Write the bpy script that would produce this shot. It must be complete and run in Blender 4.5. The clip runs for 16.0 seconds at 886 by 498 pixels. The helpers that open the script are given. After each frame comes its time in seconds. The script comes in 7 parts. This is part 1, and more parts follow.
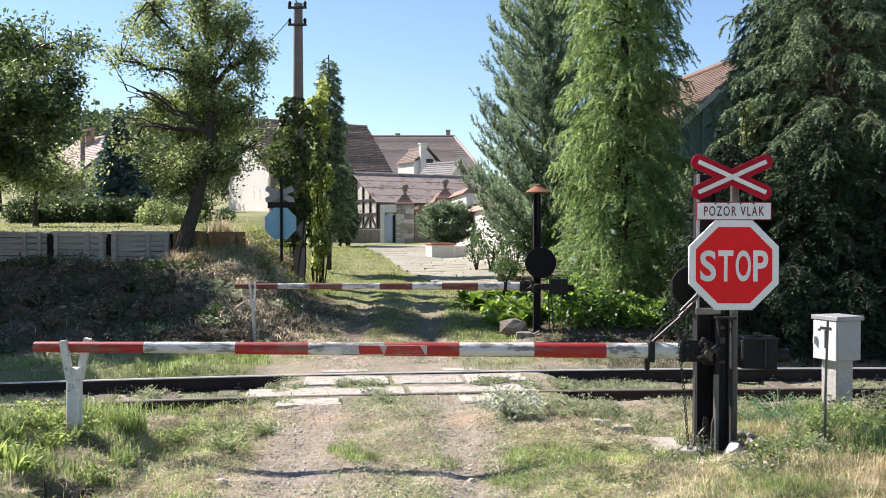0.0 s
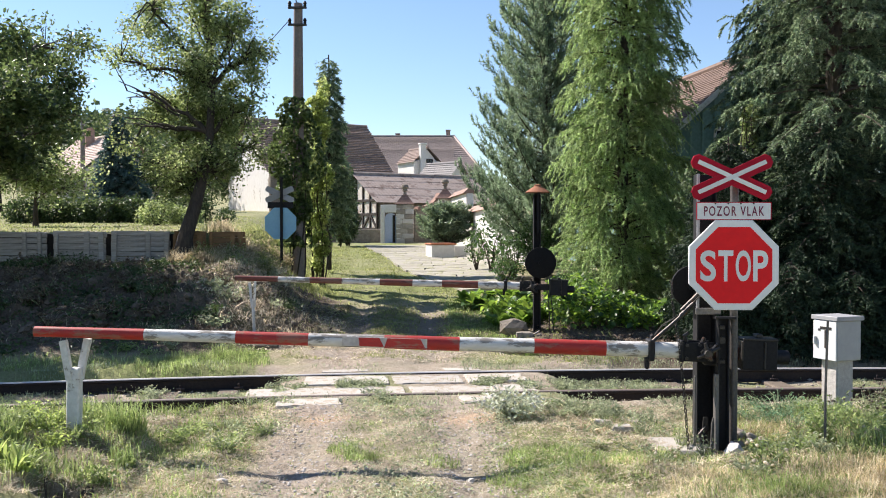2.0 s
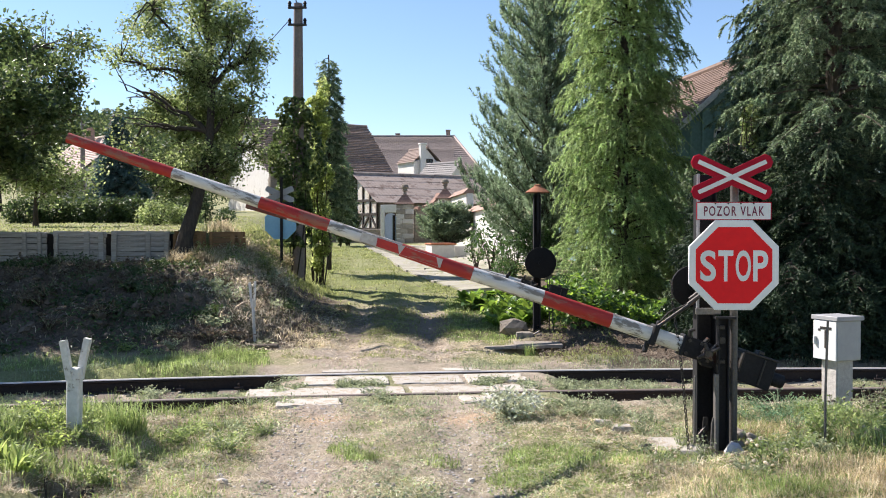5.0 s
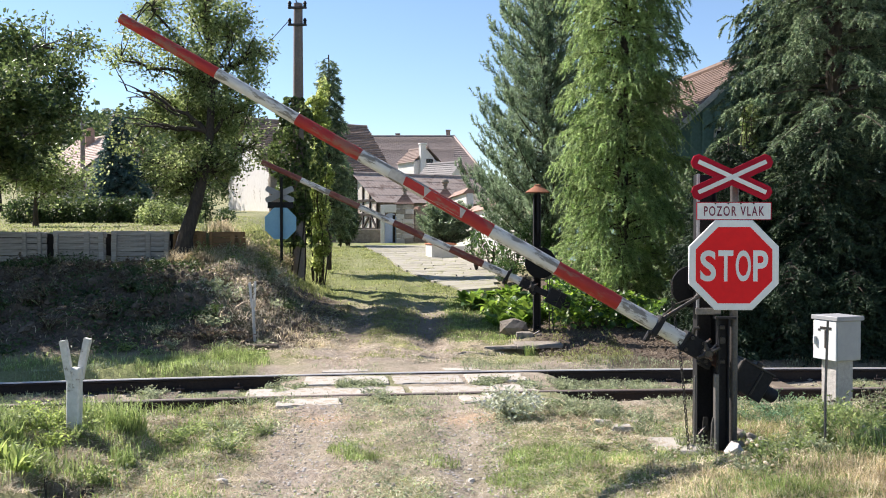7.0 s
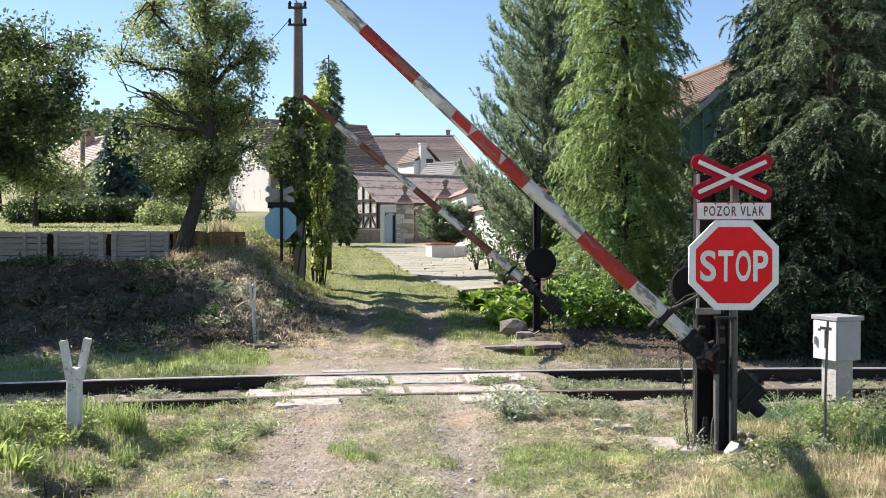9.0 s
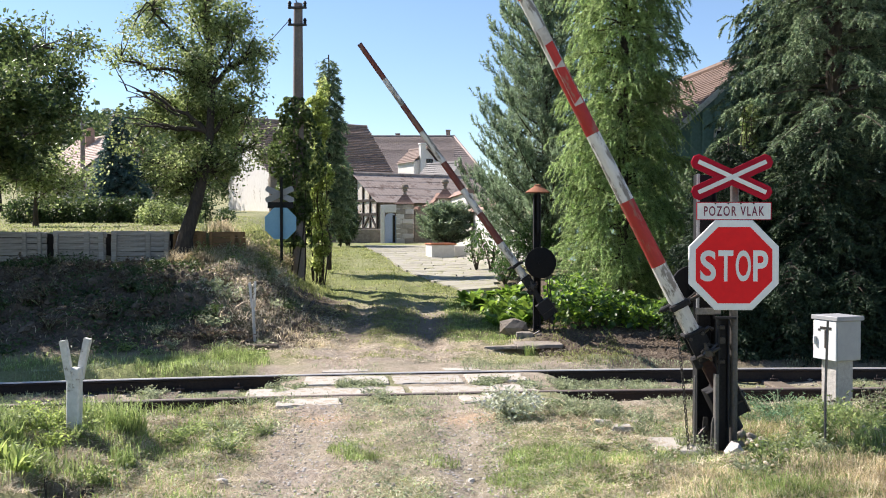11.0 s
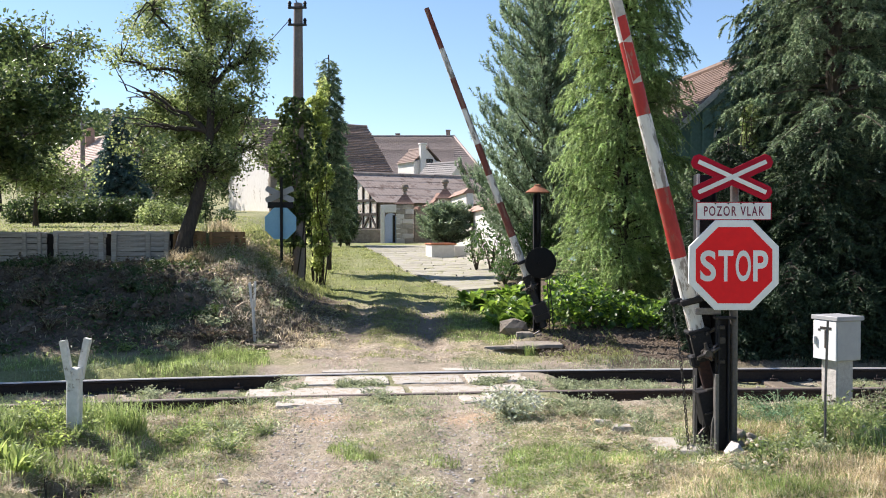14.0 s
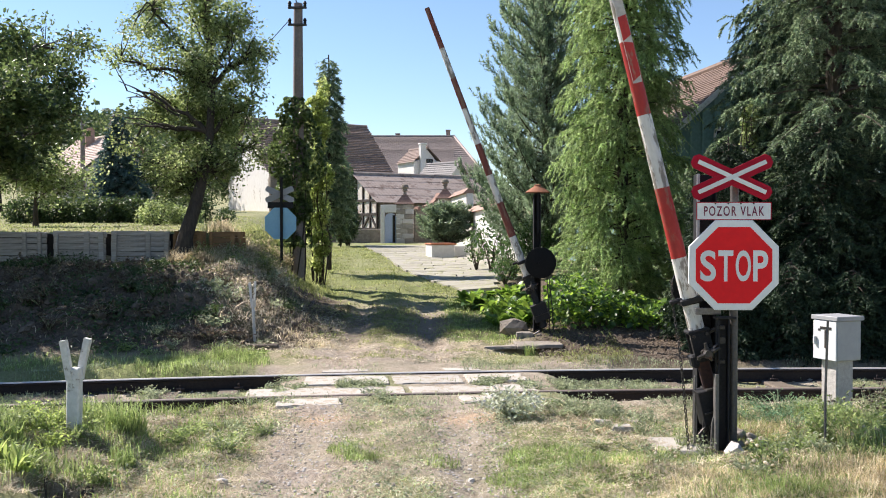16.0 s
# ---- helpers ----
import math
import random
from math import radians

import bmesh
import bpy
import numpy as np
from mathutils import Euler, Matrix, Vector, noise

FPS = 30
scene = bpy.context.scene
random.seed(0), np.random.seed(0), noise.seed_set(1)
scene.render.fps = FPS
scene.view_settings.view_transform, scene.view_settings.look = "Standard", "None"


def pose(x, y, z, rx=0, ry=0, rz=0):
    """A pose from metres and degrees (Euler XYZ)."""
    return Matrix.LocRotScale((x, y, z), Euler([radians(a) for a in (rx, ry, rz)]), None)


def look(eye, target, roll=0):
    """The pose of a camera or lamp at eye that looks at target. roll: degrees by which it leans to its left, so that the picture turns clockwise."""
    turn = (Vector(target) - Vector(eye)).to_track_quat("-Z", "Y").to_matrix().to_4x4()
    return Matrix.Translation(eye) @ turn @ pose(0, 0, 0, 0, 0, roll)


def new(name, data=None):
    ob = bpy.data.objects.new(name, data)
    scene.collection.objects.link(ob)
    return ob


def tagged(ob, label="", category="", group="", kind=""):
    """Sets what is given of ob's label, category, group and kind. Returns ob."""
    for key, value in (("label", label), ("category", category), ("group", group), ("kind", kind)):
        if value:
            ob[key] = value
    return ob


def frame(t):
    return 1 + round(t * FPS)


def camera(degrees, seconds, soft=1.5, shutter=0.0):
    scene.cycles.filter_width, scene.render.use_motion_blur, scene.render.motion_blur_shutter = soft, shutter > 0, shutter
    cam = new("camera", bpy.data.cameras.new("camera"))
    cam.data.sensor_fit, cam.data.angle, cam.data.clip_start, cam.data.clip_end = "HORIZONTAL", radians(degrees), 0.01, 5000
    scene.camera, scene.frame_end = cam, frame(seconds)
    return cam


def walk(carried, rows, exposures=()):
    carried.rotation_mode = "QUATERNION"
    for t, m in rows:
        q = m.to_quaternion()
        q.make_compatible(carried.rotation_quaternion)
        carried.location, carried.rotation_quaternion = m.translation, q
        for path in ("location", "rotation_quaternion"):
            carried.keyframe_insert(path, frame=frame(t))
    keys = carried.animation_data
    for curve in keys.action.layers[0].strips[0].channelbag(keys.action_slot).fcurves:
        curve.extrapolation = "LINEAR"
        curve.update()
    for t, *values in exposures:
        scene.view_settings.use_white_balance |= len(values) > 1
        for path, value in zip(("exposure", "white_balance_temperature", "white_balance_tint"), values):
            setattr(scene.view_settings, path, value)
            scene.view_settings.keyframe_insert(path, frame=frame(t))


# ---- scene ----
cam = camera(50.0, 16.0, soft=1.0)
EYE = (0.0, 0.0, 1.71)
VIEW = look(EYE, (0.0, 100.0, -0.14))
walk(cam, [(0.0, VIEW), (16.0, VIEW)], exposures=[(0.0, 1.08, 6550, 14), (16.0, 1.08, 6550, 14)])

# ---- sky and sun ----
SUN_EL, SUN_AZ = radians(42.0), radians(304.0)
world = bpy.data.worlds.new("world")
scene.world = world
world.use_nodes = True
wn = world.node_tree.nodes
sky = wn.new("ShaderNodeTexSky")
sky.sky_type, sky.sun_disc = "NISHITA", False
sky.sun_elevation, sky.sun_rotation = SUN_EL, SUN_AZ
sky.altitude, sky.air_density, sky.dust_density, sky.ozone_density = 300, 1.0, 0.05, 3.8
wn["Background"].inputs["Strength"].default_value = 0.08
world.node_tree.links.new(sky.outputs["Color"], wn["Background"].inputs["Color"])

sun = new("sun", bpy.data.lights.new("sun", "SUN"))
sun.data.energy, sun.data.angle, sun.data.color = 5.0, radians(0.53), (1.0, 0.935, 0.86)
sun.matrix_world = look((-9.0, 6.1, 12.0), (0, 0, 2.0))


# ---- mesh tools ----
class Mesh:
    """Collects points and faces of one part."""

    def __init__(self):
        self.v, self.f, self.m = [], [], []

    def add(self, verts, faces, mat=0, at=None):
        n = len(self.v)
        self.v += [tuple(at @ Vector(p)) for p in verts] if at is not None else [tuple(p) for p in verts]
        self.f += [tuple(i + n for i in f) for f in faces]
        self.m += [mat] * len(faces)
        return self

    def box(self, sx, sy, sz, c=(0, 0, 0), bev=0.006, mat=0, at=None):
        h = (sx / 2, sy / 2, sz / 2)
        bev = min(bev, min(h) * 0.6)
        verts, idx = [], {}
        for a in (-1, 1):
            for b in (-1, 1):
                for d in (-1, 1):
                    for k in range(3):
                        p = [a * h[0], b * h[1], d * h[2]]
                        for j in range(3):
                            if j != k:
                                p[j] -= (a, b, d)[j] * bev
                        idx[a, b, d, k] = len(verts)
                        verts.append((p[0] + c[0], p[1] + c[1], p[2] + c[2]))
        faces = []
        for k in range(3):
            i, j = (k + 1) % 3, (k + 2) % 3
            for s in (-1, 1):
                q = []
                for a, b in ((-1, -1), (1, -1), (1, 1), (-1, 1)):
                    t = [0, 0, 0]
                    t[k], t[i], t[j] = s, a, b
                    q.append(idx[(*t, k)])
                faces.append(q if s > 0 else q[::-1])
        for k in range(3):
            i, j = (k + 1) % 3, (k + 2) % 3
            for a in (-1, 1):
                for b in (-1, 1):
                    t0, t1 = [0, 0, 0], [0, 0, 0]
                    t0[i], t0[j], t0[k] = a, b, -1
                    t1[i], t1[j], t1[k] = a, b, 1
                    q = [idx[(*t0, i)], idx[(*t1, i)], idx[(*t1, j)], idx[(*t0, j)]]
                    faces.append(q if a * b < 0 else q[::-1])
        for a in (-1, 1):
            for b in (-1, 1):
                for d in (-1, 1):
                    q = [idx[a, b, d, 0], idx[a, b, d, 1], idx[a, b, d, 2]]
                    faces.append(q if a * b * d > 0 else q[::-1])
        return self.add(verts, faces, mat, at)

    def tube(self, pts, radii, n=8, mat=0, at=None, caps=True):
        pts = [Vector(p) for p in pts]
        if not isinstance(radii, (list, tuple)):
            radii = [radii] * len(pts)
        verts, faces = [], []
        side = None
        for i, p in enumerate(pts):
            d = (pts[min(i + 1, len(pts) - 1)] - pts[max(i - 1, 0)]).normalized()
            if side is None:
                side = d.orthogonal().normalized()
            side = (side - d * side.dot(d)).normalized()
            up = d.cross(side)
            for k in range(n):
                a = 2 * math.pi * k / n
                verts.append(p + (side * math.cos(a) + up * math.sin(a)) * radii[i])
        for i in range(len(pts) - 1):
            for k in range(n):
                a, b = i * n + k, i * n + (k + 1) % n
                faces.append((a, b, b + n, a + n))
        if caps:
            faces.append(tuple(range(n))[::-1])
            faces.append(tuple(range((len(pts) - 1) * n, len(pts) * n)))
        return self.add(verts, faces, mat, at)

    def prism(self, outline, y0, y1, mat=0, at=None, bev=0.0):
        """An outline in x and z, drawn out along y from y0 (front) to y1."""
        n = len(outline)
        cx, cz = sum(p[0] for p in outline) / n, sum(p[1] for p in outline) / n

        def ring(y, inset):
            out = []
            for x, z in outline:
                d = math.hypot(x - cx, z - cz) or 1
                k = 1 - inset / d
                out.append((cx + (x - cx) * k, y, cz + (z - cz) * k))
            return out
        rings = [ring(y0, bev), ring(y0 + bev, 0), ring(y1, 0)] if bev else [ring(y0, 0), ring(y1, 0)]
        verts = [p for r in rings for p in r]
        faces = [tuple(range(n)), tuple(range(len(verts) - n, len(verts)))[::-1]]
        for r in range(len(rings) - 1):
            for k in range(n):
                a, b = r * n + k, r * n + (k + 1) % n
                faces.append((a, a + n, b + n, b))
        return self.add(verts, faces, mat, at)

    def lathe(self, profile, n=16, mat=0, at=None):
        verts, faces = [], []
        for r, z in profile:
            for k in range(n):
                a = 2 * math.pi * k / n
                verts.append((r * math.cos(a), r * math.sin(a), z))
        for i in range(len(profile) - 1):
            for k in range(n):
                a, b = i * n + k, i * n + (k + 1) % n
                faces.append((a, b, b + n, a + n))
        faces.append(tuple(range(n))[::-1])
        faces.append(tuple(range(len(verts) - n, len(verts))))
        return self.add(verts, faces, mat, at)

    def rock(self, c, sx, sy, sz, rng, mat=0, rough=0.22):
        t = (1 + 5 ** 0.5) / 2
        vs = [Vector(p).normalized() for p in ((-1, t, 0), (1, t, 0), (-1, -t, 0), (1, -t, 0), (0, -1, t), (0, 1, t),
              (0, -1, -t), (0, 1, -t), (t, 0, -1), (t, 0, 1), (-t, 0, -1), (-t, 0, 1))]
        fs = ((0, 11, 5), (0, 5, 1), (0, 1, 7), (0, 7, 10), (0, 10, 11), (1, 5, 9), (5, 11, 4), (11, 10, 2), (10, 7, 6), (7, 1, 8),
              (3, 9, 4), (3, 4, 2), (3, 2, 6), (3, 6, 8), (3, 8, 9), (4, 9, 5), (2, 4, 11), (6, 2, 10), (8, 6, 7), (9, 8, 1))
        a = rng.uniform(0, 6.28)
        out = []
        for v in vs:
            k = 1 + rng.uniform(-rough, rough)
            x, y, z = v.x * k * sx, v.y * k * sy, v.z * k * sz
            out.append((c[0] + x * math.cos(a) - y * math.sin(a), c[1] + x * math.sin(a) + y * math.cos(a), c[2] + z))
        return self.add(out, fs, mat)

    def data(self, name, mats, smooth=35):
        me = bpy.data.meshes.new(name)
        me.from_pydata(self.v, [], self.f)
        for m in mats if isinstance(mats, (list, tuple)) else [mats]:
            me.materials.append(m)
        me.polygons.foreach_set("material_index", self.m)
        b = bmesh.new()
        b.from_mesh(me)
        bmesh.ops.recalc_face_normals(b, faces=b.faces)
        b.to_mesh(me)
        b.free()
        if smooth:
            me.polygons.foreach_set("use_smooth", [True] * len(me.polygons))
            me.set_sharp_from_angle(angle=radians(smooth))
        me.update()
        return me


def raw(name, verts, faces, mat, smooth=False):
    """A mesh straight from arrays: points (n, 3) and faces (m, k)."""
    me = bpy.data.meshes.new(name)
    k = faces.shape[1]
    me.vertices.add(len(verts))
    me.vertices.foreach_set("co", np.asarray(verts, np.float32).ravel())
    me.loops.add(faces.size)
    me.loops.foreach_set("vertex_index", faces.astype(np.int32).ravel())
    me.polygons.add(len(faces))
    me.polygons.foreach_set("loop_start", np.arange(0, faces.size, k, dtype=np.int32))
    me.polygons.foreach_set("use_smooth", np.full(len(faces), smooth))
    me.materials.append(mat)
    me.update()
    return me


def part(name, mesh, material, parent, label="", at=None, smooth=35):
    """Links a mesh as one object under a thing or under a part."""
    me = mesh.data(name, material, smooth) if isinstance(mesh, Mesh) else mesh
    ob = new(name, me)
    ob.parent = parent
    if at is not None:
        ob.matrix_basis = at
    if label:
        tagged(ob, label)
    return ob


def thing(name, label, category, at=None, group="", kind="", mesh=None, material=None, smooth=35):
    me = None
    if mesh is not None:
        me = mesh.data(name, material, smooth) if isinstance(mesh, Mesh) else mesh
    ob = new(name, me)
    if at is not None:
        ob.matrix_basis = at
    return tagged(ob, label, category, group, kind)


# ---- materials ----
def material(name):
    m = bpy.data.materials.new(name)
    m.use_nodes = True
    n = m.node_tree.nodes
    return m, n, m.node_tree.links, n["Principled BSDF"]


def noise_node(n, l, scale, detail=4, rough=0.55, coord=None, stretch=None):
    t = n.new("ShaderNodeTexNoise")
    t.inputs["Scale"].default_value, t.inputs["Detail"].default_value, t.inputs["Roughness"].default_value = scale, detail, rough
    if coord is not None:
        if stretch:
            mp = n.new("ShaderNodeMapping")
            mp.inputs["Scale"].default_value = stretch
            l.new(coord, mp.inputs["Vector"])
            coord = mp.outputs["Vector"]
        l.new(coord, t.inputs["Vector"])
    return t.outputs["Fac"]


def ramp(n, l, fac, stops):
    r = n.new("ShaderNodeValToRGB")
    while len(r.color_ramp.elements) < len(stops):
        r.color_ramp.elements.new(0.5)
    for e, (p, c) in zip(r.color_ramp.elements, stops):
        e.position, e.color = p, (*c, 1) if len(c) == 3 else c
    l.new(fac, r.inputs["Fac"])
    return r.outputs["Color"]


def mix(n, l, fac, a, b, mode="MIX"):
    x = n.new("ShaderNodeMix")
    x.data_type, x.blend_type = "RGBA", mode
    for s, v in ((x.inputs[0], fac), (x.inputs[6], a), (x.inputs[7], b)):
        if isinstance(v, (int, float)):
            s.default_value = v
        elif isinstance(v, tuple):
            s.default_value = (*v, 1)
        else:
            l.new(v, s)
    return x.outputs[2]


def bump(n, l, bsdf, height, strength, distance):
    b = n.new("ShaderNodeBump")
    b.inputs["Strength"].default_value, b.inputs["Distance"].default_value = strength, distance
    l.new(height, b.inputs["Height"])
    l.new(b.outputs["Normal"], bsdf.inputs["Normal"])


def surface(name, base, dark, fine=40.0, coarse=3.0, rough=0.8, metal=0.0, relief=0.3, depth=0.004, worn=None, amount=0.45, stretch=None, spec=0.4):
    """Paint, stone, wood or metal: a base colour with a darker one in grain and stains, and worn patches of a third."""
    m, n, l, b = material(name)
    co = n.new("ShaderNodeTexCoord").outputs["Object"]
    g = noise_node(n, l, fine, 5, 0.6, co, stretch)
    c = noise_node(n, l, coarse, 4, 0.6, co)
    col = mix(n, l, ramp(n, l, g, [(0.3, (0, 0, 0)), (0.75, (1, 1, 1))]), dark, base)
    col = mix(n, l, ramp(n, l, c, [(0.35, (0.35, 0.35, 0.35)), (0.65, (0, 0, 0))]), col, dark)
    if worn:
        w = noise_node(n, l, coarse * 3.1, 6, 0.7, co, stretch)
        col = mix(n, l, ramp(n, l, w, [(1 - amount - 0.06, (0, 0, 0)), (1 - amount, (1, 1, 1))]), col, worn)
    oi = n.new("ShaderNodeObjectInfo").outputs["Random"]
    hv = n.new("ShaderNodeHueSaturation")
    mr = n.new("ShaderNodeMapRange")
    mr.inputs["To Min"].default_value, mr.inputs["To Max"].default_value = 0.86, 1.1
    l.new(oi, mr.inputs["Value"])
    l.new(mr.outputs[0], hv.inputs["Value"])
    l.new(col, hv.inputs["Color"])
    l.new(hv.outputs["Color"], b.inputs["Base Color"])
    b.inputs["Roughness"].default_value, b.inputs["Metallic"].default_value = rough, metal
    b.inputs["Specular IOR Level"].default_value = spec
    bump(n, l, b, g, relief, depth)
    return m


def leafy(name, colours, rough=0.5, through_light=0.35, spec=0.35):
    """Leaves: each one its own shade, partly letting light through."""
    m, n, l, b = material(name)
    r = n.new("ShaderNodeNewGeometry").outputs["Random Per Island"]
    k = len(colours) - 1
    col = ramp(n, l, r, [(i / k, c) for i, c in enumerate(colours)])
    co = n.new("ShaderNodeTexCoord").outputs["Object"]
    big = noise_node(n, l, 1.3, 2, 0.5, co)
    col = mix(n, l, ramp(n, l, big, [(0.35, (0.0, 0.0, 0.0)), (0.7, (0.25, 0.25, 0.25))]), col, tuple(0.55 * v for v in colours[0]))
    mid = noise_node(n, l, 4.5, 3, 0.6, co)
    mr = n.new("ShaderNodeMapRange")
    for k2, v in (("From Min", 0.36), ("From Max", 0.66), ("To Min", 0.62), ("To Max", 1.5)):
        mr.inputs[k2].default_value = v
    l.new(mid, mr.inputs["Value"])
    tone = n.new("ShaderNodeHueSaturation")
    l.new(mr.outputs[0], tone.inputs["Value"])
    l.new(col, tone.inputs["Color"])
    col = tone.outputs["Color"]
    l.new(col, b.inputs["Base Color"])
    b.inputs["Roughness"].default_value, b.inputs["Specular IOR Level"].default_value = rough, spec
    t = n.new("ShaderNodeBsdfTranslucent")
    hv = n.new("ShaderNodeHueSaturation")
    hv.inputs["Value"].default_value, hv.inputs["Hue"].default_value = 1.5, 0.485
    l.new(col, hv.inputs["Color"])
    l.new(hv.outputs["Color"], t.inputs["Color"])
    mx = n.new("ShaderNodeMixShader")
    mx.inputs[0].default_value = through_light
    l.new(b.outputs[0], mx.inputs[1])
    l.new(t.outputs[0], mx.inputs[2])
    l.new(mx.outputs[0], n["Material Output"].inputs["Surface"])
    return m


BLACK = surface("black_paint", (0.028, 0.027, 0.029), (0.012, 0.012, 0.013), 60, 5, 0.62, 0.0, 0.25, 0.003, worn=(0.03, 0.02, 0.015), amount=0.3, spec=0.2)
IRON = surface("dull_iron", (0.085, 0.08, 0.075), (0.04, 0.036, 0.032), 70, 6, 0.5, 0.6, 0.3, 0.003, worn=(0.1, 0.05, 0.03), amount=0.35)
PIPE = surface("grey_pipe", (0.21, 0.2, 0.19), (0.12, 0.11, 0.1), 60, 5, 0.5, 0.3, 0.2, 0.002, worn=(0.12, 0.07, 0.05), amount=0.3)
BLACK_DULL = surface("dull_black_iron", (0.014, 0.014, 0.015), (0.007, 0.007, 0.007), 60, 5, 0.8, 0, 0.25, 0.003, spec=0.15)
# grey pipe darkened to paint the shade behind the sign plates
PIPE_SHADED = surface("shaded_pipe", (0.13, 0.12, 0.115), (0.07, 0.065, 0.06), 60, 5, 0.5, 0.3, 0.2, 0.002, worn=(0.1, 0.06, 0.045), amount=0.3)
RED = surface("red_paint", (0.5, 0.03, 0.022), (0.33, 0.025, 0.02), 50, 4, 0.55, 0, 0.4, 0.004, worn=(0.3, 0.11, 0.075), amount=0.4, stretch=(0.3, 1, 1))
# far arm's red: faded, and darkened further to paint tree shade
RED_OLD_SHADED = surface("faded_shaded_red_paint", (0.22, 0.06, 0.042), (0.14, 0.042, 0.033), 50, 4, 0.7, 0, 0.4, 0.004, worn=(0.2, 0.11, 0.08), amount=0.42, stretch=(0.3, 1, 1))
WHITE = surface("white_paint", (0.76, 0.75, 0.72), (0.6, 0.59, 0.55), 40, 4, 0.65, 0, 0.5, 0.005, worn=(0.24, 0.22, 0.19), amount=0.44, stretch=(0.28, 1, 1))
POST_WHITE = surface("post_white", (0.7, 0.69, 0.66), (0.5, 0.49, 0.45), 30, 4, 0.75, 0, 0.5, 0.005, worn=(0.3, 0.28, 0.24), amount=0.36)
SIGN_WHITE = surface("sign_white", (0.76, 0.77, 0.76), (0.68, 0.69, 0.68), 30, 2, 0.4, 0, 0.03, 0.001)
SIGN_RED = surface("sign_red", (0.8, 0.02, 0.024), (0.7, 0.018, 0.022), 20, 2, 0.5, 0, 0.03, 0.001, spec=0.12)
SIGN_EDGE = surface("sign_dark_red", (0.45, 0.008, 0.03), (0.36, 0.008, 0.026), 20, 2, 0.5, 0, 0.03, 0.001, spec=0.12)
SIGN_BACK = surface("sign_back", (0.3, 0.56, 0.72), (0.25, 0.48, 0.64), 20, 3, 0.45, 0.2, 0.05, 0.001)
INK = surface("sign_ink", (0.19, 0.02, 0.055), (0.15, 0.018, 0.045), 20, 3, 0.5, 0, 0.03, 0.001)
RUST = surface("rust_cap", (0.34, 0.14, 0.07), (0.2, 0.08, 0.045), 50, 5, 0.85, 0.1, 0.4, 0.004)
RAIL = surface("rusty_rail", (0.055, 0.036, 0.028), (0.025, 0.018, 0.016), 40, 4, 0.75, 0.2, 0.5, 0.006)
SHINE = surface("rail_head", (0.68, 0.66, 0.63), (0.5, 0.46, 0.42), 30, 3, 0.45, 0.35, 0.1, 0.001, stretch=(0.05, 1, 1))
SHINE_DULL = surface("dull_rail_head", (0.34, 0.29, 0.25), (0.2, 0.15, 0.12), 30, 3, 0.55, 0.3, 0.2, 0.001, stretch=(0.05, 1, 1))
CONCRETE = surface("worn_concrete", (0.5, 0.475, 0.425), (0.36, 0.335, 0.295), 45, 3.5, 0.9, 0, 0.7, 0.01, worn=(0.33, 0.28, 0.21), amount=0.42)
SLEEPER = surface("sleeper", (0.2, 0.16, 0.12), (0.1, 0.08, 0.06), 30, 4, 0.9, 0, 0.6, 0.01)
BOXGREY = surface("grey_cabinet", (0.38, 0.385, 0.395), (0.33, 0.335, 0.345), 25, 3, 0.55, 0, 0.06, 0.002)
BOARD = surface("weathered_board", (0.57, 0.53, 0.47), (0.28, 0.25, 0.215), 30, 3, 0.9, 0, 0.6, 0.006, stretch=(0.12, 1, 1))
BOARD_ORANGE = surface("orange_board", (0.38, 0.215, 0.09), (0.19, 0.11, 0.055), 30, 3, 0.9, 0, 0.6, 0.006, stretch=(0.12, 1, 1))
BARK = surface("bark", (0.1, 0.08, 0.06), (0.04, 0.032, 0.026), 25, 4, 0.95, 0, 0.9, 0.02, stretch=(1, 1, 0.25))
POLE = surface("pole_concrete", (0.29, 0.235, 0.215), (0.17, 0.14, 0.13), 25, 3, 0.9, 0, 0.4, 0.008)
PLASTER = surface("old_plaster", (0.72, 0.69, 0.62), (0.55, 0.51, 0.45), 8, 0.7, 0.95, 0, 0.5, 0.02, worn=(0.4, 0.34, 0.28), amount=0.43)
LIMEWASH = surface("peeling_limewash", (0.83, 0.82, 0.79), (0.7, 0.68, 0.64), 6, 0.5, 0.95, 0, 0.6, 0.03, worn=(0.36, 0.31, 0.26), amount=0.37, stretch=(1, 1, 0.5))
WALLWHITE = surface("white_wall", (0.76, 0.75, 0.71), (0.62, 0.6, 0.56), 8, 0.8, 0.95, 0, 0.4, 0.015)
STONEWALL = surface("field_stone", (0.3, 0.26, 0.21), (0.14, 0.12, 0.1), 7, 1.6, 0.95, 0, 0.9, 0.05)
TIMBER = surface("dark_timber", (0.045, 0.033, 0.026), (0.02, 0.016, 0.013), 20, 3, 0.9, 0, 0.5, 0.01)
TILE = surface("old_roof_tile", (0.37, 0.285, 0.24), (0.19, 0.145, 0.125), 7, 0.6, 0.92, 0, 0.6, 0.02, worn=(0.25, 0.19, 0.15), amount=0.36)
TILE_GREY = surface("grey_roof_tile", (0.33, 0.275, 0.25), (0.22, 0.18, 0.165), 6, 0.5, 0.92, 0, 0.6, 0.02, worn=(0.27, 0.22, 0.18), amount=0.35)
TILE_RED = surface("red_roof_tile", (0.39, 0.26, 0.205), (0.27, 0.18, 0.145), 6, 0.7, 0.9, 0, 0.5, 0.02)
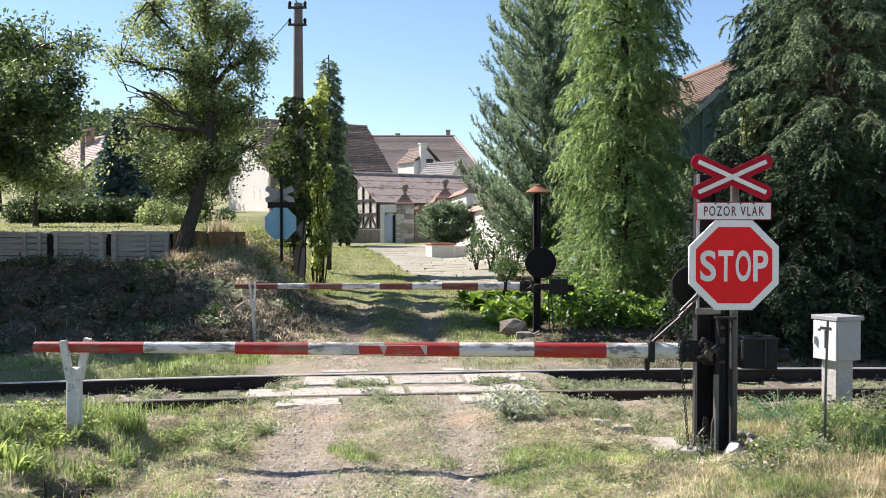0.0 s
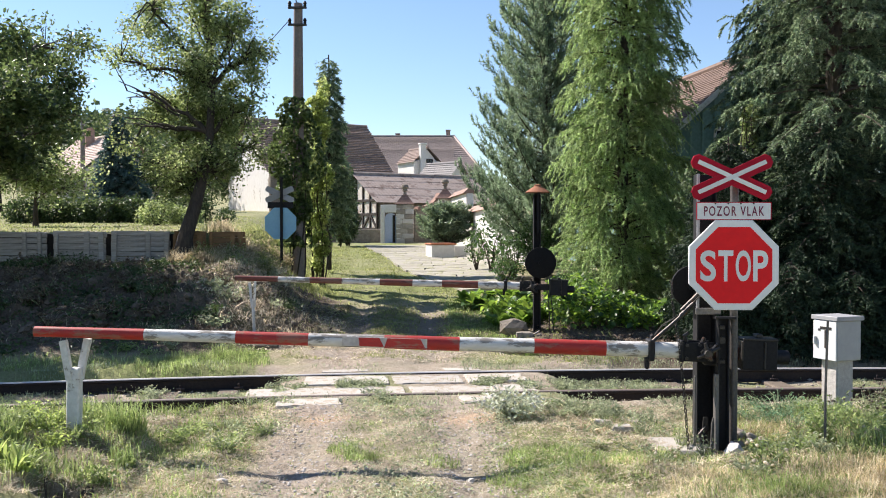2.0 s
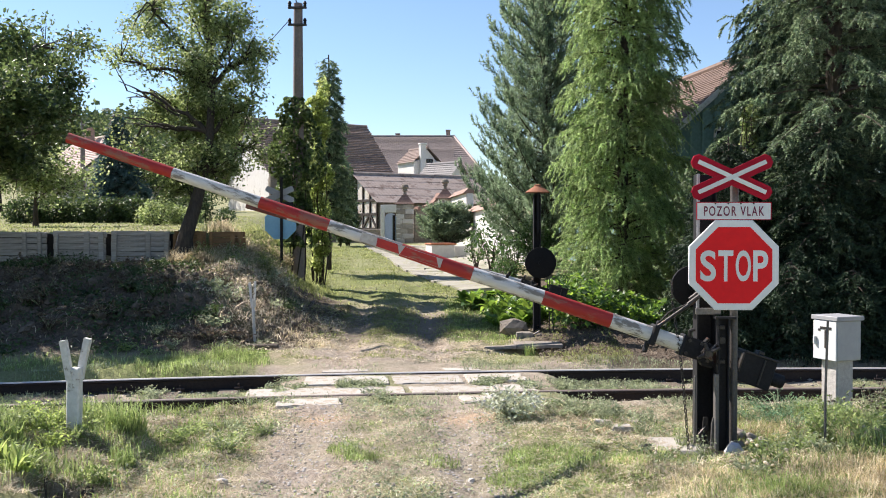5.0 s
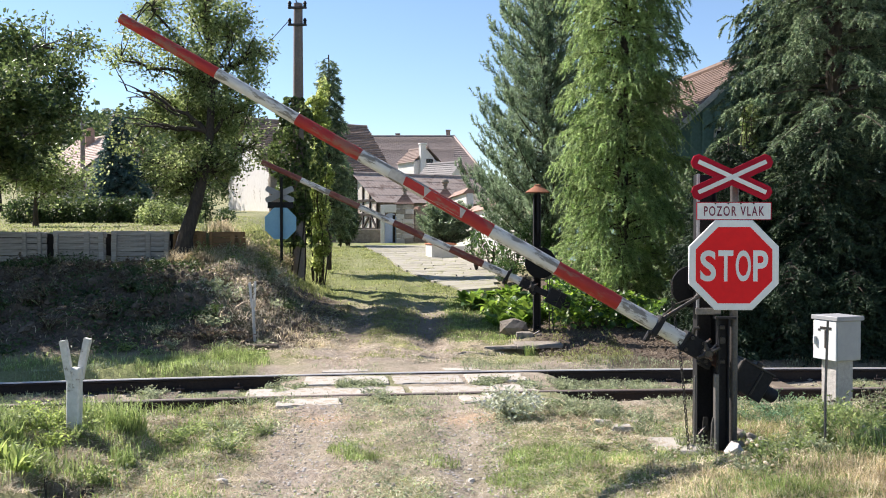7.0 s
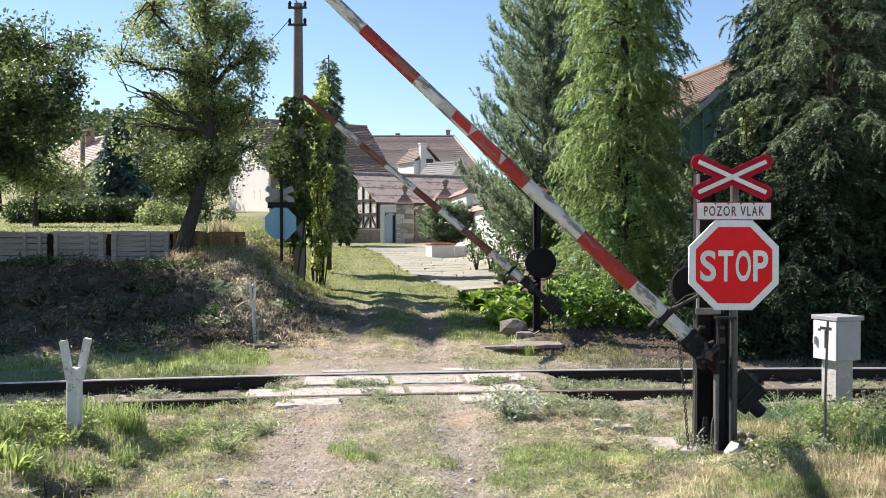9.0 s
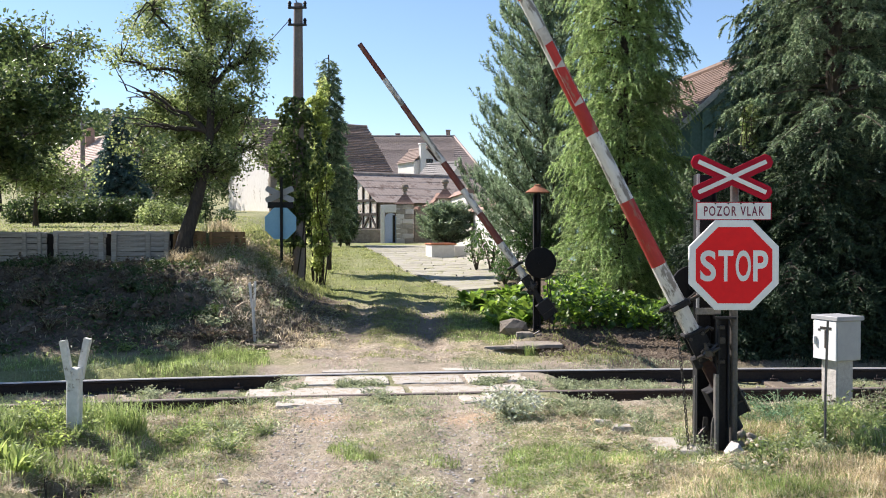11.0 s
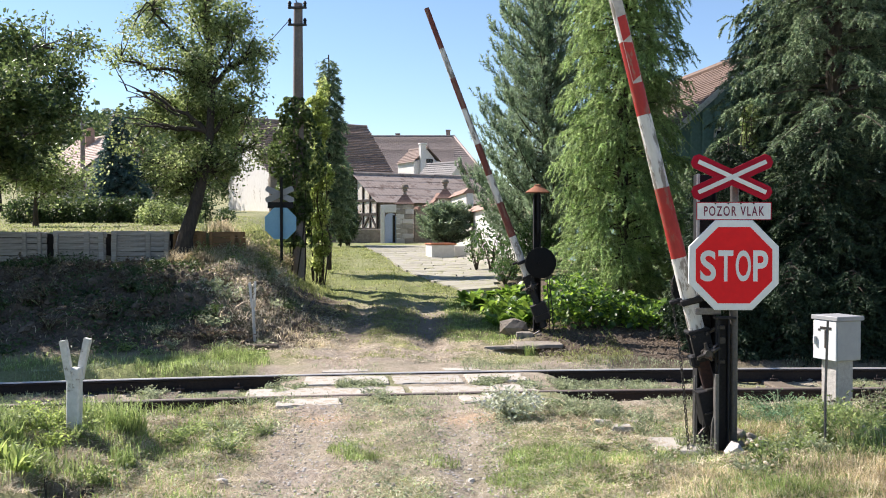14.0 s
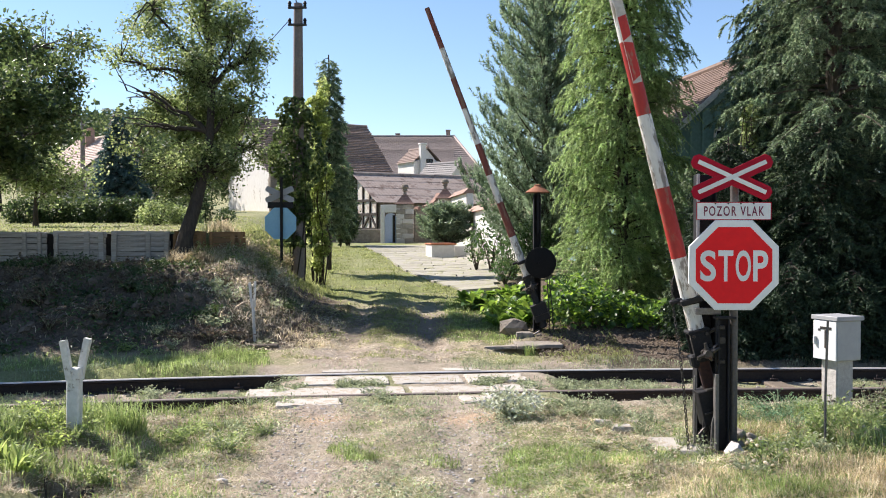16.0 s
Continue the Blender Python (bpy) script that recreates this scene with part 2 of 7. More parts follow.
# pale tile colour with the sun's glare on the village roof painted in
TILE_PALE = surface("pale_glare_tile", (0.68, 0.56, 0.5), (0.5, 0.39, 0.34), 6, 0.7, 0.9, 0, 0.5, 0.02)
TILE_CLAY = surface("weathered_clay_tile", (0.33, 0.2, 0.15), (0.17, 0.11, 0.09), 10, 1.2, 0.9, 0, 0.5, 0.02)
TILE_BROWN = surface("brown_roof_tile", (0.25, 0.17, 0.135), (0.14, 0.1, 0.08), 7, 0.7, 0.9, 0, 0.5, 0.02)
RUST_DARK = surface("dark_rust", (0.09, 0.04, 0.03), (0.035, 0.02, 0.017), 50, 5, 0.85, 0.1, 0.4, 0.004)
SHEET = surface("brown_sheet_roof", (0.42, 0.345, 0.3), (0.29, 0.235, 0.2), 4, 0.5, 0.9, 0, 0.3, 0.01, worn=(0.2, 0.145, 0.12), amount=0.4)
PAVING = surface("yard_stone", (0.4, 0.375, 0.32), (0.25, 0.24, 0.19), 12, 1.2, 0.95, 0, 0.5, 0.01, worn=(0.25, 0.25, 0.14), amount=0.4)
GREYROOF = surface("grey_sheet_roof", (0.36, 0.34, 0.32), (0.26, 0.25, 0.24), 5, 0.8, 0.85, 0, 0.3, 0.01)
TEAL = surface("teal_boards", (0.22, 0.36, 0.33), (0.13, 0.22, 0.2), 12, 1.5, 0.8, 0, 0.4, 0.01)
GLASS = surface("dark_glass", (0.02, 0.025, 0.03), (0.015, 0.018, 0.02), 2, 0.5, 0.12, 0, 0.02, 0.001)
STONE = surface("rubble", (0.36, 0.32, 0.265), (0.2, 0.175, 0.145), 25, 5, 0.92, 0, 0.5, 0.01)
PALE_STONE = surface("pale_stone", (0.62, 0.59, 0.55), (0.42, 0.39, 0.36), 30, 6, 0.9, 0, 0.6, 0.012)
BLUEDOOR = surface("blue_paint", (0.47, 0.53, 0.68), (0.36, 0.42, 0.56), 12, 1.5, 0.8, 0, 0.2, 0.006)
PILLAR = surface("pale_rubble", (0.5, 0.46, 0.4), (0.28, 0.25, 0.21), 6, 1.8, 0.95, 0, 0.8, 0.04)
ORANGE = surface("clay_cap", (0.52, 0.2, 0.095), (0.36, 0.14, 0.075), 14, 2, 0.9, 0, 0.4, 0.01)
CABLE = surface("black_cable", (0.02, 0.02, 0.02), (0.012, 0.012, 0.012), 20, 3, 0.6, 0, 0.1, 0.001)

LEAF_APPLE = leafy("apple_leaf", [(0.095, 0.145, 0.048), (0.19, 0.255, 0.09), (0.34, 0.4, 0.19)], 0.38, 0.55, 0.45)
LEAF_DARK = leafy("dark_leaf", [(0.034, 0.066, 0.022), (0.06, 0.1, 0.032), (0.095, 0.14, 0.05)], 0.45, 0.3)
LEAF_TREE = leafy("tree_leaf", [(0.045, 0.08, 0.026), (0.085, 0.13, 0.042), (0.15, 0.2, 0.075)], 0.35, 0.45, 0.5)
LEAF_BRIGHT = leafy("bright_leaf", [(0.17, 0.225, 0.075), (0.27, 0.335, 0.115), (0.39, 0.45, 0.18)], 0.45, 0.78)
LEAF_BIG = leafy("big_leaf", [(0.1, 0.2, 0.03), (0.18, 0.31, 0.045), (0.27, 0.42, 0.065)], 0.38, 0.5, 0.5)
LEAF_FRESH = leafy("fresh_leaf", [(0.17, 0.25, 0.065), (0.27, 0.36, 0.1), (0.38, 0.46, 0.17)], 0.5, 0.55, 0.3)
LEAF_IVY = leafy("ivy_leaf", [(0.035, 0.08, 0.024), (0.06, 0.125, 0.035), (0.1, 0.18, 0.055)], 0.42, 0.35, 0.4)
NEEDLE_LARCH = leafy("larch_needle", [(0.18, 0.275, 0.1), (0.27, 0.375, 0.15), (0.375, 0.475, 0.235)], 0.6, 0.5, 0.2)
NEEDLE_PINE = leafy("pine_needle", [(0.12, 0.18, 0.11), (0.185, 0.26, 0.155), (0.27, 0.35, 0.225)], 0.5, 0.5, 0.4)
NEEDLE_SPRUCE = leafy("spruce_needle", [(0.06, 0.1, 0.058), (0.14, 0.205, 0.115), (0.31, 0.39, 0.225)], 0.4, 0.45, 0.5)
# spruce needle darkened to paint the shade under the conifers
NEEDLE_SHADED = leafy("shaded_spruce_needle", [(0.016, 0.032, 0.017), (0.026, 0.048, 0.025), (0.042, 0.07, 0.034)], 0.6, 0.12, 0.2)
NEEDLE_BLUE = leafy("blue_needle", [(0.05, 0.1, 0.09), (0.08, 0.14, 0.13), (0.11, 0.18, 0.17)], 0.5, 0.2, 0.3)
GRASS_GREEN = leafy("green_grass", [(0.13, 0.2, 0.06), (0.215, 0.295, 0.1), (0.35, 0.41, 0.185)], 0.5, 0.52)
GRASS_DRY = leafy("dry_grass", [(0.32, 0.27, 0.16), (0.47, 0.41, 0.26), (0.64, 0.59, 0.43)], 0.6, 0.55)
WEED_GREY = leafy("grey_weed", [(0.19, 0.235, 0.13), (0.29, 0.335, 0.2), (0.4, 0.435, 0.29)], 0.6, 0.42)
WEED_PALE = leafy("pale_weed", [(0.3, 0.34, 0.23), (0.42, 0.46, 0.34), (0.56, 0.59, 0.48)], 0.6, 0.4)
WEED_BLUE = leafy("blue_green_weed", [(0.08, 0.17, 0.085), (0.13, 0.25, 0.13), (0.21, 0.35, 0.2)], 0.6, 0.45)
STRAW = leafy("pale_straw", [(0.36, 0.3, 0.2), (0.52, 0.46, 0.34), (0.68, 0.62, 0.5)], 0.7, 0.35)
LANE_GRASS = leafy("lane_grass", [(0.15, 0.19, 0.065), (0.235, 0.275, 0.1), (0.33, 0.35, 0.16)], 0.6, 0.5)
LITTER = leafy("leaf_litter", [(0.09, 0.068, 0.046), (0.15, 0.118, 0.082), (0.23, 0.19, 0.138)], 0.7, 0.2)
WOODS = leafy("far_woods", [(0.05, 0.085, 0.04), (0.075, 0.115, 0.05), (0.1, 0.14, 0.06)], 0.7, 0.2)


def rug(name):
    """Ground: each kind of soil laid down by the sheet's own map, with grain and pebbles."""
    m, n, l, b = material(name)
    co = n.new("ShaderNodeTexCoord").outputs["Object"]
    at = n.new("ShaderNodeAttribute")
    at.attribute_name = "soil"
    sp = n.new("ShaderNodeSeparateColor")
    l.new(at.outputs["Color"], sp.inputs[0])
    g1 = noise_node(n, l, 38, 6, 0.7, co)
    g2 = noise_node(n, l, 3.0, 5, 0.6, co)
    g3 = noise_node(n, l, 140, 3, 0.6, co)
    vo = n.new("ShaderNodeTexVoronoi")
    vo.inputs["Scale"].default_value = 42
    l.new(co, vo.inputs["Vector"])
    hay = ramp(n, l, g1, [(0.25, (0.2, 0.165, 0.11)), (0.5, (0.4, 0.345, 0.235)), (0.75, (0.56, 0.5, 0.37))])
    hay = mix(n, l, ramp(n, l, g2, [(0.42, (0, 0, 0)), (0.6, (0.55, 0.55, 0.55))]), hay, (0.16, 0.19, 0.07))
    dirt = ramp(n, l, g1, [(0.25, (0.18, 0.145, 0.11)), (0.5, (0.37, 0.31, 0.245)), (0.78, (0.53, 0.465, 0.39))])
    peb = ramp(n, l, vo.outputs["Color"], [(0.0, (0.24, 0.2, 0.16)), (1.0, (0.5, 0.45, 0.39))])
    dirt = mix(n, l, ramp(n, l, g2, [(0.4, (0.1, 0.1, 0.1)), (0.65, (0.6, 0.6, 0.6))]), dirt, peb)
    g4 = noise_node(n, l, 9, 4, 0.65, co)
    dirt = mix(n, l, ramp(n, l, g4, [(0.38, (0.6, 0.6, 0.6)), (0.55, (0, 0, 0))]), dirt, (0.24, 0.19, 0.145))
    green = ramp(n, l, g1, [(0.25, (0.09, 0.11, 0.035)), (0.5, (0.17, 0.2, 0.065)), (0.8, (0.29, 0.3, 0.13))])
    # dark leaf mould tone, also used to paint shaded ground
    litter_shade = ramp(n, l, g1, [(0.25, (0.04, 0.031, 0.023)), (0.5, (0.11, 0.085, 0.064)), (0.8, (0.26, 0.21, 0.155))])
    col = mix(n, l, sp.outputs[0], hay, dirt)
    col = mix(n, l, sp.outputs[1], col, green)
    col = mix(n, l, sp.outputs[2], col, litter_shade)
    sand = ramp(n, l, g1, [(0.25, (0.3, 0.2, 0.125)), (0.5, (0.44, 0.315, 0.205)), (0.8, (0.56, 0.43, 0.3))])
    col = mix(n, l, at.outputs["Alpha"], col, sand)
    l.new(col, b.inputs["Base Color"])
    b.inputs["Roughness"].default_value, b.inputs["Specular IOR Level"].default_value = 0.95, 0.2
    ad = n.new("ShaderNodeMath")
    l.new(g1, ad.inputs[0])
    l.new(g3, ad.inputs[1])
    bump(n, l, b, ad.outputs[0], 0.8, 0.02)
    return m


GROUND = rug("soil_and_grass")


# ---- the lie of the land ----
def vnoise(x, y, seed=0.0):
    x, y = np.asarray(x, float), np.asarray(y, float)
    xi, yi = np.floor(x), np.floor(y)
    u, v = x - xi, y - yi
    u, v = u * u * (3 - 2 * u), v * v * (3 - 2 * v)

    def h(a, b):
        s = np.sin(a * 127.1 + b * 311.7 + seed * 74.7) * 43758.5453
        return s - np.floor(s)
    return (h(xi, yi) * (1 - u) + h(xi + 1, yi) * u) * (1 - v) + (h(xi, yi + 1) * (1 - u) + h(xi + 1, yi + 1) * u) * v


def sm(t):
    t = np.clip(t, 0, 1)
    return t * t * (3 - 2 * t)


def track_y(x):
    """The middle of the track, its bend fitted to the camera's view."""
    x = np.asarray(x, float)
    c = np.clip(x, -7, 7)
    return 10.80 + 0.118 * c - 0.011 * c * c + (x - c) * (0.118 - 0.022 * c)


def lane_x(y):
    return np.interp(y, [0, 7, 12.5, 15, 18, 25, 35, 52], [-0.1, -0.43, -0.68, -0.84, -0.9, -1.4, -2.6, -4.4])


def land(x, y):
    x, y = np.asarray(x, float), np.asarray(y, float)
    road = np.interp(y, [-100, 12, 15, 19, 25, 35, 52, 90, 300, 3000], [0, 0, 0.02, 0.18, 0.4, 0.8, 1.1, 2.2, 8, 60])
    edge = np.interp(y, [9, 12.4, 13, 15, 17, 20, 25, 35, 52, 90], [-3.4, -2.6, -2.25, -2.0, -1.92, -2.2, -2.75, -4.2, -6.2, -9])
    width = np.interp(y, [12, 16, 20, 22, 40], [0.9, 1.45, 1.6, 2.1, 4])
    bank = np.interp(y, [12.4, 13.2, 15, 17.5, 19, 19.3, 19.4, 30, 45, 70, 300], [0, 0.1, 0.62, 0.98, 1.06, 1.08, 1.66, 1.9, 2.4, 3.3, 14])
    back = y - 1.1 * sm((x + 3.6) / 1.0) * sm((18.5 - y) / 1.5)
    bank = np.where(y < 19, np.interp(back, [12.5, 13.3, 15, 17.5, 19, 19.3], [0, 0.1, 0.62, 0.98, 1.06, 1.08]), bank)
    bank = bank - 0.7 * sm((x + 4.7) / 1.0) * sm((y - 19.25) / 0.1) * sm((30 - y) / 6)
    left = sm((edge - x) / width)
    h = road + (np.maximum(bank, road) - road) * left
    h = h + 0.22 * sm((x - np.interp(y, [14, 17, 25, 40], [0.7, 0.95, 0.9, 1.4])) / 1.2) * sm((y - 13.9) / 1.2)
    # the track's bed, level with the rails at the crossing
    u = np.abs(y - track_y(x))
    crossing = sm((x + 2.2) / 0.5) * sm((1.65 - x) / 0.5)
    h = h - 0.165 * (1 - crossing) * sm((1.5 - u) / 0.5) - (0.008 + 0.01 * sm((0.8 - u) / 0.06)) * crossing * sm((1.5 - u) / 0.3)
    h = h - 0.06 * (1 - crossing) * np.exp(-((y - track_y(x) + 1.02) / 0.2) ** 2)
    # verges near the viewer
    h = h + 0.15 * sm((x - 0.45) / 0.75) * sm((6.95 - y) / 0.6)
    rough = sm((y - 5.0) / 0.5) * sm((9.4 - y) / 0.6) * np.maximum(sm((-1.5 - x) / 0.6), 0.6 * sm((x - 0.9) / 0.5))
    h = h + rough * (0.13 * (vnoise(x * 2.4, y * 2.4, 7) - 0.5) + 0.06 * (vnoise(x * 6.3, y * 6.3, 8) - 0.5))
    h = h + 0.2 * sm((-1.9 - x) / 1.2) * sm((8.6 - y) / 1.2)
    h = h - 0.45 * np.exp(-(((x + 2.45) / 0.19) ** 4 + ((y - 5.95) / 0.13) ** 4))
    h = h - 0.07 * np.exp(-(((x - 2.08) / 0.3) ** 2 + ((y - 7.15) / 0.3) ** 2))
    h = h - 0.3 * np.exp(-(((x + 2.5) / 0.22) ** 4 + ((y - 6.98) / 0.12) ** 4))
    h = h - 0.11 * np.exp(-(((x + 2.85) / 0.5) ** 2 + ((y - track_y(x) + 1.02) / 0.24) ** 2))
    # wheel tracks and the hump beyond the rails
    rel = np.abs(x - lane_x(y))
    h = h - 0.035 * np.exp(-((rel - 0.62) / 0.2) ** 2) * sm((40 - y) / 20) * (1 - sm((1.7 - u) / 0.3))
    h = h + sm((y - 12.6) / 0.6) * sm((24 - y) / 5) * sm((2.2 - rel) / 0.8) * (0.03 * (vnoise(x * 2.2, y * 1.6, 9) - 0.5) + 0.03 * (vnoise(x * 7, y * 6, 10) - 0.5))
    h = h - 0.035 * np.exp(-((rel - 0.62) / 0.24) ** 2) * sm((y - 13.5) / 1) * sm((22 - y) / 4)
    h = h + 0.07 * np.exp(-(rel / 0.35) ** 2) * np.exp(-((y - 13.9) / 0.9) ** 2)
    flat = 1 - 0.85 * crossing * sm((1.5 - u) / 0.3)
    h = h + flat * (0.05 * (vnoise(x * 0.9, y * 0.9, 1) - 0.5) + 0.04 * (vnoise(x * 3.1, y * 3.1, 2) - 0.5) + 0.018 * (vnoise(x * 9, y * 9, 3) - 0.5))
    h = h + left * sm((y - 13) / 1.5) * (0.12 + 0.88 * sm((18.3 - y) / 1.3)) * sm((24 - y) / 3) * (0.34 * (vnoise(x * 2.1, y * 2.1, 5) - 0.5) + 0.22 * (vnoise(x * 4.7, y * 4.7, 6) - 0.5) + 0.08 * (vnoise(x * 9.5, y * 9.5, 16) - 0.5))
    h = h - 0.24 * np.exp(-(((x + 2.85) / 0.35) ** 2 + ((y - 14.1) / 0.45) ** 2))
    h = h - 0.3 * np.exp(-(((x + 3.0) / 0.42) ** 2 + ((y - 17.8) / 1.5) ** 2))
    h = h - 0.26 * np.exp(-(((x - 1.3) / 0.5) ** 2 + ((y - 13.8) / 0.3) ** 2))
    # clods and hoof-sized unevenness close by
    h = h + sm((9.8 - y) / 0.6) * (0.25 + 0.75 * np.maximum(sm((-1.3 - x) / 0.5), sm((x - 0.7) / 0.4))) * (0.035 * (vnoise(x * 14, y * 14, 21) - 0.5) + 0.016 * (vnoise(x * 31, y * 31, 22) - 0.5))
    h = h + 15.5 * sm((y - 110) / 170) * sm((-x - 12) / 60) + 4 * sm((y - 180) / 200)
    return h


def ground_at(x, y):
    return float(land(np.array([x]), np.array([y]))[0])


def soil(x, y):
    """How much dirt, green, dark leaf mould and sand lies at a place; the dark tone also paints shade."""
    rel = np.abs(x - lane_x(y))
    n1, n2 = vnoise(x * 1.1, y * 1.1, 11), vnoise(x * 3.7, y * 3.7, 12)
    rut = np.exp(-((rel - 0.62) / 0.3) ** 2)
    near = sm((16 - y) / 3)
    dirt = np.clip(rut * 1.25 + 0.35 * (rel < 1.0) * near, 0, 1) * (0.65 + 0.5 * n2)
    u = np.abs(y - track_y(x))
    dirt = np.maximum(dirt, sm((np.where((x > 2.3) & (y > track_y(x)), 1.35, np.where((x < -2.3) & (y > track_y(x)), 1.05, 1.9)) - u) / 0.4) * (0.5 + 0.5 * n2))
    dirt = np.maximum(dirt, sm((13.9 - y) / 0.5) * sm((y - 12) / 0.5) * sm((1.3 - rel) / 0.3))
    dirt = np.clip(dirt * (1 - 0.85 * sm((y - 17.5) / 3)), 0, 1)
    lane_green = sm((y - 18.5) / 3) * sm((3.4 - rel) / 1.0) * (0.55 + 0.6 * n1)
    green = np.maximum(lane_green, sm((n1 - 0.52) / 0.2) * 0.65 * (1 - rut))
    green = np.maximum(green, sm((y - 20) / 4) * sm((-x - 4) / 2) * (0.35 + 0.3 * n1))
    strip = sm((13.0 - y) / 0.6) * sm((y - track_y(x) - 0.75) / 0.3) * sm((-2.2 - x) / 0.5) * (0.6 + 0.4 * n1) 
    green = np.maximum(green, strip * 0.95)
    patch = np.exp(-(((x - 1.0) / 0.6) ** 2 + ((y - 6.8) / 0.9) ** 2))
    green = np.maximum(green, patch)
    # bank soil kept dark to paint the shade under the trees
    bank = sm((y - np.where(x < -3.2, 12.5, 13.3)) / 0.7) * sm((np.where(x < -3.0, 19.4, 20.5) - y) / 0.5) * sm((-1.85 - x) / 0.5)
    # leaf mould under the conifers, spread further to paint their shade
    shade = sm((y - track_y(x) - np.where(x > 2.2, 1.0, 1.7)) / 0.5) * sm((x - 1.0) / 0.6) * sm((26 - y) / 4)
    # strip along a camera bearing: paler soil painted where sun hits the bank
    lit_strip = np.exp(-((x / np.maximum(y, 1) + 0.206) / 0.034) ** 2) * sm((y - 14.2) / 0.6)
    litter_shade = np.maximum(bank * (0.97 - 0.85 * lit_strip), shade)
    # same dark tone painted on the lane where tree shade falls
    litter_shade = np.maximum(litter_shade, 0.5 * sm((y - 14.3) / 0.8) * sm((19.5 - y) / 1.5) * sm((1.9 - rel) / 0.5) * (0.4 + 0.8 * n1))
    # dark tone put into the two hollows to paint their shade
    litter_shade = np.maximum(litter_shade, 1.3 * np.exp(-(((x + 2.45) / 0.22) ** 2 + ((y - 5.97) / 0.18) ** 2)))
    litter_shade = np.maximum(litter_shade, 1.2 * np.exp(-(((x + 2.5) / 0.27) ** 2 + ((y - 7.0) / 0.16) ** 2)))
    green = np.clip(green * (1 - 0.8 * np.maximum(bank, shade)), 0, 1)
    sand = sum(np.exp(-(((x - cx) / rx) ** 2 + ((y - cy) / ry) ** 2)) for cx, cy, rx, ry in ((-1.16, 8.6, 0.35, 0.2), (0.3, 8.65, 0.35, 0.25), (-1.85, 7.45, 0.3, 0.2), (1.25, 8.3, 0.3, 0.2)))
    return np.clip(dirt, 0, 1), green, np.clip(litter_shade, 0, 1), np.clip(1.3 * sand * (0.25 + n2), 0, 0.85)


def axis(lo, hi, step, far0, far1, growth=1.13):
    mid = list(np.arange(lo, hi + step / 2, step))
    a, s = hi, step
    while a < far1:
        s *= growth
        a += s
        mid.append(a)
    a, s = lo, step
    while a > far0:
        s *= growth
        a -= s
        mid.insert(0, a)
    return np.array(mid)


def make_ground():
    xs, ys = axis(-9, 8, 0.05, -1500, 1500), np.concatenate([axis(5.4, 9.9, 0.04, -200, 9.9), axis(9.98, 22, 0.08, 9.98, 3000)])
    X, Y = np.meshgrid(xs, ys)
    Z = land(X, Y)
    v = np.stack([X, Y, Z], -1).reshape(-1, 3)
    w, hgt = len(xs), len(ys)
    i = (np.arange(hgt - 1)[:, None] * w + np.arange(w - 1)[None, :]).ravel()
    f = np.stack([i, i + 1, i + w + 1, i + w], -1)
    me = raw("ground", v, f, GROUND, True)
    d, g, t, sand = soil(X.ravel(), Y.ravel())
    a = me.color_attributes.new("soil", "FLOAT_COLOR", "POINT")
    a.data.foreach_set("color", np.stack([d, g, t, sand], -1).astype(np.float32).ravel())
    tagged(new("ground", me), "dry rutted earth and grass lane with bank", "ground", kind="structure")


make_ground()


# ---- the railway ----
def rail_line(offset, name, label, head):
    prof = [(-0.026, 0.003), (0.026, 0.003), (0.036, -0.007), (0.037, -0.03), (0.012, -0.042), (0.01, -0.135), (0.06, -0.15), (0.06, -0.165), (-0.06, -0.165), (-0.06, -0.15), (-0.01, -0.135), (-0.012, -0.042), (-0.037, -0.03), (-0.036, -0.007)]
    m, n = Mesh(), len(prof)
    xs = list(np.arange(-40, 41, 0.5))
    verts = []
    for x in xs:
        y = float(track_y(x)) + offset
        for a, z in prof:
            verts.append((x, y + a, z))
    m.v = verts
    for i in range(len(xs) - 1):
        for k in range(n):
            a, b = i * n + k, i * n + (k + 1) % n
            m.f.append((a, b, b + n, a + n))
            m.m.append(1 if k in (0, 1, n - 1) else 0)
    return thing(name, label, "rail", kind="structure", mesh=m, material=[RAIL, head])


rail_line(-0.75, "rail_1", "rusty steel rail with dull worn head", SHINE_DULL)
rail_line(0.75, "rail_2", "rusty steel rail with polished head", SHINE)


def sleepers():
    m = Mesh().box(0.24, 2.4, 0.14, bev=0.015)
    me = m.data("sleeper", SLEEPER)
    clip = Mesh().box(0.1, 0.07, 0.03, (0, 0, 0), 0.006).tube([(0.0, 0, 0), (0.0, 0, 0.05)], 0.014, 6).data("rail_clip", RAIL)
    g = thing("sleepers", "weathered timber sleepers sunk in the ballast", "sleepers", kind="structure")
    for k in range(-18, 19):
        x = k * 0.65 + 0.2
        if -2.0 < x < 1.4:
            continue
        a = math.atan(0.118 - 0.022 * max(-7, min(7, x)))
        for s in (-0.84, -0.66, 0.66, 0.84):
            part("rail_clip", clip, None, g, at=Matrix.Translation((x, float(track_y(x)) + s, -0.125)) @ Matrix.Rotation(a, 4, "Z"))
        part("sleeper", me, None, g, at=Matrix.Translation((x, float(track_y(x)), -0.215)) @ Matrix.Rotation(a, 4, "Z"))


sleepers()


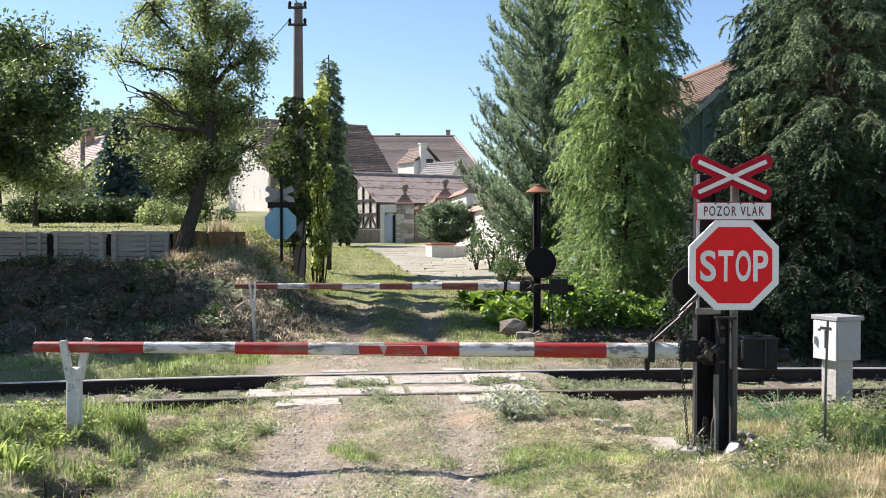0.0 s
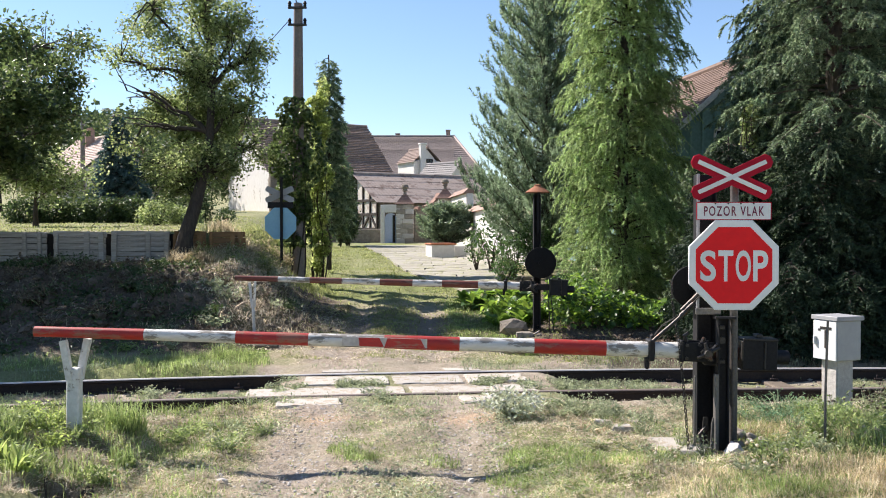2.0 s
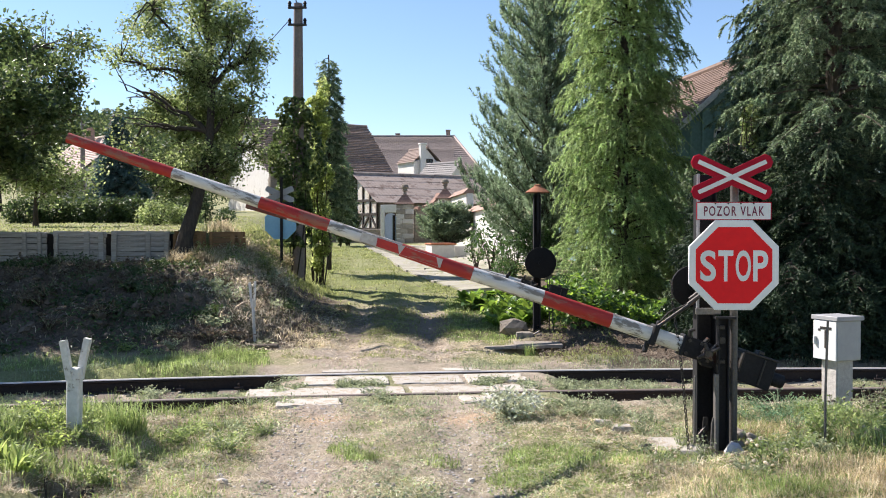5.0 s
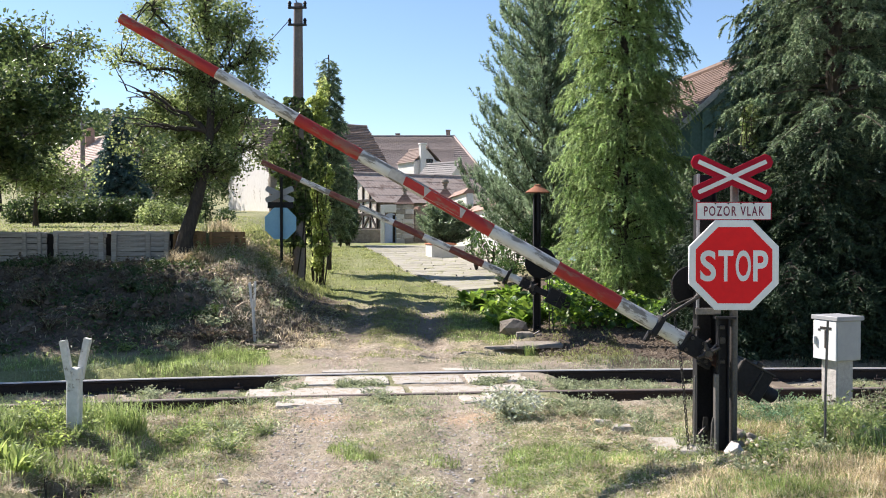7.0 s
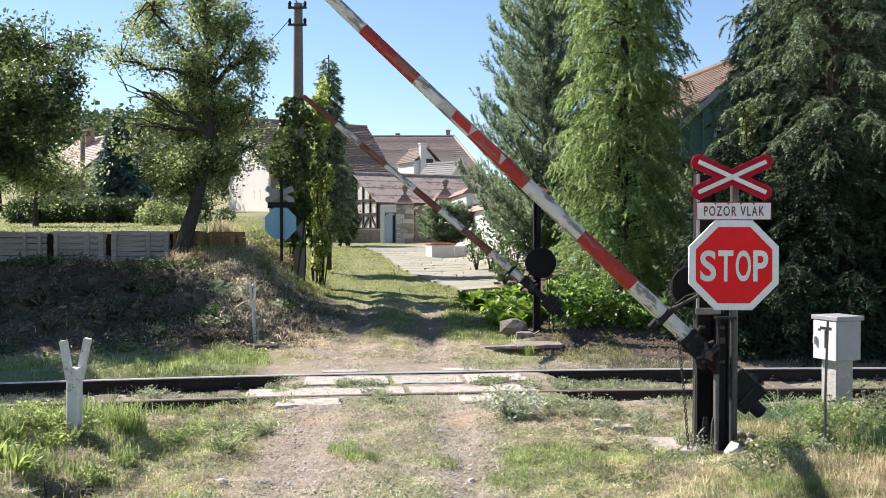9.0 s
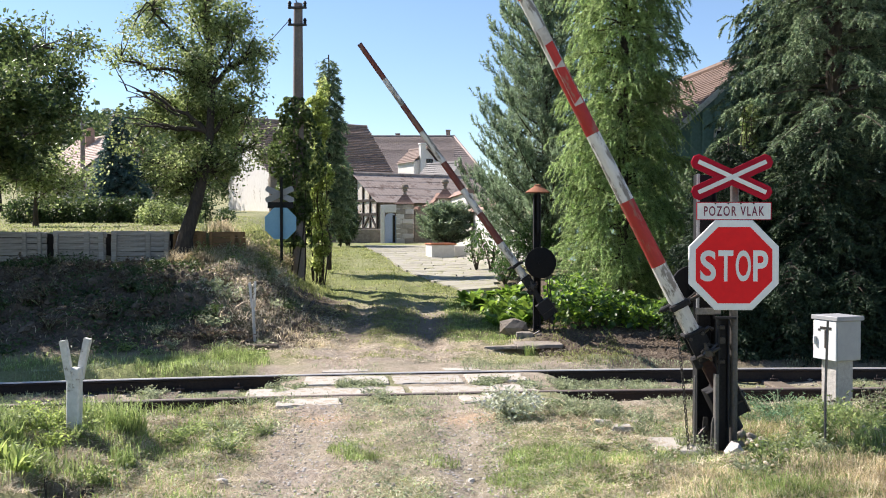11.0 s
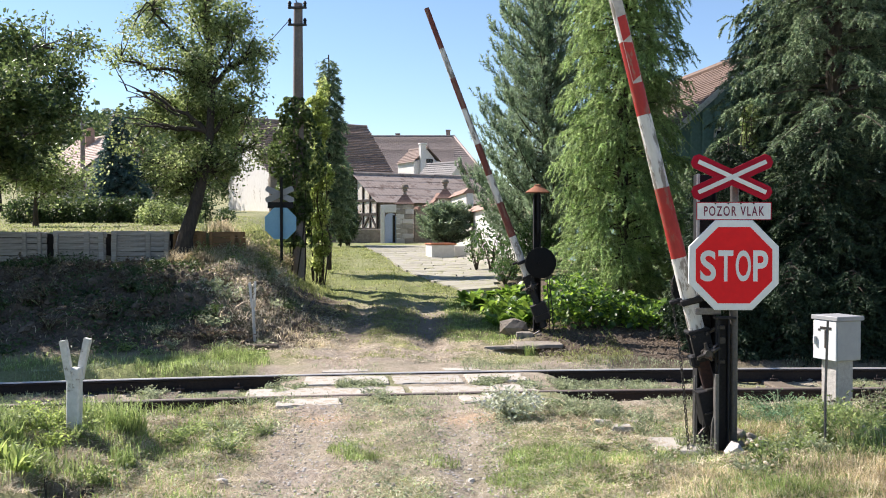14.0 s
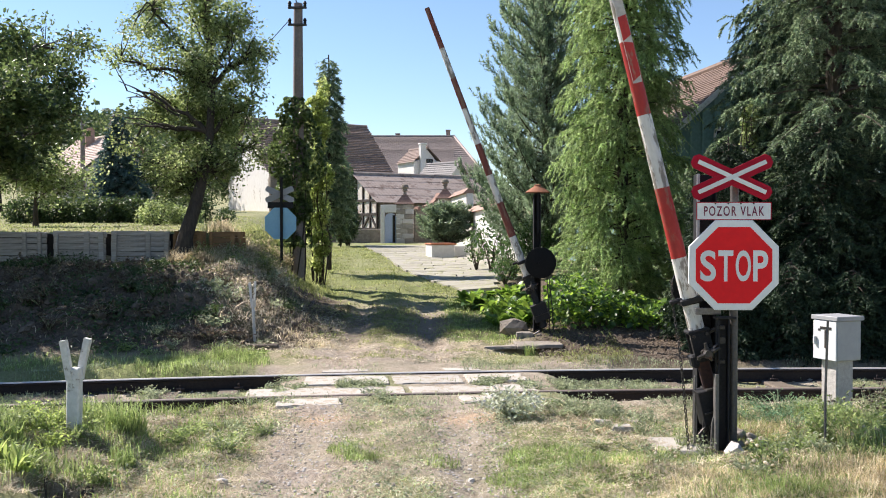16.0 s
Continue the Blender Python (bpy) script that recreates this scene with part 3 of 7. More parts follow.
def broken_slab(w, d, h, rng):
    """A flat slab with a crumbled outline."""
    out = []
    for (ax, ay), (bx, by) in (((-w / 2, -d / 2), (w / 2, -d / 2)), ((w / 2, -d / 2), (w / 2, d / 2)), ((w / 2, d / 2), (-w / 2, d / 2)), ((-w / 2, d / 2), (-w / 2, -d / 2))):
        n = max(3, int(math.hypot(bx - ax, by - ay) / 0.09))
        for i in range(n):
            t = i / n
            k = 0.012 + 0.07 * rng.random() ** 3
            out.append(((ax + (bx - ax) * t) * (1 - k / w), (ay + (by - ay) * t) * (1 - k * 1.6 / d)))
    return Mesh().prism(out, -h / 2, h / 2, at=pose(0, 0, 0, -90, 0, 0), bev=0.012)


def crossing_slabs():
    g = thing("crossing_deck", "worn pale concrete slabs laid between rails", "crossing", kind="structure")
    rng = random.Random(4)
    for off, dep, x0, cuts in ((0.24, 0.6, -1.6, (0.98, 0.82, 0.72)), (-0.5, 0.5, -2.1, (1.7, 1.4)), (-1.3, 0.42, -1.65, (0.66, 1.1, 0.38)), (1.0, 0.26, -1.5, (0.62, 0.8, 0.5))):
        x = x0
        for k, w in enumerate(cuts):
            if (off, k) in ((-1.3, 1), (1.0, 1)):
                x += w + 0.03
                continue
            xm = x + w / 2
            m = broken_slab(w, dep, 0.12, rng)
            part("slab", m, CONCRETE, g, at=pose(xm, float(track_y(xm)) + off, -0.062 + rng.uniform(-0.006, 0.006) + (0.03 if off < -1 else 0), rng.uniform(-0.6, 0.6), rng.uniform(-0.5, 0.5), 6.5 + rng.uniform(-0.7, 0.7)))
            x += w + 0.03


crossing_slabs()


# ---- signs ----
def octagon(d):
    r = d / 2 / math.cos(math.pi / 8)
    return [(r * math.cos(math.pi / 8 + k * math.pi / 4), r * math.sin(math.pi / 8 + k * math.pi / 4)) for k in range(8)]


def lettering(name, text, width, height, mat, parent, at, weight=0.0, spacing=1.0, depth=0.0015):
    cu = bpy.data.curves.new(name, "FONT")
    cu.body, cu.align_x, cu.align_y, cu.size, cu.extrude, cu.offset = text, "CENTER", "CENTER", 1.0, 0.001, weight
    cu.resolution_u = 6
    cu.space_character = spacing
    ob = bpy.data.objects.new(name, cu)
    scene.collection.objects.link(ob)
    bpy.context.view_layer.update()
    me = bpy.data.meshes.new_from_object(ob.evaluated_get(bpy.context.evaluated_depsgraph_get()))
    bpy.data.objects.remove(ob)
    co = np.array([v.co[:] for v in me.vertices])
    lo, hi = co.min(0), co.max(0)
    k = np.array([width / (hi[0] - lo[0]), height / (hi[1] - lo[1]), depth / max(1e-6, hi[2] - lo[2])])
    co = (co - (lo + hi) / 2) * k
    me.vertices.foreach_set("co", co.astype(np.float32).ravel())
    me.materials.clear()
    me.materials.append(mat)
    me.update()
    return part(name, me, None, parent, at=at @ pose(0, 0, 0, 90, 0, 0))


def cross_arm(length, width, tilt, y):
    w = width / 2
    c, s = math.cos(radians(tilt)), math.sin(radians(tilt))
    k = 0.03

    def turn(p):
        return [(x * c - z * s, x * s + z * c) for x, z in p]
    outer = turn([(-length / 2 + k, -w), (length / 2 - k, -w), (length / 2, -w + k), (length / 2, w - k), (length / 2 - k, w), (-length / 2 + k, w), (-length / 2, w - k), (-length / 2, -w + k)])
    inner = turn([(-length / 2 + 0.045, -w * 0.28), (length / 2 - 0.045, -w * 0.28), (length / 2 - 0.045, w * 0.28), (-length / 2 + 0.045, w * 0.28)])
    return Mesh().prism(outer, y, y + 0.012, bev=0.003), Mesh().prism(inner, y - 0.0025, y + 0.004)


def crossing_sign(name, label, at, height, stop_z, plate_z, cross_z, seen_back):
    g = thing(name, label, "traffic sign", at=at)
    back = -0.06 if seen_back else 0.085
    part("post", Mesh().tube([(0.03, back, -0.25), (0.03, back, height)], 0.031, 14).lathe([(0.044, height), (0.044, height + 0.012), (0.02, height + 0.03)], 14, at=pose(0.03, back, 0)), BLACK if seen_back else PIPE_SHADED, g, "dark painted steel post" if seen_back else "grey steel pipe post")
    stop = part("stop_plate", Mesh().prism([(x, z + stop_z) for x, z in octagon(0.672)], -0.012, 0.006, bev=0.004), [SIGN_BACK if seen_back else SIGN_WHITE], g, "pale blue back of octagonal plate" if seen_back else "octagonal red stop plate with white rim")
    if not seen_back:
        part("red_field", Mesh().prism([(x, z + stop_z) for x, z in octagon(0.57)], -0.0155, -0.010), SIGN_RED, stop)
        for ch, x, w in (("S", -0.194, 0.118), ("T", -0.063, 0.112), ("O", 0.068, 0.114), ("P", 0.197, 0.112)):
            lettering("letter", ch, w, 0.232, SIGN_WHITE, stop, pose(x, -0.0175, stop_z - 0.005), 0.022)
    for z in (stop_z + 0.16, stop_z - 0.16):
        part("clamp", Mesh().box(0.14, 0.05, 0.03, (0.02, 0.04, z), 0.004), IRON, g)
    cross = None
    for k, tilt in enumerate((24.5, -24.5)):
        o, i = cross_arm(0.645, 0.112, tilt, -0.012 - 0.014 * (k == 0))
        if seen_back:
            o = cross_arm(0.655, 0.128, tilt, 0.014 * k)[0]
        for q in (o, i):
            q.v = [(x - 0.02, y - (0.0135 if q is i and k == 1 else 0.0), z + cross_z) for x, y, z in q.v]
        arm = part("cross_arm", o, [BOXGREY if seen_back else SIGN_EDGE], g, "" if seen_back else "dark red cross arm with white stripe")
        if not seen_back:
            part("stripe", i, SIGN_WHITE, arm)
    plate = part("name_plate", Mesh().box(0.553, 0.012, 0.132, (0, 0, plate_z), 0.004), BLACK if seen_back else SIGN_WHITE, g)
    if not seen_back:
        part("rim", Mesh().box(0.56, 0.006, 0.006, (0, -0.004, plate_z + 0.064), 0.001).box(0.56, 0.006, 0.006, (0, -0.004, plate_z - 0.064), 0.001)
             .box(0.006, 0.006, 0.13, (-0.277, -0.004, plate_z), 0.001).box(0.006, 0.006, 0.13, (0.277, -0.004, plate_z), 0.001), SIGN_EDGE, plate)
        lettering("lettering", "POZOR VLAK", 0.45, 0.073, INK, plate, pose(0.0, -0.008, plate_z), 0.012, 1.25)
        for k in range(4):
            part("screw", Mesh().tube([(-0.14 + 0.095 * k, -0.012, plate_z + 0.055), (-0.14 + 0.095 * k, 0, plate_z + 0.055)], 0.006, 8), IRON, plate)
    return g


crossing_sign("crossing_sign", "red and white crossing cross above a red stop plate", pose(2.172, 7.10, 0.04), 2.1 - 0.04, 1.458 - 0.04, 1.862 - 0.04, 2.115 - 0.04, False)


# ---- barriers ----
def stripes(m, cuts, r0, r1, total):
    """The pole, along -x, in lengths of red and white; slightly knobbly, as hewn wood."""
    n = 14
    verts, rings = [], []
    marks = sorted(set([c for c, _ in cuts] + [total] + list(np.arange(cuts[0][0], total, 0.11))))
    for s in marks:
        k = (s - cuts[0][0]) / (total - cuts[0][0])
        r = r0 + (r1 - r0) * k
        rings.append(s)
        for j in range(n):
            a = 2 * math.pi * j / n
            q = r * (1 + 0.035 * (vnoise(s * 3.3, j * 0.9 + 7) - 0.5) + 0.03 * (vnoise(s * 11.0, j * 1.7) - 0.5))
            verts.append((-s, float(q) * math.cos(a), float(q) * math.sin(a)))
    faces, mats = [], []
    for i in range(len(rings) - 1):
        mid = (rings[i] + rings[i + 1]) / 2
        colour = [c for s, c in cuts if s <= mid][-1]
        for j in range(n):
            a, b = i * n + j, i * n + (j + 1) % n
            faces.append((a, b, b + n, a + n))
            mats.append(colour)
    faces += [tuple(range(n)), tuple(range(len(verts) - n, len(verts)))]
    mats += [cuts[0][1], cuts[-1][1]]
    m.v, m.f, m.m = verts, faces, mats
    return m


def chain(m, pts, link=0.03):
    """Links strung along a line, each turned against the last."""
    pts = [Vector(p) for p in pts]
    k = 0
    for a, b in zip(pts, pts[1:]):
        d = (b - a)
        cnt = max(1, int(d.length / link))
        side = d.orthogonal().normalized()
        other = d.normalized().cross(side)
        for i in range(cnt):
            c = a + d * ((i + 0.5) / cnt)
            s = side if k % 2 else other
            h = d.normalized() * link * 0.62
            w = s * link * 0.3
            m.tube([c - h, c - h * 0.6 + w, c + h * 0.6 + w, c + h], 0.0035, 5)
            m.tube([c - h, c - h * 0.6 - w, c + h * 0.6 - w, c + h], 0.0035, 5)
            k += 1
    return m


def barrier(name, label, at, cuts, total, r0, r1, post_top, post_x, post_w, disc_dx, disc_dz, disc_y, pivot_z, near):
    """A crossing gate: the thing's origin is at the ground below the pivot; the arm turns about the pivot."""
    g = thing(name, label, "barrier", at=at)
    py = 0.21 if near else 0.12
    w = post_w
    ch = Mesh().box(0.012, 0.13, post_top + 0.3, (post_x - w / 2, py, (post_top - 0.3) / 2), 0.003).box(0.012, 0.13, post_top + 0.3, (post_x + w / 2, py, (post_top - 0.3) / 2), 0.003) \
        .box(w, 0.012, post_top + 0.3, (post_x, py + 0.05, (post_top - 0.3) / 2), 0.003)
    part("post", ch, BLACK, g, "black painted steel channel post")
    if near:
        # pale strip stands for sunlight on the post's left edge
        part("edge_strip", Mesh().box(0.022, 0.012, post_top - 1.1, (post_x - w / 2 - 0.004, py - 0.072, (post_top + 1.1) / 2), 0.002), BOXGREY, g, "pale strip painting the post's sunlit edge")
        c2 = Mesh().box(0.012, 0.06, 1.34, (0.082, -0.15, 0.4), 0.003).box(0.012, 0.06, 1.34, (0.155, -0.15, 0.4), 0.003).box(0.08, 0.012, 1.34, (0.118, -0.125, 0.4), 0.003).box(0.16, 0.07, 0.02, (0.13, -0.155, 1.06), 0.004)
        part("second_post", c2, BLACK, g, "short black steel channel post")
        # second pale strip paints the same sunlit edge lower down
        part("edge_iron", Mesh().box(0.014, 0.02, 0.78, (-0.04, 0.045, 0.2), 0.003), PIPE, g, "pale strip painting sunlight on the lower post edge")
        part("angle_iron", Mesh().box(0.012, 0.05, 0.75, (0.06, -0.15, 0.26), 0.003).box(0.024, 0.008, 0.75, (0.068, -0.18, 0.26), 0.002), PIPE, g)
        part("hook", Mesh().tube([(0.04, -0.13, 0.0), (0.045, -0.14, 0.25), (0.055, -0.14, 0.3), (0.08, -0.14, 0.3), (0.085, -0.13, 0.27)], 0.011, 8), PIPE, g, "bent steel hook rod")
        part("strap", Mesh().box(0.19, 0.02, 0.05, (0.013, -0.12, 1.106), 0.004), PIPE, g)
    q = 0.7 if near else 1.0
    disc = Mesh().lathe([(0.02, -0.03), (0.205 * q, -0.03), (0.238 * q, -0.018), (0.238 * q, 0.018), (0.205 * q, 0.03), (0.02, 0.03)], 36, at=Matrix.Translation((disc_dx, disc_y, pivot_z + disc_dz)) @ pose(0, 0, 0, 90, 0, 0))
    disc.tube([(disc_dx, disc_y - 0.06, pivot_z + disc_dz), (disc_dx, disc_y + 0.1, pivot_z + disc_dz)], 0.035, 12)
    part("pulley", disc, BLACK_DULL, g, "black round sheave of the gate")
    part("axle", Mesh().tube([(0, -0.13, pivot_z), (0, 0.28, pivot_z)], 0.028, 12).tube([(0, -0.155, pivot_z), (0, -0.12, pivot_z)], 0.045, 6), IRON, g, "steel axle with hexagonal nut")
    nut = Mesh().lathe([(0.035, -0.02), (0.04, 0.0), (0.03, 0.03)], 8, at=Matrix.Translation((0, -0.17, pivot_z)) @ pose(0, 0, 0, 90, 0, 0))
    for a, r in ((105, 0.085), (28, 0.1), (200, 0.085), (300, 0.06)):
        c, q = math.cos(radians(a)), math.sin(radians(a))
        nut.tube([(0, -0.17, pivot_z), (r * c, -0.175, pivot_z + r * q)], [0.022, 0.012], 6)
    part("wing_nut", nut, IRON, g, "worn iron star nut on the axle")
    if near:
        part("brace_rod", Mesh().tube([(0.02, -0.14, pivot_z + 0.01), (0.11, -0.15, pivot_z + 0.1)], 0.013, 6).lathe([(0.028, -0.012), (0.028, 0.012)], 8, at=Matrix.Translation((0.11, -0.15, pivot_z + 0.1)) @ pose(0, 0, 0, 90, 0, 0)), IRON, g, "worn iron brace rod with collar")
        for q in (-0.06, 0.2):
            part("bracket", Mesh().box(0.05, 0.03, 0.03, (0.1, -0.165, pivot_z + q), 0.004), IRON, g)
        part("bell_crank", Mesh().prism([(-0.02, pivot_z - 0.72), (0.05, pivot_z - 0.72), (0.03, pivot_z - 0.5), (0.0, pivot_z - 0.5)], -0.06, -0.045).tube([(0.0, -0.05, 0.02), (-0.03, -0.06, 0.16), (0.02, -0.06, 0.22)], 0.012, 6)
             .tube([(0.05, -0.06, 0.0), (0.03, -0.07, 0.18), (-0.02, -0.07, 0.12)], 0.011, 6), IRON, g, "rusty crank irons at the foot")
        ch = chain(Mesh(), [(-0.235, 0.0, pivot_z + 0.55), (-0.225, 0.02, pivot_z + 0.38), (-0.19, -0.06, pivot_z + 0.05), (-0.16, -0.08, pivot_z - 0.25), (-0.115, -0.1, pivot_z - 0.85)])
        part("chain", ch, IRON, g, "hanging steel chain")
        part("footing", Mesh().box(0.6, 0.5, 0.2, (-0.1, 0.1, -0.05), 0.02), CONCRETE, g, "cracked concrete footing")
    else:
        part("lamp_pole", Mesh().tube([(post_x, py, post_top), (post_x, py, post_top + 0.02)], 0.05, 12).tube([(post_x + 0.02, py, post_top - 0.6), (post_x + 0.02, py, post_top + 0.12)], 0.035, 10), BLACK, g)
        cap = Mesh().lathe([(0.185, 0.0), (0.19, 0.012), (0.1, 0.075), (0.055, 0.1), (0.05, 0.125), (0.012, 0.135)], 20, at=pose(post_x + 0.01, py, post_top + 0.03))
        part("bell_cap", cap, RUST, g, "rusty conical bell cap")
        part("cable", Mesh().tube([(0.1 + 0.2, 0.0, 0.0), (0.28, 0, 0.5), (0.24, 0, pivot_z + 0.2)], 0.008, 6).tube([(0.36, 0.0, 0.0), (0.33, 0, 0.5), (0.27, 0, pivot_z + 0.2)], 0.008, 6), IRON, g)
        part("lever", Mesh().tube([(-0.02, -0.1, 0.02), (0.02, -0.12, 0.12), (0.12, -0.12, 0.18)], 0.011, 6).tube([(0.03, -0.1, 0.02), (0.06, -0.12, 0.1), (0.15, -0.12, 0.13)], 0.011, 6), PIPE, g)
    # the moving arm, with all that is bolted to it
    k = r0 / 0.062
    arm = part("arm", stripes(Mesh(), cuts, r0, r1, total), [WHITE, RED if near else RED_OLD_SHADED], g, "wooden pole in worn red and white bands")
    arm.location = (0, 0, pivot_z)
    hous = Mesh().box(0.2, 0.12, 0.12, (-0.06, 0, 0), 0.02).box(0.24, 0.014, 0.15, (-0.05, -0.068, 0), 0.01).box(0.24, 0.014, 0.15, (-0.05, 0.068, 0), 0.01).box(0.03, 0.16, 0.165, (-0.165, 0, 0), 0.01).box(0.1, 0.1, 0.06, (0.06, 0.0, -0.075), 0.015)
    part("housing", hous, BLACK, arm, "black iron arm socket")
    for bx, bz in ((-0.135, 0.05), (-0.135, -0.05), (-0.04, 0.055), (0.045, 0.05), (0.04, -0.055)):
        part("bolt", Mesh().tube([(bx, -0.092, bz), (bx, -0.07, bz)], 0.014, 6), IRON, arm)
    for q in ([(-0.13, -0.04, 0.06), (-0.15, -0.05, 0.12), (-0.12, -0.05, 0.14)], [(-0.02, -0.05, 0.06), (0.0, -0.06, 0.11)]):
        part("lug", Mesh().tube(q, 0.016, 7), IRON, arm, "worn iron lug")
    part("tail", Mesh().box(0.24, 0.055, 0.095, (0.18, 0.0, -0.01), 0.01), RUST_DARK if near else BLACK, arm, "flat iron tail")
    cw = Mesh().prism([(0.29, -0.125), (0.56, -0.13), (0.56, 0.105), (0.29, 0.105)], -0.075, 0.095, bev=0.008)
    part("counterweight", cw, BLACK, arm, "black cast counterweight box")
    part("counterweight_rib", Mesh().box(0.27, 0.19, 0.016, (0.427, 0.01, 0.108), 0.004).box(0.016, 0.19, 0.15, (0.29, 0.01, 0.02), 0.004).box(0.05, 0.1, 0.03, (0.43, 0.01, 0.13), 0.006).box(0.012, 0.02, 0.2, (0.46, -0.083, -0.01), 0.003), IRON, arm)
    part("tail_pipe", Mesh().tube([(0.56, 0.0, -0.03), (0.66, 0.0, -0.03)], 0.055, 12).tube([(0.655, 0.0, -0.03), (0.67, 0.0, -0.03)], 0.04, 12), BLACK, arm)
    cl = Mesh().box(0.05, 0.15 * k, 0.16 * k, (-0.4, 0, 0), 0.01).box(0.035, 0.05, 0.1, (-0.42, 0, -0.1 * k), 0.01).box(0.03, 0.05, 0.05, (-0.385, 0, 0.09 * k), 0.008)
    part("clamp", cl, BLACK, arm, "black iron clamp round the pole")
    return g, arm


NEAR_CUTS = [(0.1, 0), (0.742, 1), (1.294, 0), (1.867, 1), (2.445, 0), (3.027, 1), (3.587, 0), (4.29, 1)]
PIVOT_N = 0.789
near_gate, near_arm = barrier("barrier", "mechanical crossing barrier with red and white wooden arm on black stand", pose(1.993, 7.30, 0.0), NEAR_CUTS, 5.137, 0.0625, 0.04,
                              2.16, 0.078, 0.14, 0.0, 0.48, 0.3, PIVOT_N, True)
part("reflector_strip", Mesh().box(0.65, 0.006, 0.07, (-2.44, -0.056, 0.0), 0.001), PALE_STONE, near_arm, "grey reflective strip with red blocks")
for top0, top1, low0, low1 in ((-2.64, -2.48, -2.63, -2.445), (-2.42, -2.167, -2.44, -2.13)):
    part("red_block", Mesh().prism([(top0, 0.033), (top1, 0.033), (low1, -0.033), (low0, -0.033)], -0.0625, -0.0575), RED, near_arm)
# wire stay between the clamp and the sheave, hinged at the clamp
stay = Mesh().tube([(0, -0.03, 0), (0.2, -0.03, 0.0), (0.36, -0.03, 0.0)], 0.014, 8).tube([(0, 0.03, 0.0), (0.16, 0.03, 0.03), (0.3, 0.0, 0.008)], 0.007, 6) \
    .tube([(0.3, -0.025, 0.005), (0.44, -0.025, 0.01)], 0.017, 8).tube([(0.34, 0.02, 0.02), (0.52, 0.02, 0.03)], 0.017, 8).tube([(0.4, 0, 0.01), (0.62, 0.0, 0.02)], 0.007, 6)
near_stay = part("wire_stay", stay, IRON, near_gate, "steel wire stay with turnbuckles")

FAR_CUTS = [(0.1, 0), (0.822, 1), (1.382, 0), (1.836, 1), (2.344, 0), (2.93, 1), (3.428, 0), (3.918, 1)]
PIVOT_F = 0.862
far_gate, far_arm = barrier("barrier", "mechanical crossing barrier beside slabs, black stand with rusty bell cap", pose(1.364, 14.7, 0.0), FAR_CUTS, 4.58, 0.062, 0.04,
                            2.28, 0.1, 0.1, 0.13, 0.367, -0.16, PIVOT_F, False)
far_gate.name = "barrier"


def motions():
    near = [(0.0, 0.37), (0.5, 0.37), (1.0, 0.4), (1.5, 0.8), (2.0, 1.7), (2.5, 3.4), (3.0, 5.8), (3.5, 8.8), (4.0, 11.8), (4.2, 13.1), (5.2, 20.0), (6.3, 26.7), (6.5, 27.6), (7.0, 29.8), (7.5, 32.2),
            (8.0, 35.1), (8.5, 38.9), (9.0, 43.5), (9.2, 45.6), (10.2, 56.0), (11.3, 65.4), (11.5, 66.7), (12.0, 68.6), (12.5, 70.4), (13.0, 72.2), (13.5, 74.3), (14.0, 75.95), (14.5, 76.0), (16.0, 76.0)]
    far = [(0.0, 0.0), (0.5, 0.0), (1.0, 0.1), (1.5, 0.4), (2.0, 1.6), (2.5, 3.3), (3.0, 5.4), (3.5, 8.1), (4.0, 11.0), (4.2, 12.1), (5.2, 16.6), (6.3, 21.2), (6.5, 22.1), (7.0, 24.8), (7.5, 28.2),
           (8.0, 32.3), (8.5, 36.3), (9.0, 39.8), (9.2, 41.2), (10.2, 48.6), (11.3, 56.9), (11.5, 58.4), (12.0, 61.8), (12.5, 63.5), (13.0, 65.3), (13.5, 67.6), (14.0, 69.3), (14.5, 69.4), (16.0, 69.4)]
    walk(near_arm, [(t, pose(0, 0, PIVOT_N, 0, a, 0)) for t, a in near])
    walk(far_arm, [(t, pose(0, 0, PIVOT_F, 0, a, 0)) for t, a in far])
    rows = []
    for t, a in near:
        c, s = math.cos(radians(a)), math.sin(radians(a))
        x, z = -0.4 * c + 0.06 * s, PIVOT_N + 0.4 * s + 0.06 * c
        rows.append((t, pose(x, -0.01, z, 0, -math.degrees(math.atan2(PIVOT_N + 0.5 - z, 0.09 - x)), 0)))
    walk(near_stay, rows)


# ---- posts and boxes by the track ----
def arm_rest(name, label, at, h, k):
    g = thing(name, label, "post", at=at)
    part("shaft", Mesh().box(0.105 * k, 0.1 * k, h * 0.72 + 0.2, (0, 0.0, h * 0.36 - 0.1), 0.012), POST_WHITE, g)
    part("prong", Mesh().tube([(-0.025 * k, -0.03, h * 0.6), (-0.045 * k, -0.05, h * 0.8), (-0.075 * k, -0.05, h)], 0.036 * k ** 0.5, 4), POST_WHITE, g)
    part("prong", Mesh().tube([(0.03 * k, 0.03, h * 0.6), (0.04 * k, 0.05, h * 0.74), (0.085 * k, 0.05, h * 1.01)], 0.036 * k ** 0.5, 4), POST_WHITE, g)
    return g


arm_rest("arm_rest", "white forked concrete post that holds the barrier arm", pose(-2.846, 7.30, ground_at(-2.85, 7.3) - 0.05, 0, 1, 0), 0.925 - ground_at(-2.85, 7.3), 0.95)
arm_rest("arm_rest", "thin white forked post at the foot of the bank", pose(-2.86, 14.4, ground_at(-2.86, 14.4) - 0.05, 0, -2, 0), 0.99 - ground_at(-2.86, 14.4), 0.42)


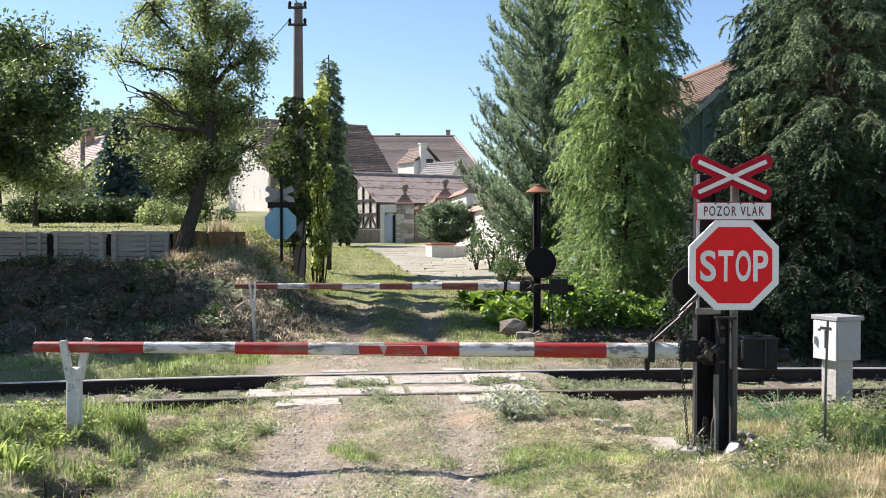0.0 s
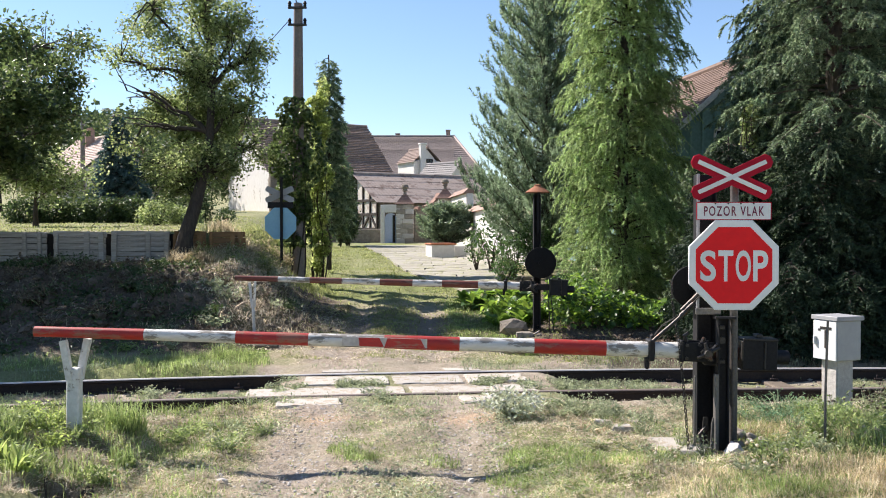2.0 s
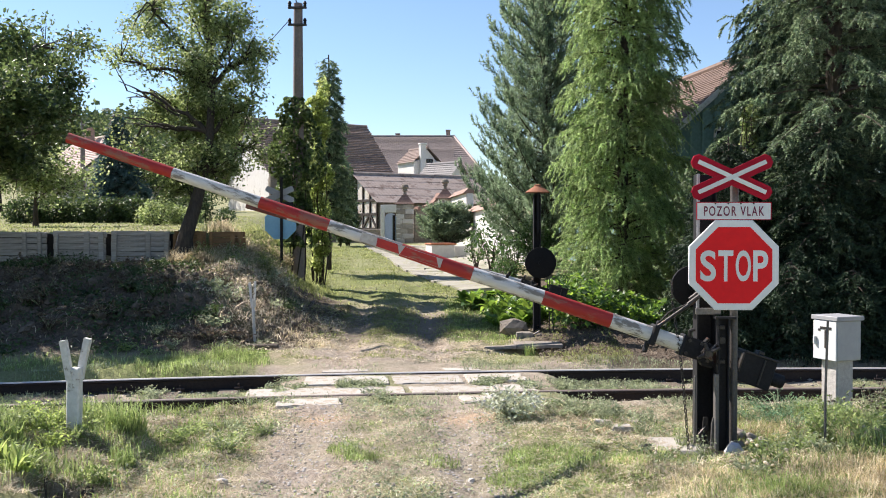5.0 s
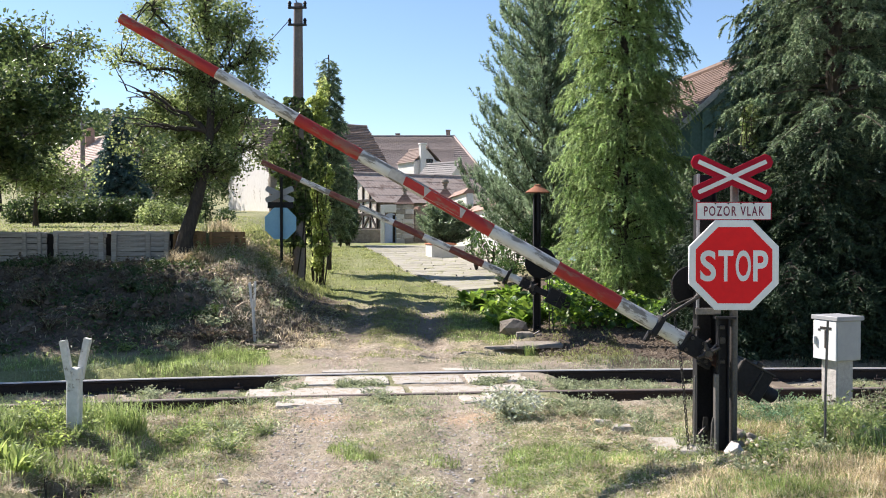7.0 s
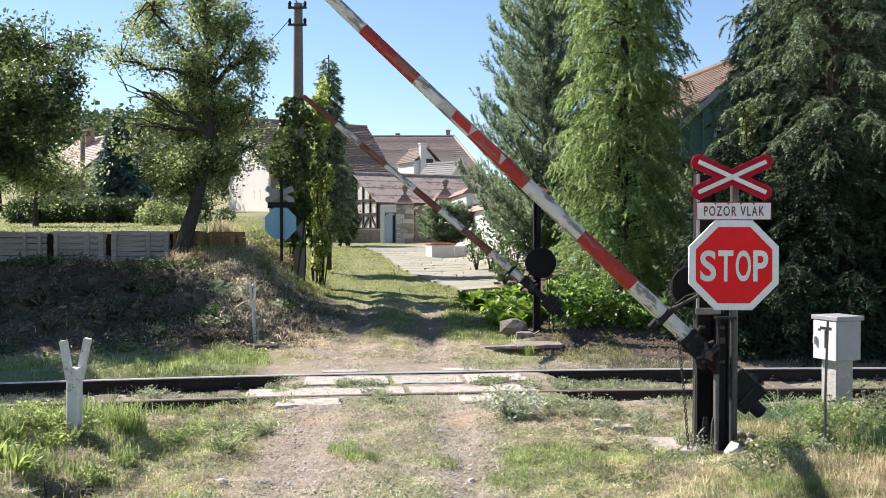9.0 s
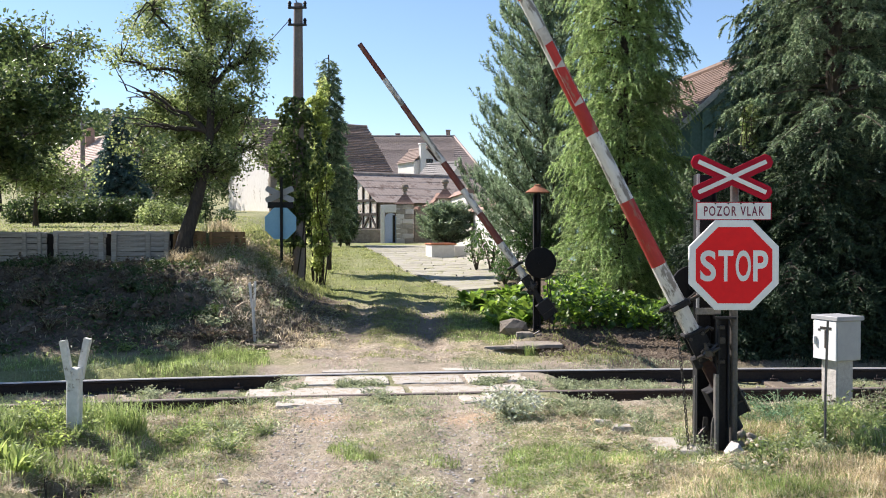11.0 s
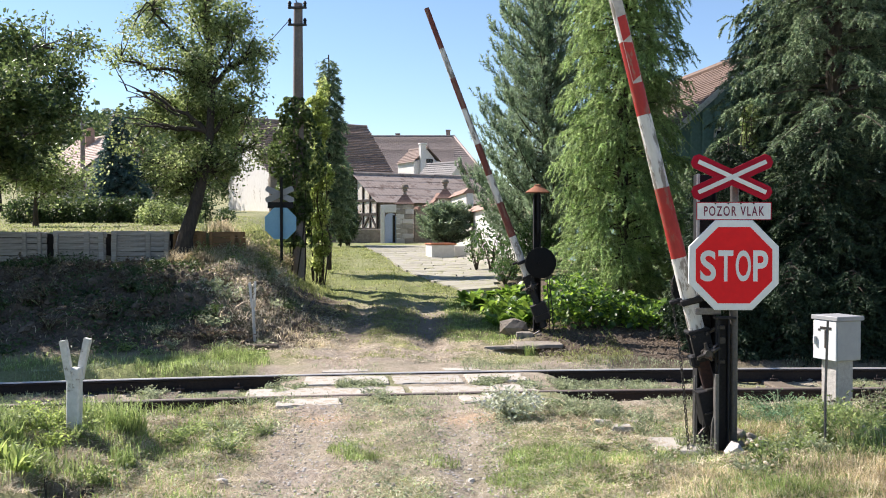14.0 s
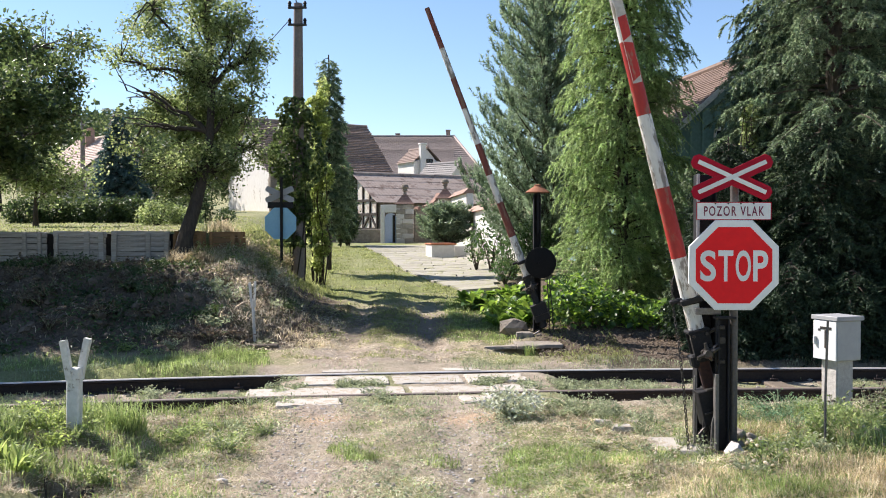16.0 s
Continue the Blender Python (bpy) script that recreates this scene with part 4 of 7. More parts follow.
def phone_cabinet():
    g = thing("telephone_cabinet", "grey steel telephone cabinet on a pale concrete post", "cabinet", at=pose(3.66, 8.8, 0.0, 0, 0, 22))
    part("post", Mesh().box(0.2, 0.2, 0.75, (0, 0, 0.2), 0.012), PALE_STONE, g, "pale concrete post")
    # grey body and white door paint the cabinet's shaded and sunlit faces
    body = part("body", Mesh().box(0.29, 0.29, 0.37, (0, 0, 0.71), 0.01), BOXGREY, g)
    part("lid", Mesh().box(0.325, 0.325, 0.04, (0, 0, 0.913), 0.004), BOXGREY, g)
    door = part("door", Mesh().box(0.012, 0.284, 0.36, (-0.149, 0, 0.708), 0.004), SIGN_WHITE, g, "steel door, its white standing in for sunlight")
    for s in ((0.08, 0.03, 0.8, 0.02), (0.0, 0.14, 0.82, 0.025), (0.0, 0.025, 0.72, 0.17)):
        part("mark", Mesh().box(0.004, s[1], s[3], (-0.157, -0.015 + s[0], s[2]), 0.001), IRON, door)
    part("handle", Mesh().box(0.03, 0.025, 0.08, (-0.165, 0.11, 0.7), 0.006), SIGN_WHITE, g)
    return body


phone_cabinet()
thing("marker_rod", "thin rusty steel rod stuck in the grass", "rod", at=pose(2.79, 6.9, 0.0),
      mesh=Mesh().tube([(0.0, 0, -0.1), (-0.005, 0, 0.5), (0.01, 0, 1.06)], 0.009, 6), material=PIPE)
thing("white_rock", "rough pale grey limestone rock in the grass", "rock", mesh=Mesh().rock((2.1, 6.82, ground_at(2.1, 6.82) + 0.09), 0.1, 0.08, 0.1, random.Random(3)).rock((2.18, 6.83, ground_at(2.18, 6.83) + 0.02), 0.06, 0.06, 0.05, random.Random(5)), material=PALE_STONE, smooth=0)


# ---- bank wall of boards ----
def board_fence():
    g = thing("board_fence", "low weathered grey plank wall holding up the garden", "fence")
    rng = random.Random(8)
    y0, base = 19.2, 1.1
    # added dark sheet that stands for the shade in the gaps
    part("back_plank", Mesh().box(5.95, 0.03, 0.56, (-8.44, y0 + 0.12, base + 0.28), 0.01), TIMBER, g, "dark sheet painting the shade between the boards")
    for x0, x1, rows, mat in ((-11.4, -10.3, 5, BOARD), (-10.24, -9.1, 5, BOARD), (-9.04, -8.0, 5, BOARD), (-7.88, -6.8, 5, BOARD), (-6.72, -5.5, 6, BOARD), (-5.4, -4.75, 5, BOARD_ORANGE), (-4.7, -3.95, 5, BOARD_ORANGE)):
        w, yy = x1 - x0, y0 - (0.12 if mat is BOARD_ORANGE else 0)
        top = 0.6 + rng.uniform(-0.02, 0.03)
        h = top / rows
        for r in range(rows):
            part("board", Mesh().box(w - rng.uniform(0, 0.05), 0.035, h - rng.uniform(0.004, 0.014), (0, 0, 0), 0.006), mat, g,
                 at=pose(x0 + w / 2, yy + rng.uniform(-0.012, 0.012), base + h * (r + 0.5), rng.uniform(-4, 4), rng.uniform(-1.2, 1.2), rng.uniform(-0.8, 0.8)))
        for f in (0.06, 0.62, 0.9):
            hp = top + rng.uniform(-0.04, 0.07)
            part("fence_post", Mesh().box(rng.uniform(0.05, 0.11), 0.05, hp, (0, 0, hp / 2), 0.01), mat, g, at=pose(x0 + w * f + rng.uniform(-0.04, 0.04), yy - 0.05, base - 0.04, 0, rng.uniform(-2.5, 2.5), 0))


board_fence()

crossing_sign("crossing_sign", "back of a crossing sign, pale blue octagon on dark post", pose(-3.47, 20.3, ground_at(-3.47, 20.3) - 0.05), 2.05, (1.88 - ground_at(-3.47, 20.3) + 0.05), 2.27 - ground_at(-3.47, 20.3) + 0.05, 2.5 - ground_at(-3.47, 20.3) + 0.05, True)


def power_pole():
    g = thing("power_pole", "tall grey concrete power pole with iron crossarms", "utility pole", at=pose(-3.25, 21.4, 0.2))
    h = 6.62
    part("pole", Mesh().tube([(0, 0, 0), (0.0, 0, h)], [0.15, 0.1], 12), POLE, g)
    for z in (h - 0.12, h - 0.5):
        arm = part("crossarm", Mesh().box(0.42, 0.05, 0.05, (0, -0.12, z), 0.006), IRON, g)
        for x in (-0.17, 0.17):
            part("insulator", Mesh().lathe([(0.012, 0), (0.04, 0.03), (0.03, 0.05), (0.045, 0.07), (0.03, 0.11), (0.01, 0.13)], 10, at=pose(x, -0.12, z + 0.02)), BLACK, arm)
    part("spike", Mesh().tube([(-0.02, 0, h), (-0.1, 0, h + 0.2)], 0.012, 6), IRON, g)
    for a, b in (((-0.2, -0.12, h - 0.42), (-8.0, 6.0, 0.6)), ((-0.1, 0, h + 0.2), (-1.2, -2.5, h + 2.4))):
        pts = []
        for i in range(17):
            t = i / 16
            p = Vector(a).lerp(Vector(b), t)
            p.z -= 0.35 * 4 * t * (1 - t) * 0.4
            pts.append(p)
        part("wire", Mesh().tube(pts, 0.009, 5), CABLE, g)


power_pole()


# ---- buildings ----
def roof_plane(m, a, b, c, d, rows, cols, step=0.03, wave=0.02, mat=0):
    """A tiled slope from eaves a-b to ridge d-c: lapped courses, each with a shallow wave."""
    a, b, c, d = (Vector(p) for p in (a, b, c, d))
    nrm = (b - a).cross(d - a).normalized()
    if nrm.z < 0:
        nrm = -nrm
    verts, faces = [], []
    for r in range(rows):
        for e, lift in ((0.0, step), (1.06, 0.0)):
            t = min(1.0, (r + e) / rows)
            p0, p1 = a.lerp(d, t), b.lerp(c, t)
            sag = float(vnoise(r * 0.37 + 3, 0.5, 14) - 0.5) * step
            for k in range(cols * 2 + 1):
                chip = float(vnoise(k * 0.5 + 0.1, r * 1.0, 15)) * step * 0.4 if lift else 0
                verts.append(p0.lerp(p1, k / (cols * 2)) + nrm * (lift + sag + chip + (wave if k % 2 else 0)))
        w = cols * 2 + 1
        o = r * 2 * w
        for k in range(cols * 2):
            faces.append((o + k, o + k + 1, o + w + k + 1, o + w + k))
        if r:
            q = o - w
            for k in range(cols * 2):
                faces.append((q + k, q + k + 1, o + k + 1, o + k))
    return m.add(verts, faces, mat)


def gabled(name, label, at, w, d, wall, ridge, mats, over=0.35, rows=26, cols=40, along="x", front=None, step=0.03, wave=0.02):
    """A house: footprint w (x) by d (y), eaves at wall, ridge at ridge, running along x or y."""
    wallm, roofm = mats
    g = thing(name, label, "building", at=at)
    hx, hy, t = w / 2, d / 2, 0.3
    if along == "x":
        for s in (-1, 1):
            part("wall", Mesh().box(w, t, wall + 1.0, (0, s * (hy - t / 2), wall / 2 - 0.5), 0.02), front if front and s < 0 else wallm, g)
            part("gable", Mesh().prism([(-hy + t, -1), (hy - t, -1), (hy - t, wall), (0, ridge - 0.12), (-hy + t, wall)], -t / 2, t / 2, at=pose(s * (hx - t / 2), 0, 0, 0, 0, 90)), wallm, g)
            e = over * (ridge - wall) / hy
            part("roof", roof_plane(Mesh(), (-hx - over, s * (hy + over), wall - e), (hx + over, s * (hy + over), wall - e), (hx + over, 0, ridge), (-hx - over, 0, ridge), rows, cols, step, wave), roofm, g, smooth=0)
        part("ridge", Mesh().tube([(-hx - over, 0, ridge), (hx + over, 0, ridge)], 0.11, 8), roofm, g)
    else:
        for s in (-1, 1):
            part("wall", Mesh().box(t, d, wall + 1.0, (s * (hx - t / 2), 0, wall / 2 - 0.5), 0.02), wallm, g)
            part("gable", Mesh().prism([(-hx + t, -1), (hx - t, -1), (hx - t, wall), (0, ridge - 0.12), (-hx + t, wall)], s * (hy - t / 2) - t / 2, s * (hy - t / 2) + t / 2), wallm, g)
            e = over * (ridge - wall) / hx
            part("roof", roof_plane(Mesh(), (s * (hx + over), -hy - over, wall - e), (s * (hx + over), hy + over, wall - e), (0, hy + over, ridge), (0, -hy - over, ridge), rows, cols, step, wave), roofm, g, smooth=0)
        part("ridge", Mesh().tube([(0, -hy - over, ridge), (0, hy + over, ridge)], 0.11, 8), roofm, g)
    return g


def window(parent, at, w, h, frame_mat=WALLWHITE):
    win = part("window", Mesh().box(w, 0.06, 0.06, (0, -0.04, h / 2), 0.008).box(w, 0.06, 0.06, (0, -0.04, -h / 2), 0.008).box(0.06, 0.06, h, (-w / 2, -0.04, 0), 0.008).box(0.06, 0.06, h, (w / 2, -0.04, 0), 0.008).box(0.05, 0.05, h, (0, -0.04, 0), 0.006), frame_mat, parent, at=at)
    part("pane", Mesh().box(w, 0.02, h, (0, -0.012, 0), 0.002), GLASS, win)
    return win


def chimney(parent, x, y, z0, z1, s, mat):
    return part("chimney", Mesh().box(s, s, z1 - z0, (x, y, (z0 + z1) / 2), 0.02).box(s * 1.2, s * 1.2, 0.12, (x, y, z1), 0.02), mat, parent)


def yard_edge(y):
    return np.interp(y, [22, 24.5, 28, 33, 42, 46], [0.48, -0.2, -1.05, -1.9, -3.3, -3.8])


def buildings():
    # old barn with a white gable end, behind the fruit tree; its dark front paints shade
    gabled("barn", "old barn with peeling white plaster and brown tiled roof", pose(-9.55, 67.0, 2.35, 0, 0, 32), 8.7, 8.0, 3.4, 7.0, (LIMEWASH, TILE), rows=30, cols=60, front=STONEWALL, step=0.07, wave=0.015)
    # far long farmhouse
    b = gabled("farmhouse", "long far farmhouse with weathered grey brown roof", pose(-3.7, 92.0, 4.0), 8.8, 10.0, 3.2, 6.9, (PLASTER, TILE_GREY), rows=40, cols=48, step=0.03, wave=0.014)
    for e in ((4.4, -5.35, 2.95), (4.4, 5.35, 2.95)):
        part("hip_roof", roof_plane(Mesh(), (4.72, e[1], e[2]), (7.5, e[1], e[2]), (4.76, 0, 6.92), (4.7, 0, 6.92), 20, 12), TILE_GREY, b, smooth=0)
    part("hip_roof", roof_plane(Mesh(), (7.5, -5.35, 2.95), (7.5, 5.35, 2.95), (4.75, 0.03, 6.92), (4.75, -0.03, 6.92), 20, 24), TILE_GREY, b, smooth=0)
    part("wall", Mesh().box(3.0, 9.4, 4.0, (5.8, 0, 1.1), 0.02), PLASTER, b)
    for s in (-1, 1):
        part("hip", Mesh().tube([(4.72, 0, 6.95), (7.5, s * 5.35, 3.0)], 0.12, 6), TILE_PALE, b)
    chimney(b, 4.2, 0.4, 6.4, 7.5, 0.4, TILE)
    chimney(b, -0.7, 0.8, 6.4, 7.2, 0.4, TILE)
    c = gabled("cottage", "small plastered cottage with red tiled roof and chimney", pose(-1.9, 74.0, 3.0, 0, 0, 28), 2.2, 2.9, 4.1, 5.1, (WALLWHITE, TILE), rows=8, cols=20, along="y", over=0.15)
    chimney(c, -0.5, -1.65, 2.0, 5.35, 0.42, WALLWHITE)
    window(c, pose(0.2, -1.47, 3.85), 0.5, 0.75, TIMBER)
    gabled("outbuilding", "grey roofed outbuilding with pale gable", pose(0.05, 70.0, 2.8, 0, 0, 50), 3.0, 2.6, 2.5, 3.9, (WALLWHITE, GREYROOF), rows=10, cols=16, along="y")
    # shed with a half-timbered gable by the gate
    s = gabled("shed", "long shed with brown roof and half-timbered gable", pose(-1.71, 58.56, 1.1, 0, 0, 30), 7.8, 6.0, 2.45, 4.05, (STONEWALL, SHEET), rows=4, cols=40, over=0.4, step=0.012, wave=0.012)
    # duller plaster than white wall, painting the shade under the eaves
    part("infill", Mesh().prism([(-2.8, 0.7), (2.8, 0.7), (2.8, 2.4), (0, 3.8), (-2.8, 2.4)], -0.03, 0.03, at=pose(-3.93, 0, 0, 0, 0, 90)), PLASTER, s, "plaster infill between timbers, dulled for shade under the eaves")
    for a, c2 in (((-2.8, 0.75), (2.8, 0.75)), ((-2.8, 1.6), (2.8, 1.6)), ((-2.8, 2.4), (2.8, 2.4)), ((-2.8, 0.7), (-2.8, 2.5)), ((-1.9, 0.7), (-1.9, 2.8)), ((-0.95, 0.7), (-0.95, 3.3)), ((0, 0.7), (0, 3.75)), ((1.2, 0.7), (1.2, 3.1)), ((2.5, 0.7), (2.5, 2.5)), ((-1.9, 1.6), (-2.75, 0.8)), ((-0.95, 0.8), (-1.85, 1.6)), ((-0.95, 1.6), (0, 0.8)), ((-2.9, 2.4), (0, 3.85)), ((0, 3.85), (2.9, 2.4))):
        p, q = Vector((0, a[0], a[1])), Vector((0, c2[0], c2[1]))
        part("timber", Mesh().box(0.08, (q - p).length + 0.1, 0.15, (0, 0, 0), 0.01), TIMBER, s, at=Matrix.Translation((-3.99, (p.y + q.y) / 2, (p.z + q.z) / 2)) @ Matrix.Rotation(math.atan2(q.z - p.z, q.y - p.y), 4, "X"))
    # gate: two pillars, an arched niche, and the white wall
    for k, (x, y, h) in enumerate(((-2.08, 52.0, 2.15), (0.12, 53.2, 2.5))):
        g = thing("gate_pillar", "stone gate pillar with tiled cap and ball finial", "gate pillar", at=pose(x, y, 1.05), group="gate pillars")
        w2 = 0.92 if k == 0 else 0.75
        part("shaft", Mesh().box(w2 - 0.06, w2 - 0.06, h, (0, 0, h / 2), 0.03), PILLAR if k == 0 else PLASTER, g)
        if k == 0:
            pr = random.Random(61)
            for r in range(8):
                z, hh, cut = 0.02 + r * 0.265, 0.255, pr.uniform(-0.16, 0.16)
                for a, b2 in ((-w2 / 2, cut - 0.012), (cut + 0.012, w2 / 2)):
                    part("stone", Mesh().box(b2 - a, w2 + pr.uniform(-0.02, 0.03), hh, ((a + b2) / 2, 0, z + hh / 2), 0.03), (PILLAR, PALE_STONE, STONE)[pr.randint(0, 2)], g)
        cap = Mesh()
        for a, b2, z0, z1 in ((0.74, 0.62, 0, 0.08), (0.6, 0.44, 0.08, 0.24), (0.43, 0.28, 0.24, 0.4), (0.27, 0.12, 0.4, 0.54)):
            cap.lathe([(a * 1.05, z0), (a * 0.96, z0 + 0.05), (b2 * 1.05, z1)], 4, at=pose(0, 0, h, 0, 0, 45))
        part("cap", cap, TILE_CLAY, g, "tiled pyramid cap")
        part("finial", Mesh().lathe([(0.1, 0.5), (0.085, 0.7), (0.17, 0.75), (0.12, 0.8), (0.21, 0.9), (0.17, 1.04), (0.05, 1.12)], 14, at=pose(0, 0, h)), STONEWALL, g, "stone ball finial")
    w = thing("gate_wall", "dark rubble wall between the gate pillars with curved coping", "wall", at=pose(-0.98, 52.9, 1.05, 0, 0, 25))
    part("body", Mesh().box(1.5, 0.35, 1.9, (0, 0, 0.95), 0.03), STONEWALL, w)
    sweep = [(-0.55, 1.9), (0.0, 1.98), (0.35, 2.15), (0.6, 2.4), (0.78, 2.7)]
    part("coping", Mesh().prism([(x, z + 0.12) for x, z in sweep] + [(x, z - 0.1) for x, z in sweep[::-1]], -0.26, 0.26), TILE_CLAY, w, "clay tiled curved coping")
    n = thing("gate_niche", "pale blue arched wicket in the gate wall", "gate", at=pose(-2.85, 51.7, 1.05))
    arch = [(-0.32, 0), (-0.32, 1.35)] + [(-0.32 * math.cos(math.pi * i / 8), 1.35 + 0.32 * math.sin(math.pi * i / 8)) for i in range(1, 8)] + [(0.32, 1.35), (0.32, 0)]
    part("wall", Mesh().box(0.22, 0.3, 2.1, (-0.43, 0, 1.05), 0.02).box(0.22, 0.3, 2.1, (0.43, 0, 1.05), 0.02).box(0.66, 0.3, 0.42, (0, 0, 1.9), 0.02), WALLWHITE, n)
    part("door", Mesh().prism(arch, 0.0, 0.06), BLUEDOOR, n, "blue painted door leaf")
    # solid dark strip painting the unlit opening of the wicket
    part("gap", Mesh().box(0.14, 0.03, 1.5, (0.18, -0.02, 0.8), 0.01), TIMBER, n)
    thing("low_wall", "low dark stone wall by the yard", "wall", at=pose(-5.1, 52.5, 1.2), mesh=Mesh().box(3.6, 0.4, 0.9, (0, 0, 0.2), 0.04), material=STONEWALL)
    # white garden wall, stepping towards the viewer, with a tiled top
    w = thing("garden_wall", "white plastered garden wall with tiled coping", "wall")
    for x0, y0, x1, y1, h in ((0.6, 53.0, 1.3, 46.0, 2.6), (1.3, 46.0, 2.2, 32.0, 1.75), (2.2, 32.0, 2.6, 26.5, 1.3)):
        L = math.hypot(x1 - x0, y1 - y0)
        a = math.degrees(math.atan2(y1 - y0, x1 - x0))
        xm, ym = (x0 + x1) / 2, (y0 + y1) / 2
        z = ground_at(xm, ym) - 0.1
        part("wall", Mesh().box(L, 0.35, h + 0.3, (0, 0, h / 2 - 0.15), 0.03), WALLWHITE, w, at=pose(xm, ym, z, 0, 0, a))
        part("coping", Mesh().prism([(-0.34, h), (0.34, h), (0.0, h + 0.3)], -L / 2, L / 2, at=pose(0, 0, 0, 0, 0, 90)), TILE_RED, w, at=pose(xm, ym, z, 0, 0, a))
    # slab planter with a clay top
    p = thing("planter", "white rendered planter box with orange clay top", "planter", at=pose(-0.1, 34.2, ground_at(-0.1, 34.2), 0, 0, 14))
    part("body", Mesh().box(0.85, 1.0, 0.6, (0, 0, 0.2), 0.03).box(0.7, 0.6, 0.6, (0.78, 0.25, 0.16), 0.03), WALLWHITE, p)
    part("top", Mesh().box(0.92, 1.06, 0.06, (0, 0, 0.53), 0.015), ORANGE, p)
    # paved yard
    y = thing("paved_yard", "pale stone paving beside the grassy lane", "paving", kind="structure")
    rng = random.Random(21)

    def level(x, yy):
        a, b2 = np.meshgrid(x + np.linspace(-1.2, 1.2, 7), yy + np.linspace(-1.2, 1.2, 7))
        return float(land(a, b2).mean())
    for j in range(39):
        yy = 22.3 + j * 0.62
        xl = float(yard_edge(yy)) + rng.uniform(-0.04, 0.04)
        xr = np.interp(yy, [22, 25.5, 33, 42, 48], [0.95, 1.5, 1.8, 1.35, 0.6])
        x = xl
        while x < xr:
            wd = rng.uniform(0.5, 1.1)
            if x == xl:
                d0, d1 = float(yard_edge(yy - 0.307) - yard_edge(yy)), float(yard_edge(yy + 0.307) - yard_edge(yy))
                me = Mesh().prism([(-wd / 2 + d0, -0.307), (wd / 2 - 0.004, -0.307), (wd / 2 - 0.004, 0.307), (-wd / 2 + d1, 0.307)], -0.07, 0.07, at=pose(0, 0, 0, -90, 0, 0))
            else:
                me = Mesh().box(wd - 0.008, 0.614, 0.14, (0, 0, 0), 0.005)
            part("paver", me, PAVING, y, at=pose(x + wd / 2 + rng.uniform(-0.02, 0.02), yy, level(x + wd / 2, yy) - 0.022 + rng.uniform(-0.004, 0.004), math.degrees(math.atan((level(x + wd / 2, yy + 0.31) - level(x + wd / 2, yy - 0.31)) / 0.62)), -math.degrees(math.atan((level(x + wd, yy) - level(x, yy)) / wd)), rng.uniform(-2, 2)))
            x += wd
    # house behind the conifers
    h = gabled("house", "house with brown tiled roof and teal boarded upper wall", pose(6.98, 27.45, 0.4, 0, 0, 9), 5.2, 9.0, 3.45, 5.69, (TEAL, TILE_BROWN), rows=32, cols=60, along="y", over=0.2, step=0.015, wave=0.012)
    window(h, pose(-0.9, -4.52, 3.3), 0.6, 0.9)
    for k in (-1, 1):
        part("barge_board", Mesh().prism([(k * 2.86, 3.1), (k * 2.86, 3.26), (0, 5.74), (0, 5.58)], -4.76, -4.72), POST_WHITE, h, "pale weathered barge board")
    for k in range(17):
        x = -2.4 + k * 0.3
        part("batten", Mesh().box(0.04, 0.03, 3.4 + (2.5 - abs(x)) * 0.8, (x, -4.515, (3.4 + (2.5 - abs(x)) * 0.8) / 2), 0.006), TEAL, h)
    # distant village house to the left, with its red roof in the sun
    v = gabled("village_house", "pale far house with sunlit red tiled roof", pose(-22.3, 62.0, 2.9, 0, 0, 45), 5.6, 6.5, 2.6, 4.9, (PLASTER, TILE_PALE), rows=20, cols=30, along="y")
    window(v, pose(0.8, -3.28, 2.6), 1.0, 1.0)
    chimney(v, -0.6, 0.5, 3.8, 5.5, 0.6, TILE_RED)
    g = thing("power_pole", "thin far power pole behind the hedge", "utility pole", at=pose(-15.9, 42.0, 2.2))
    part("pole", Mesh().tube([(0, 0, 0), (0, 0, 4.4)], [0.13, 0.09], 8), POLE, g)


buildings()


# ---- plants ----
def leaves(name, c, size, rng, mat, up=0.3, aspect=0.55, spread=0.35, hang=0.0):
    """Many single leaves at the places c, each a folded blade in its own direction."""
    n = len(c)
    nrm = rng.normal(size=(n, 3))
    nrm[:, 2] = np.abs(nrm[:, 2]) + up
    nrm /= np.linalg.norm(nrm, axis=1)[:, None]
    d = rng.normal(size=(n, 3))
    d[:, 2] -= hang
    d -= nrm * (d * nrm).sum(1)[:, None]
    d /= np.linalg.norm(d, axis=1)[:, None]
    s = np.cross(nrm, d)
    L = (size * (1 + spread * rng.uniform(-1, 1, n)))[:, None]
    W = L * aspect * 0.5
    v = np.stack([c - d * L * 0.5, c + s * W - d * L * 0.05 + nrm * W * 0.3, c + d * L * 0.5, c - s * W - d * L * 0.05 + nrm * W * 0.3], 1).reshape(-1, 3)
    return raw(name, v, np.arange(n * 4).reshape(-1, 4), mat)


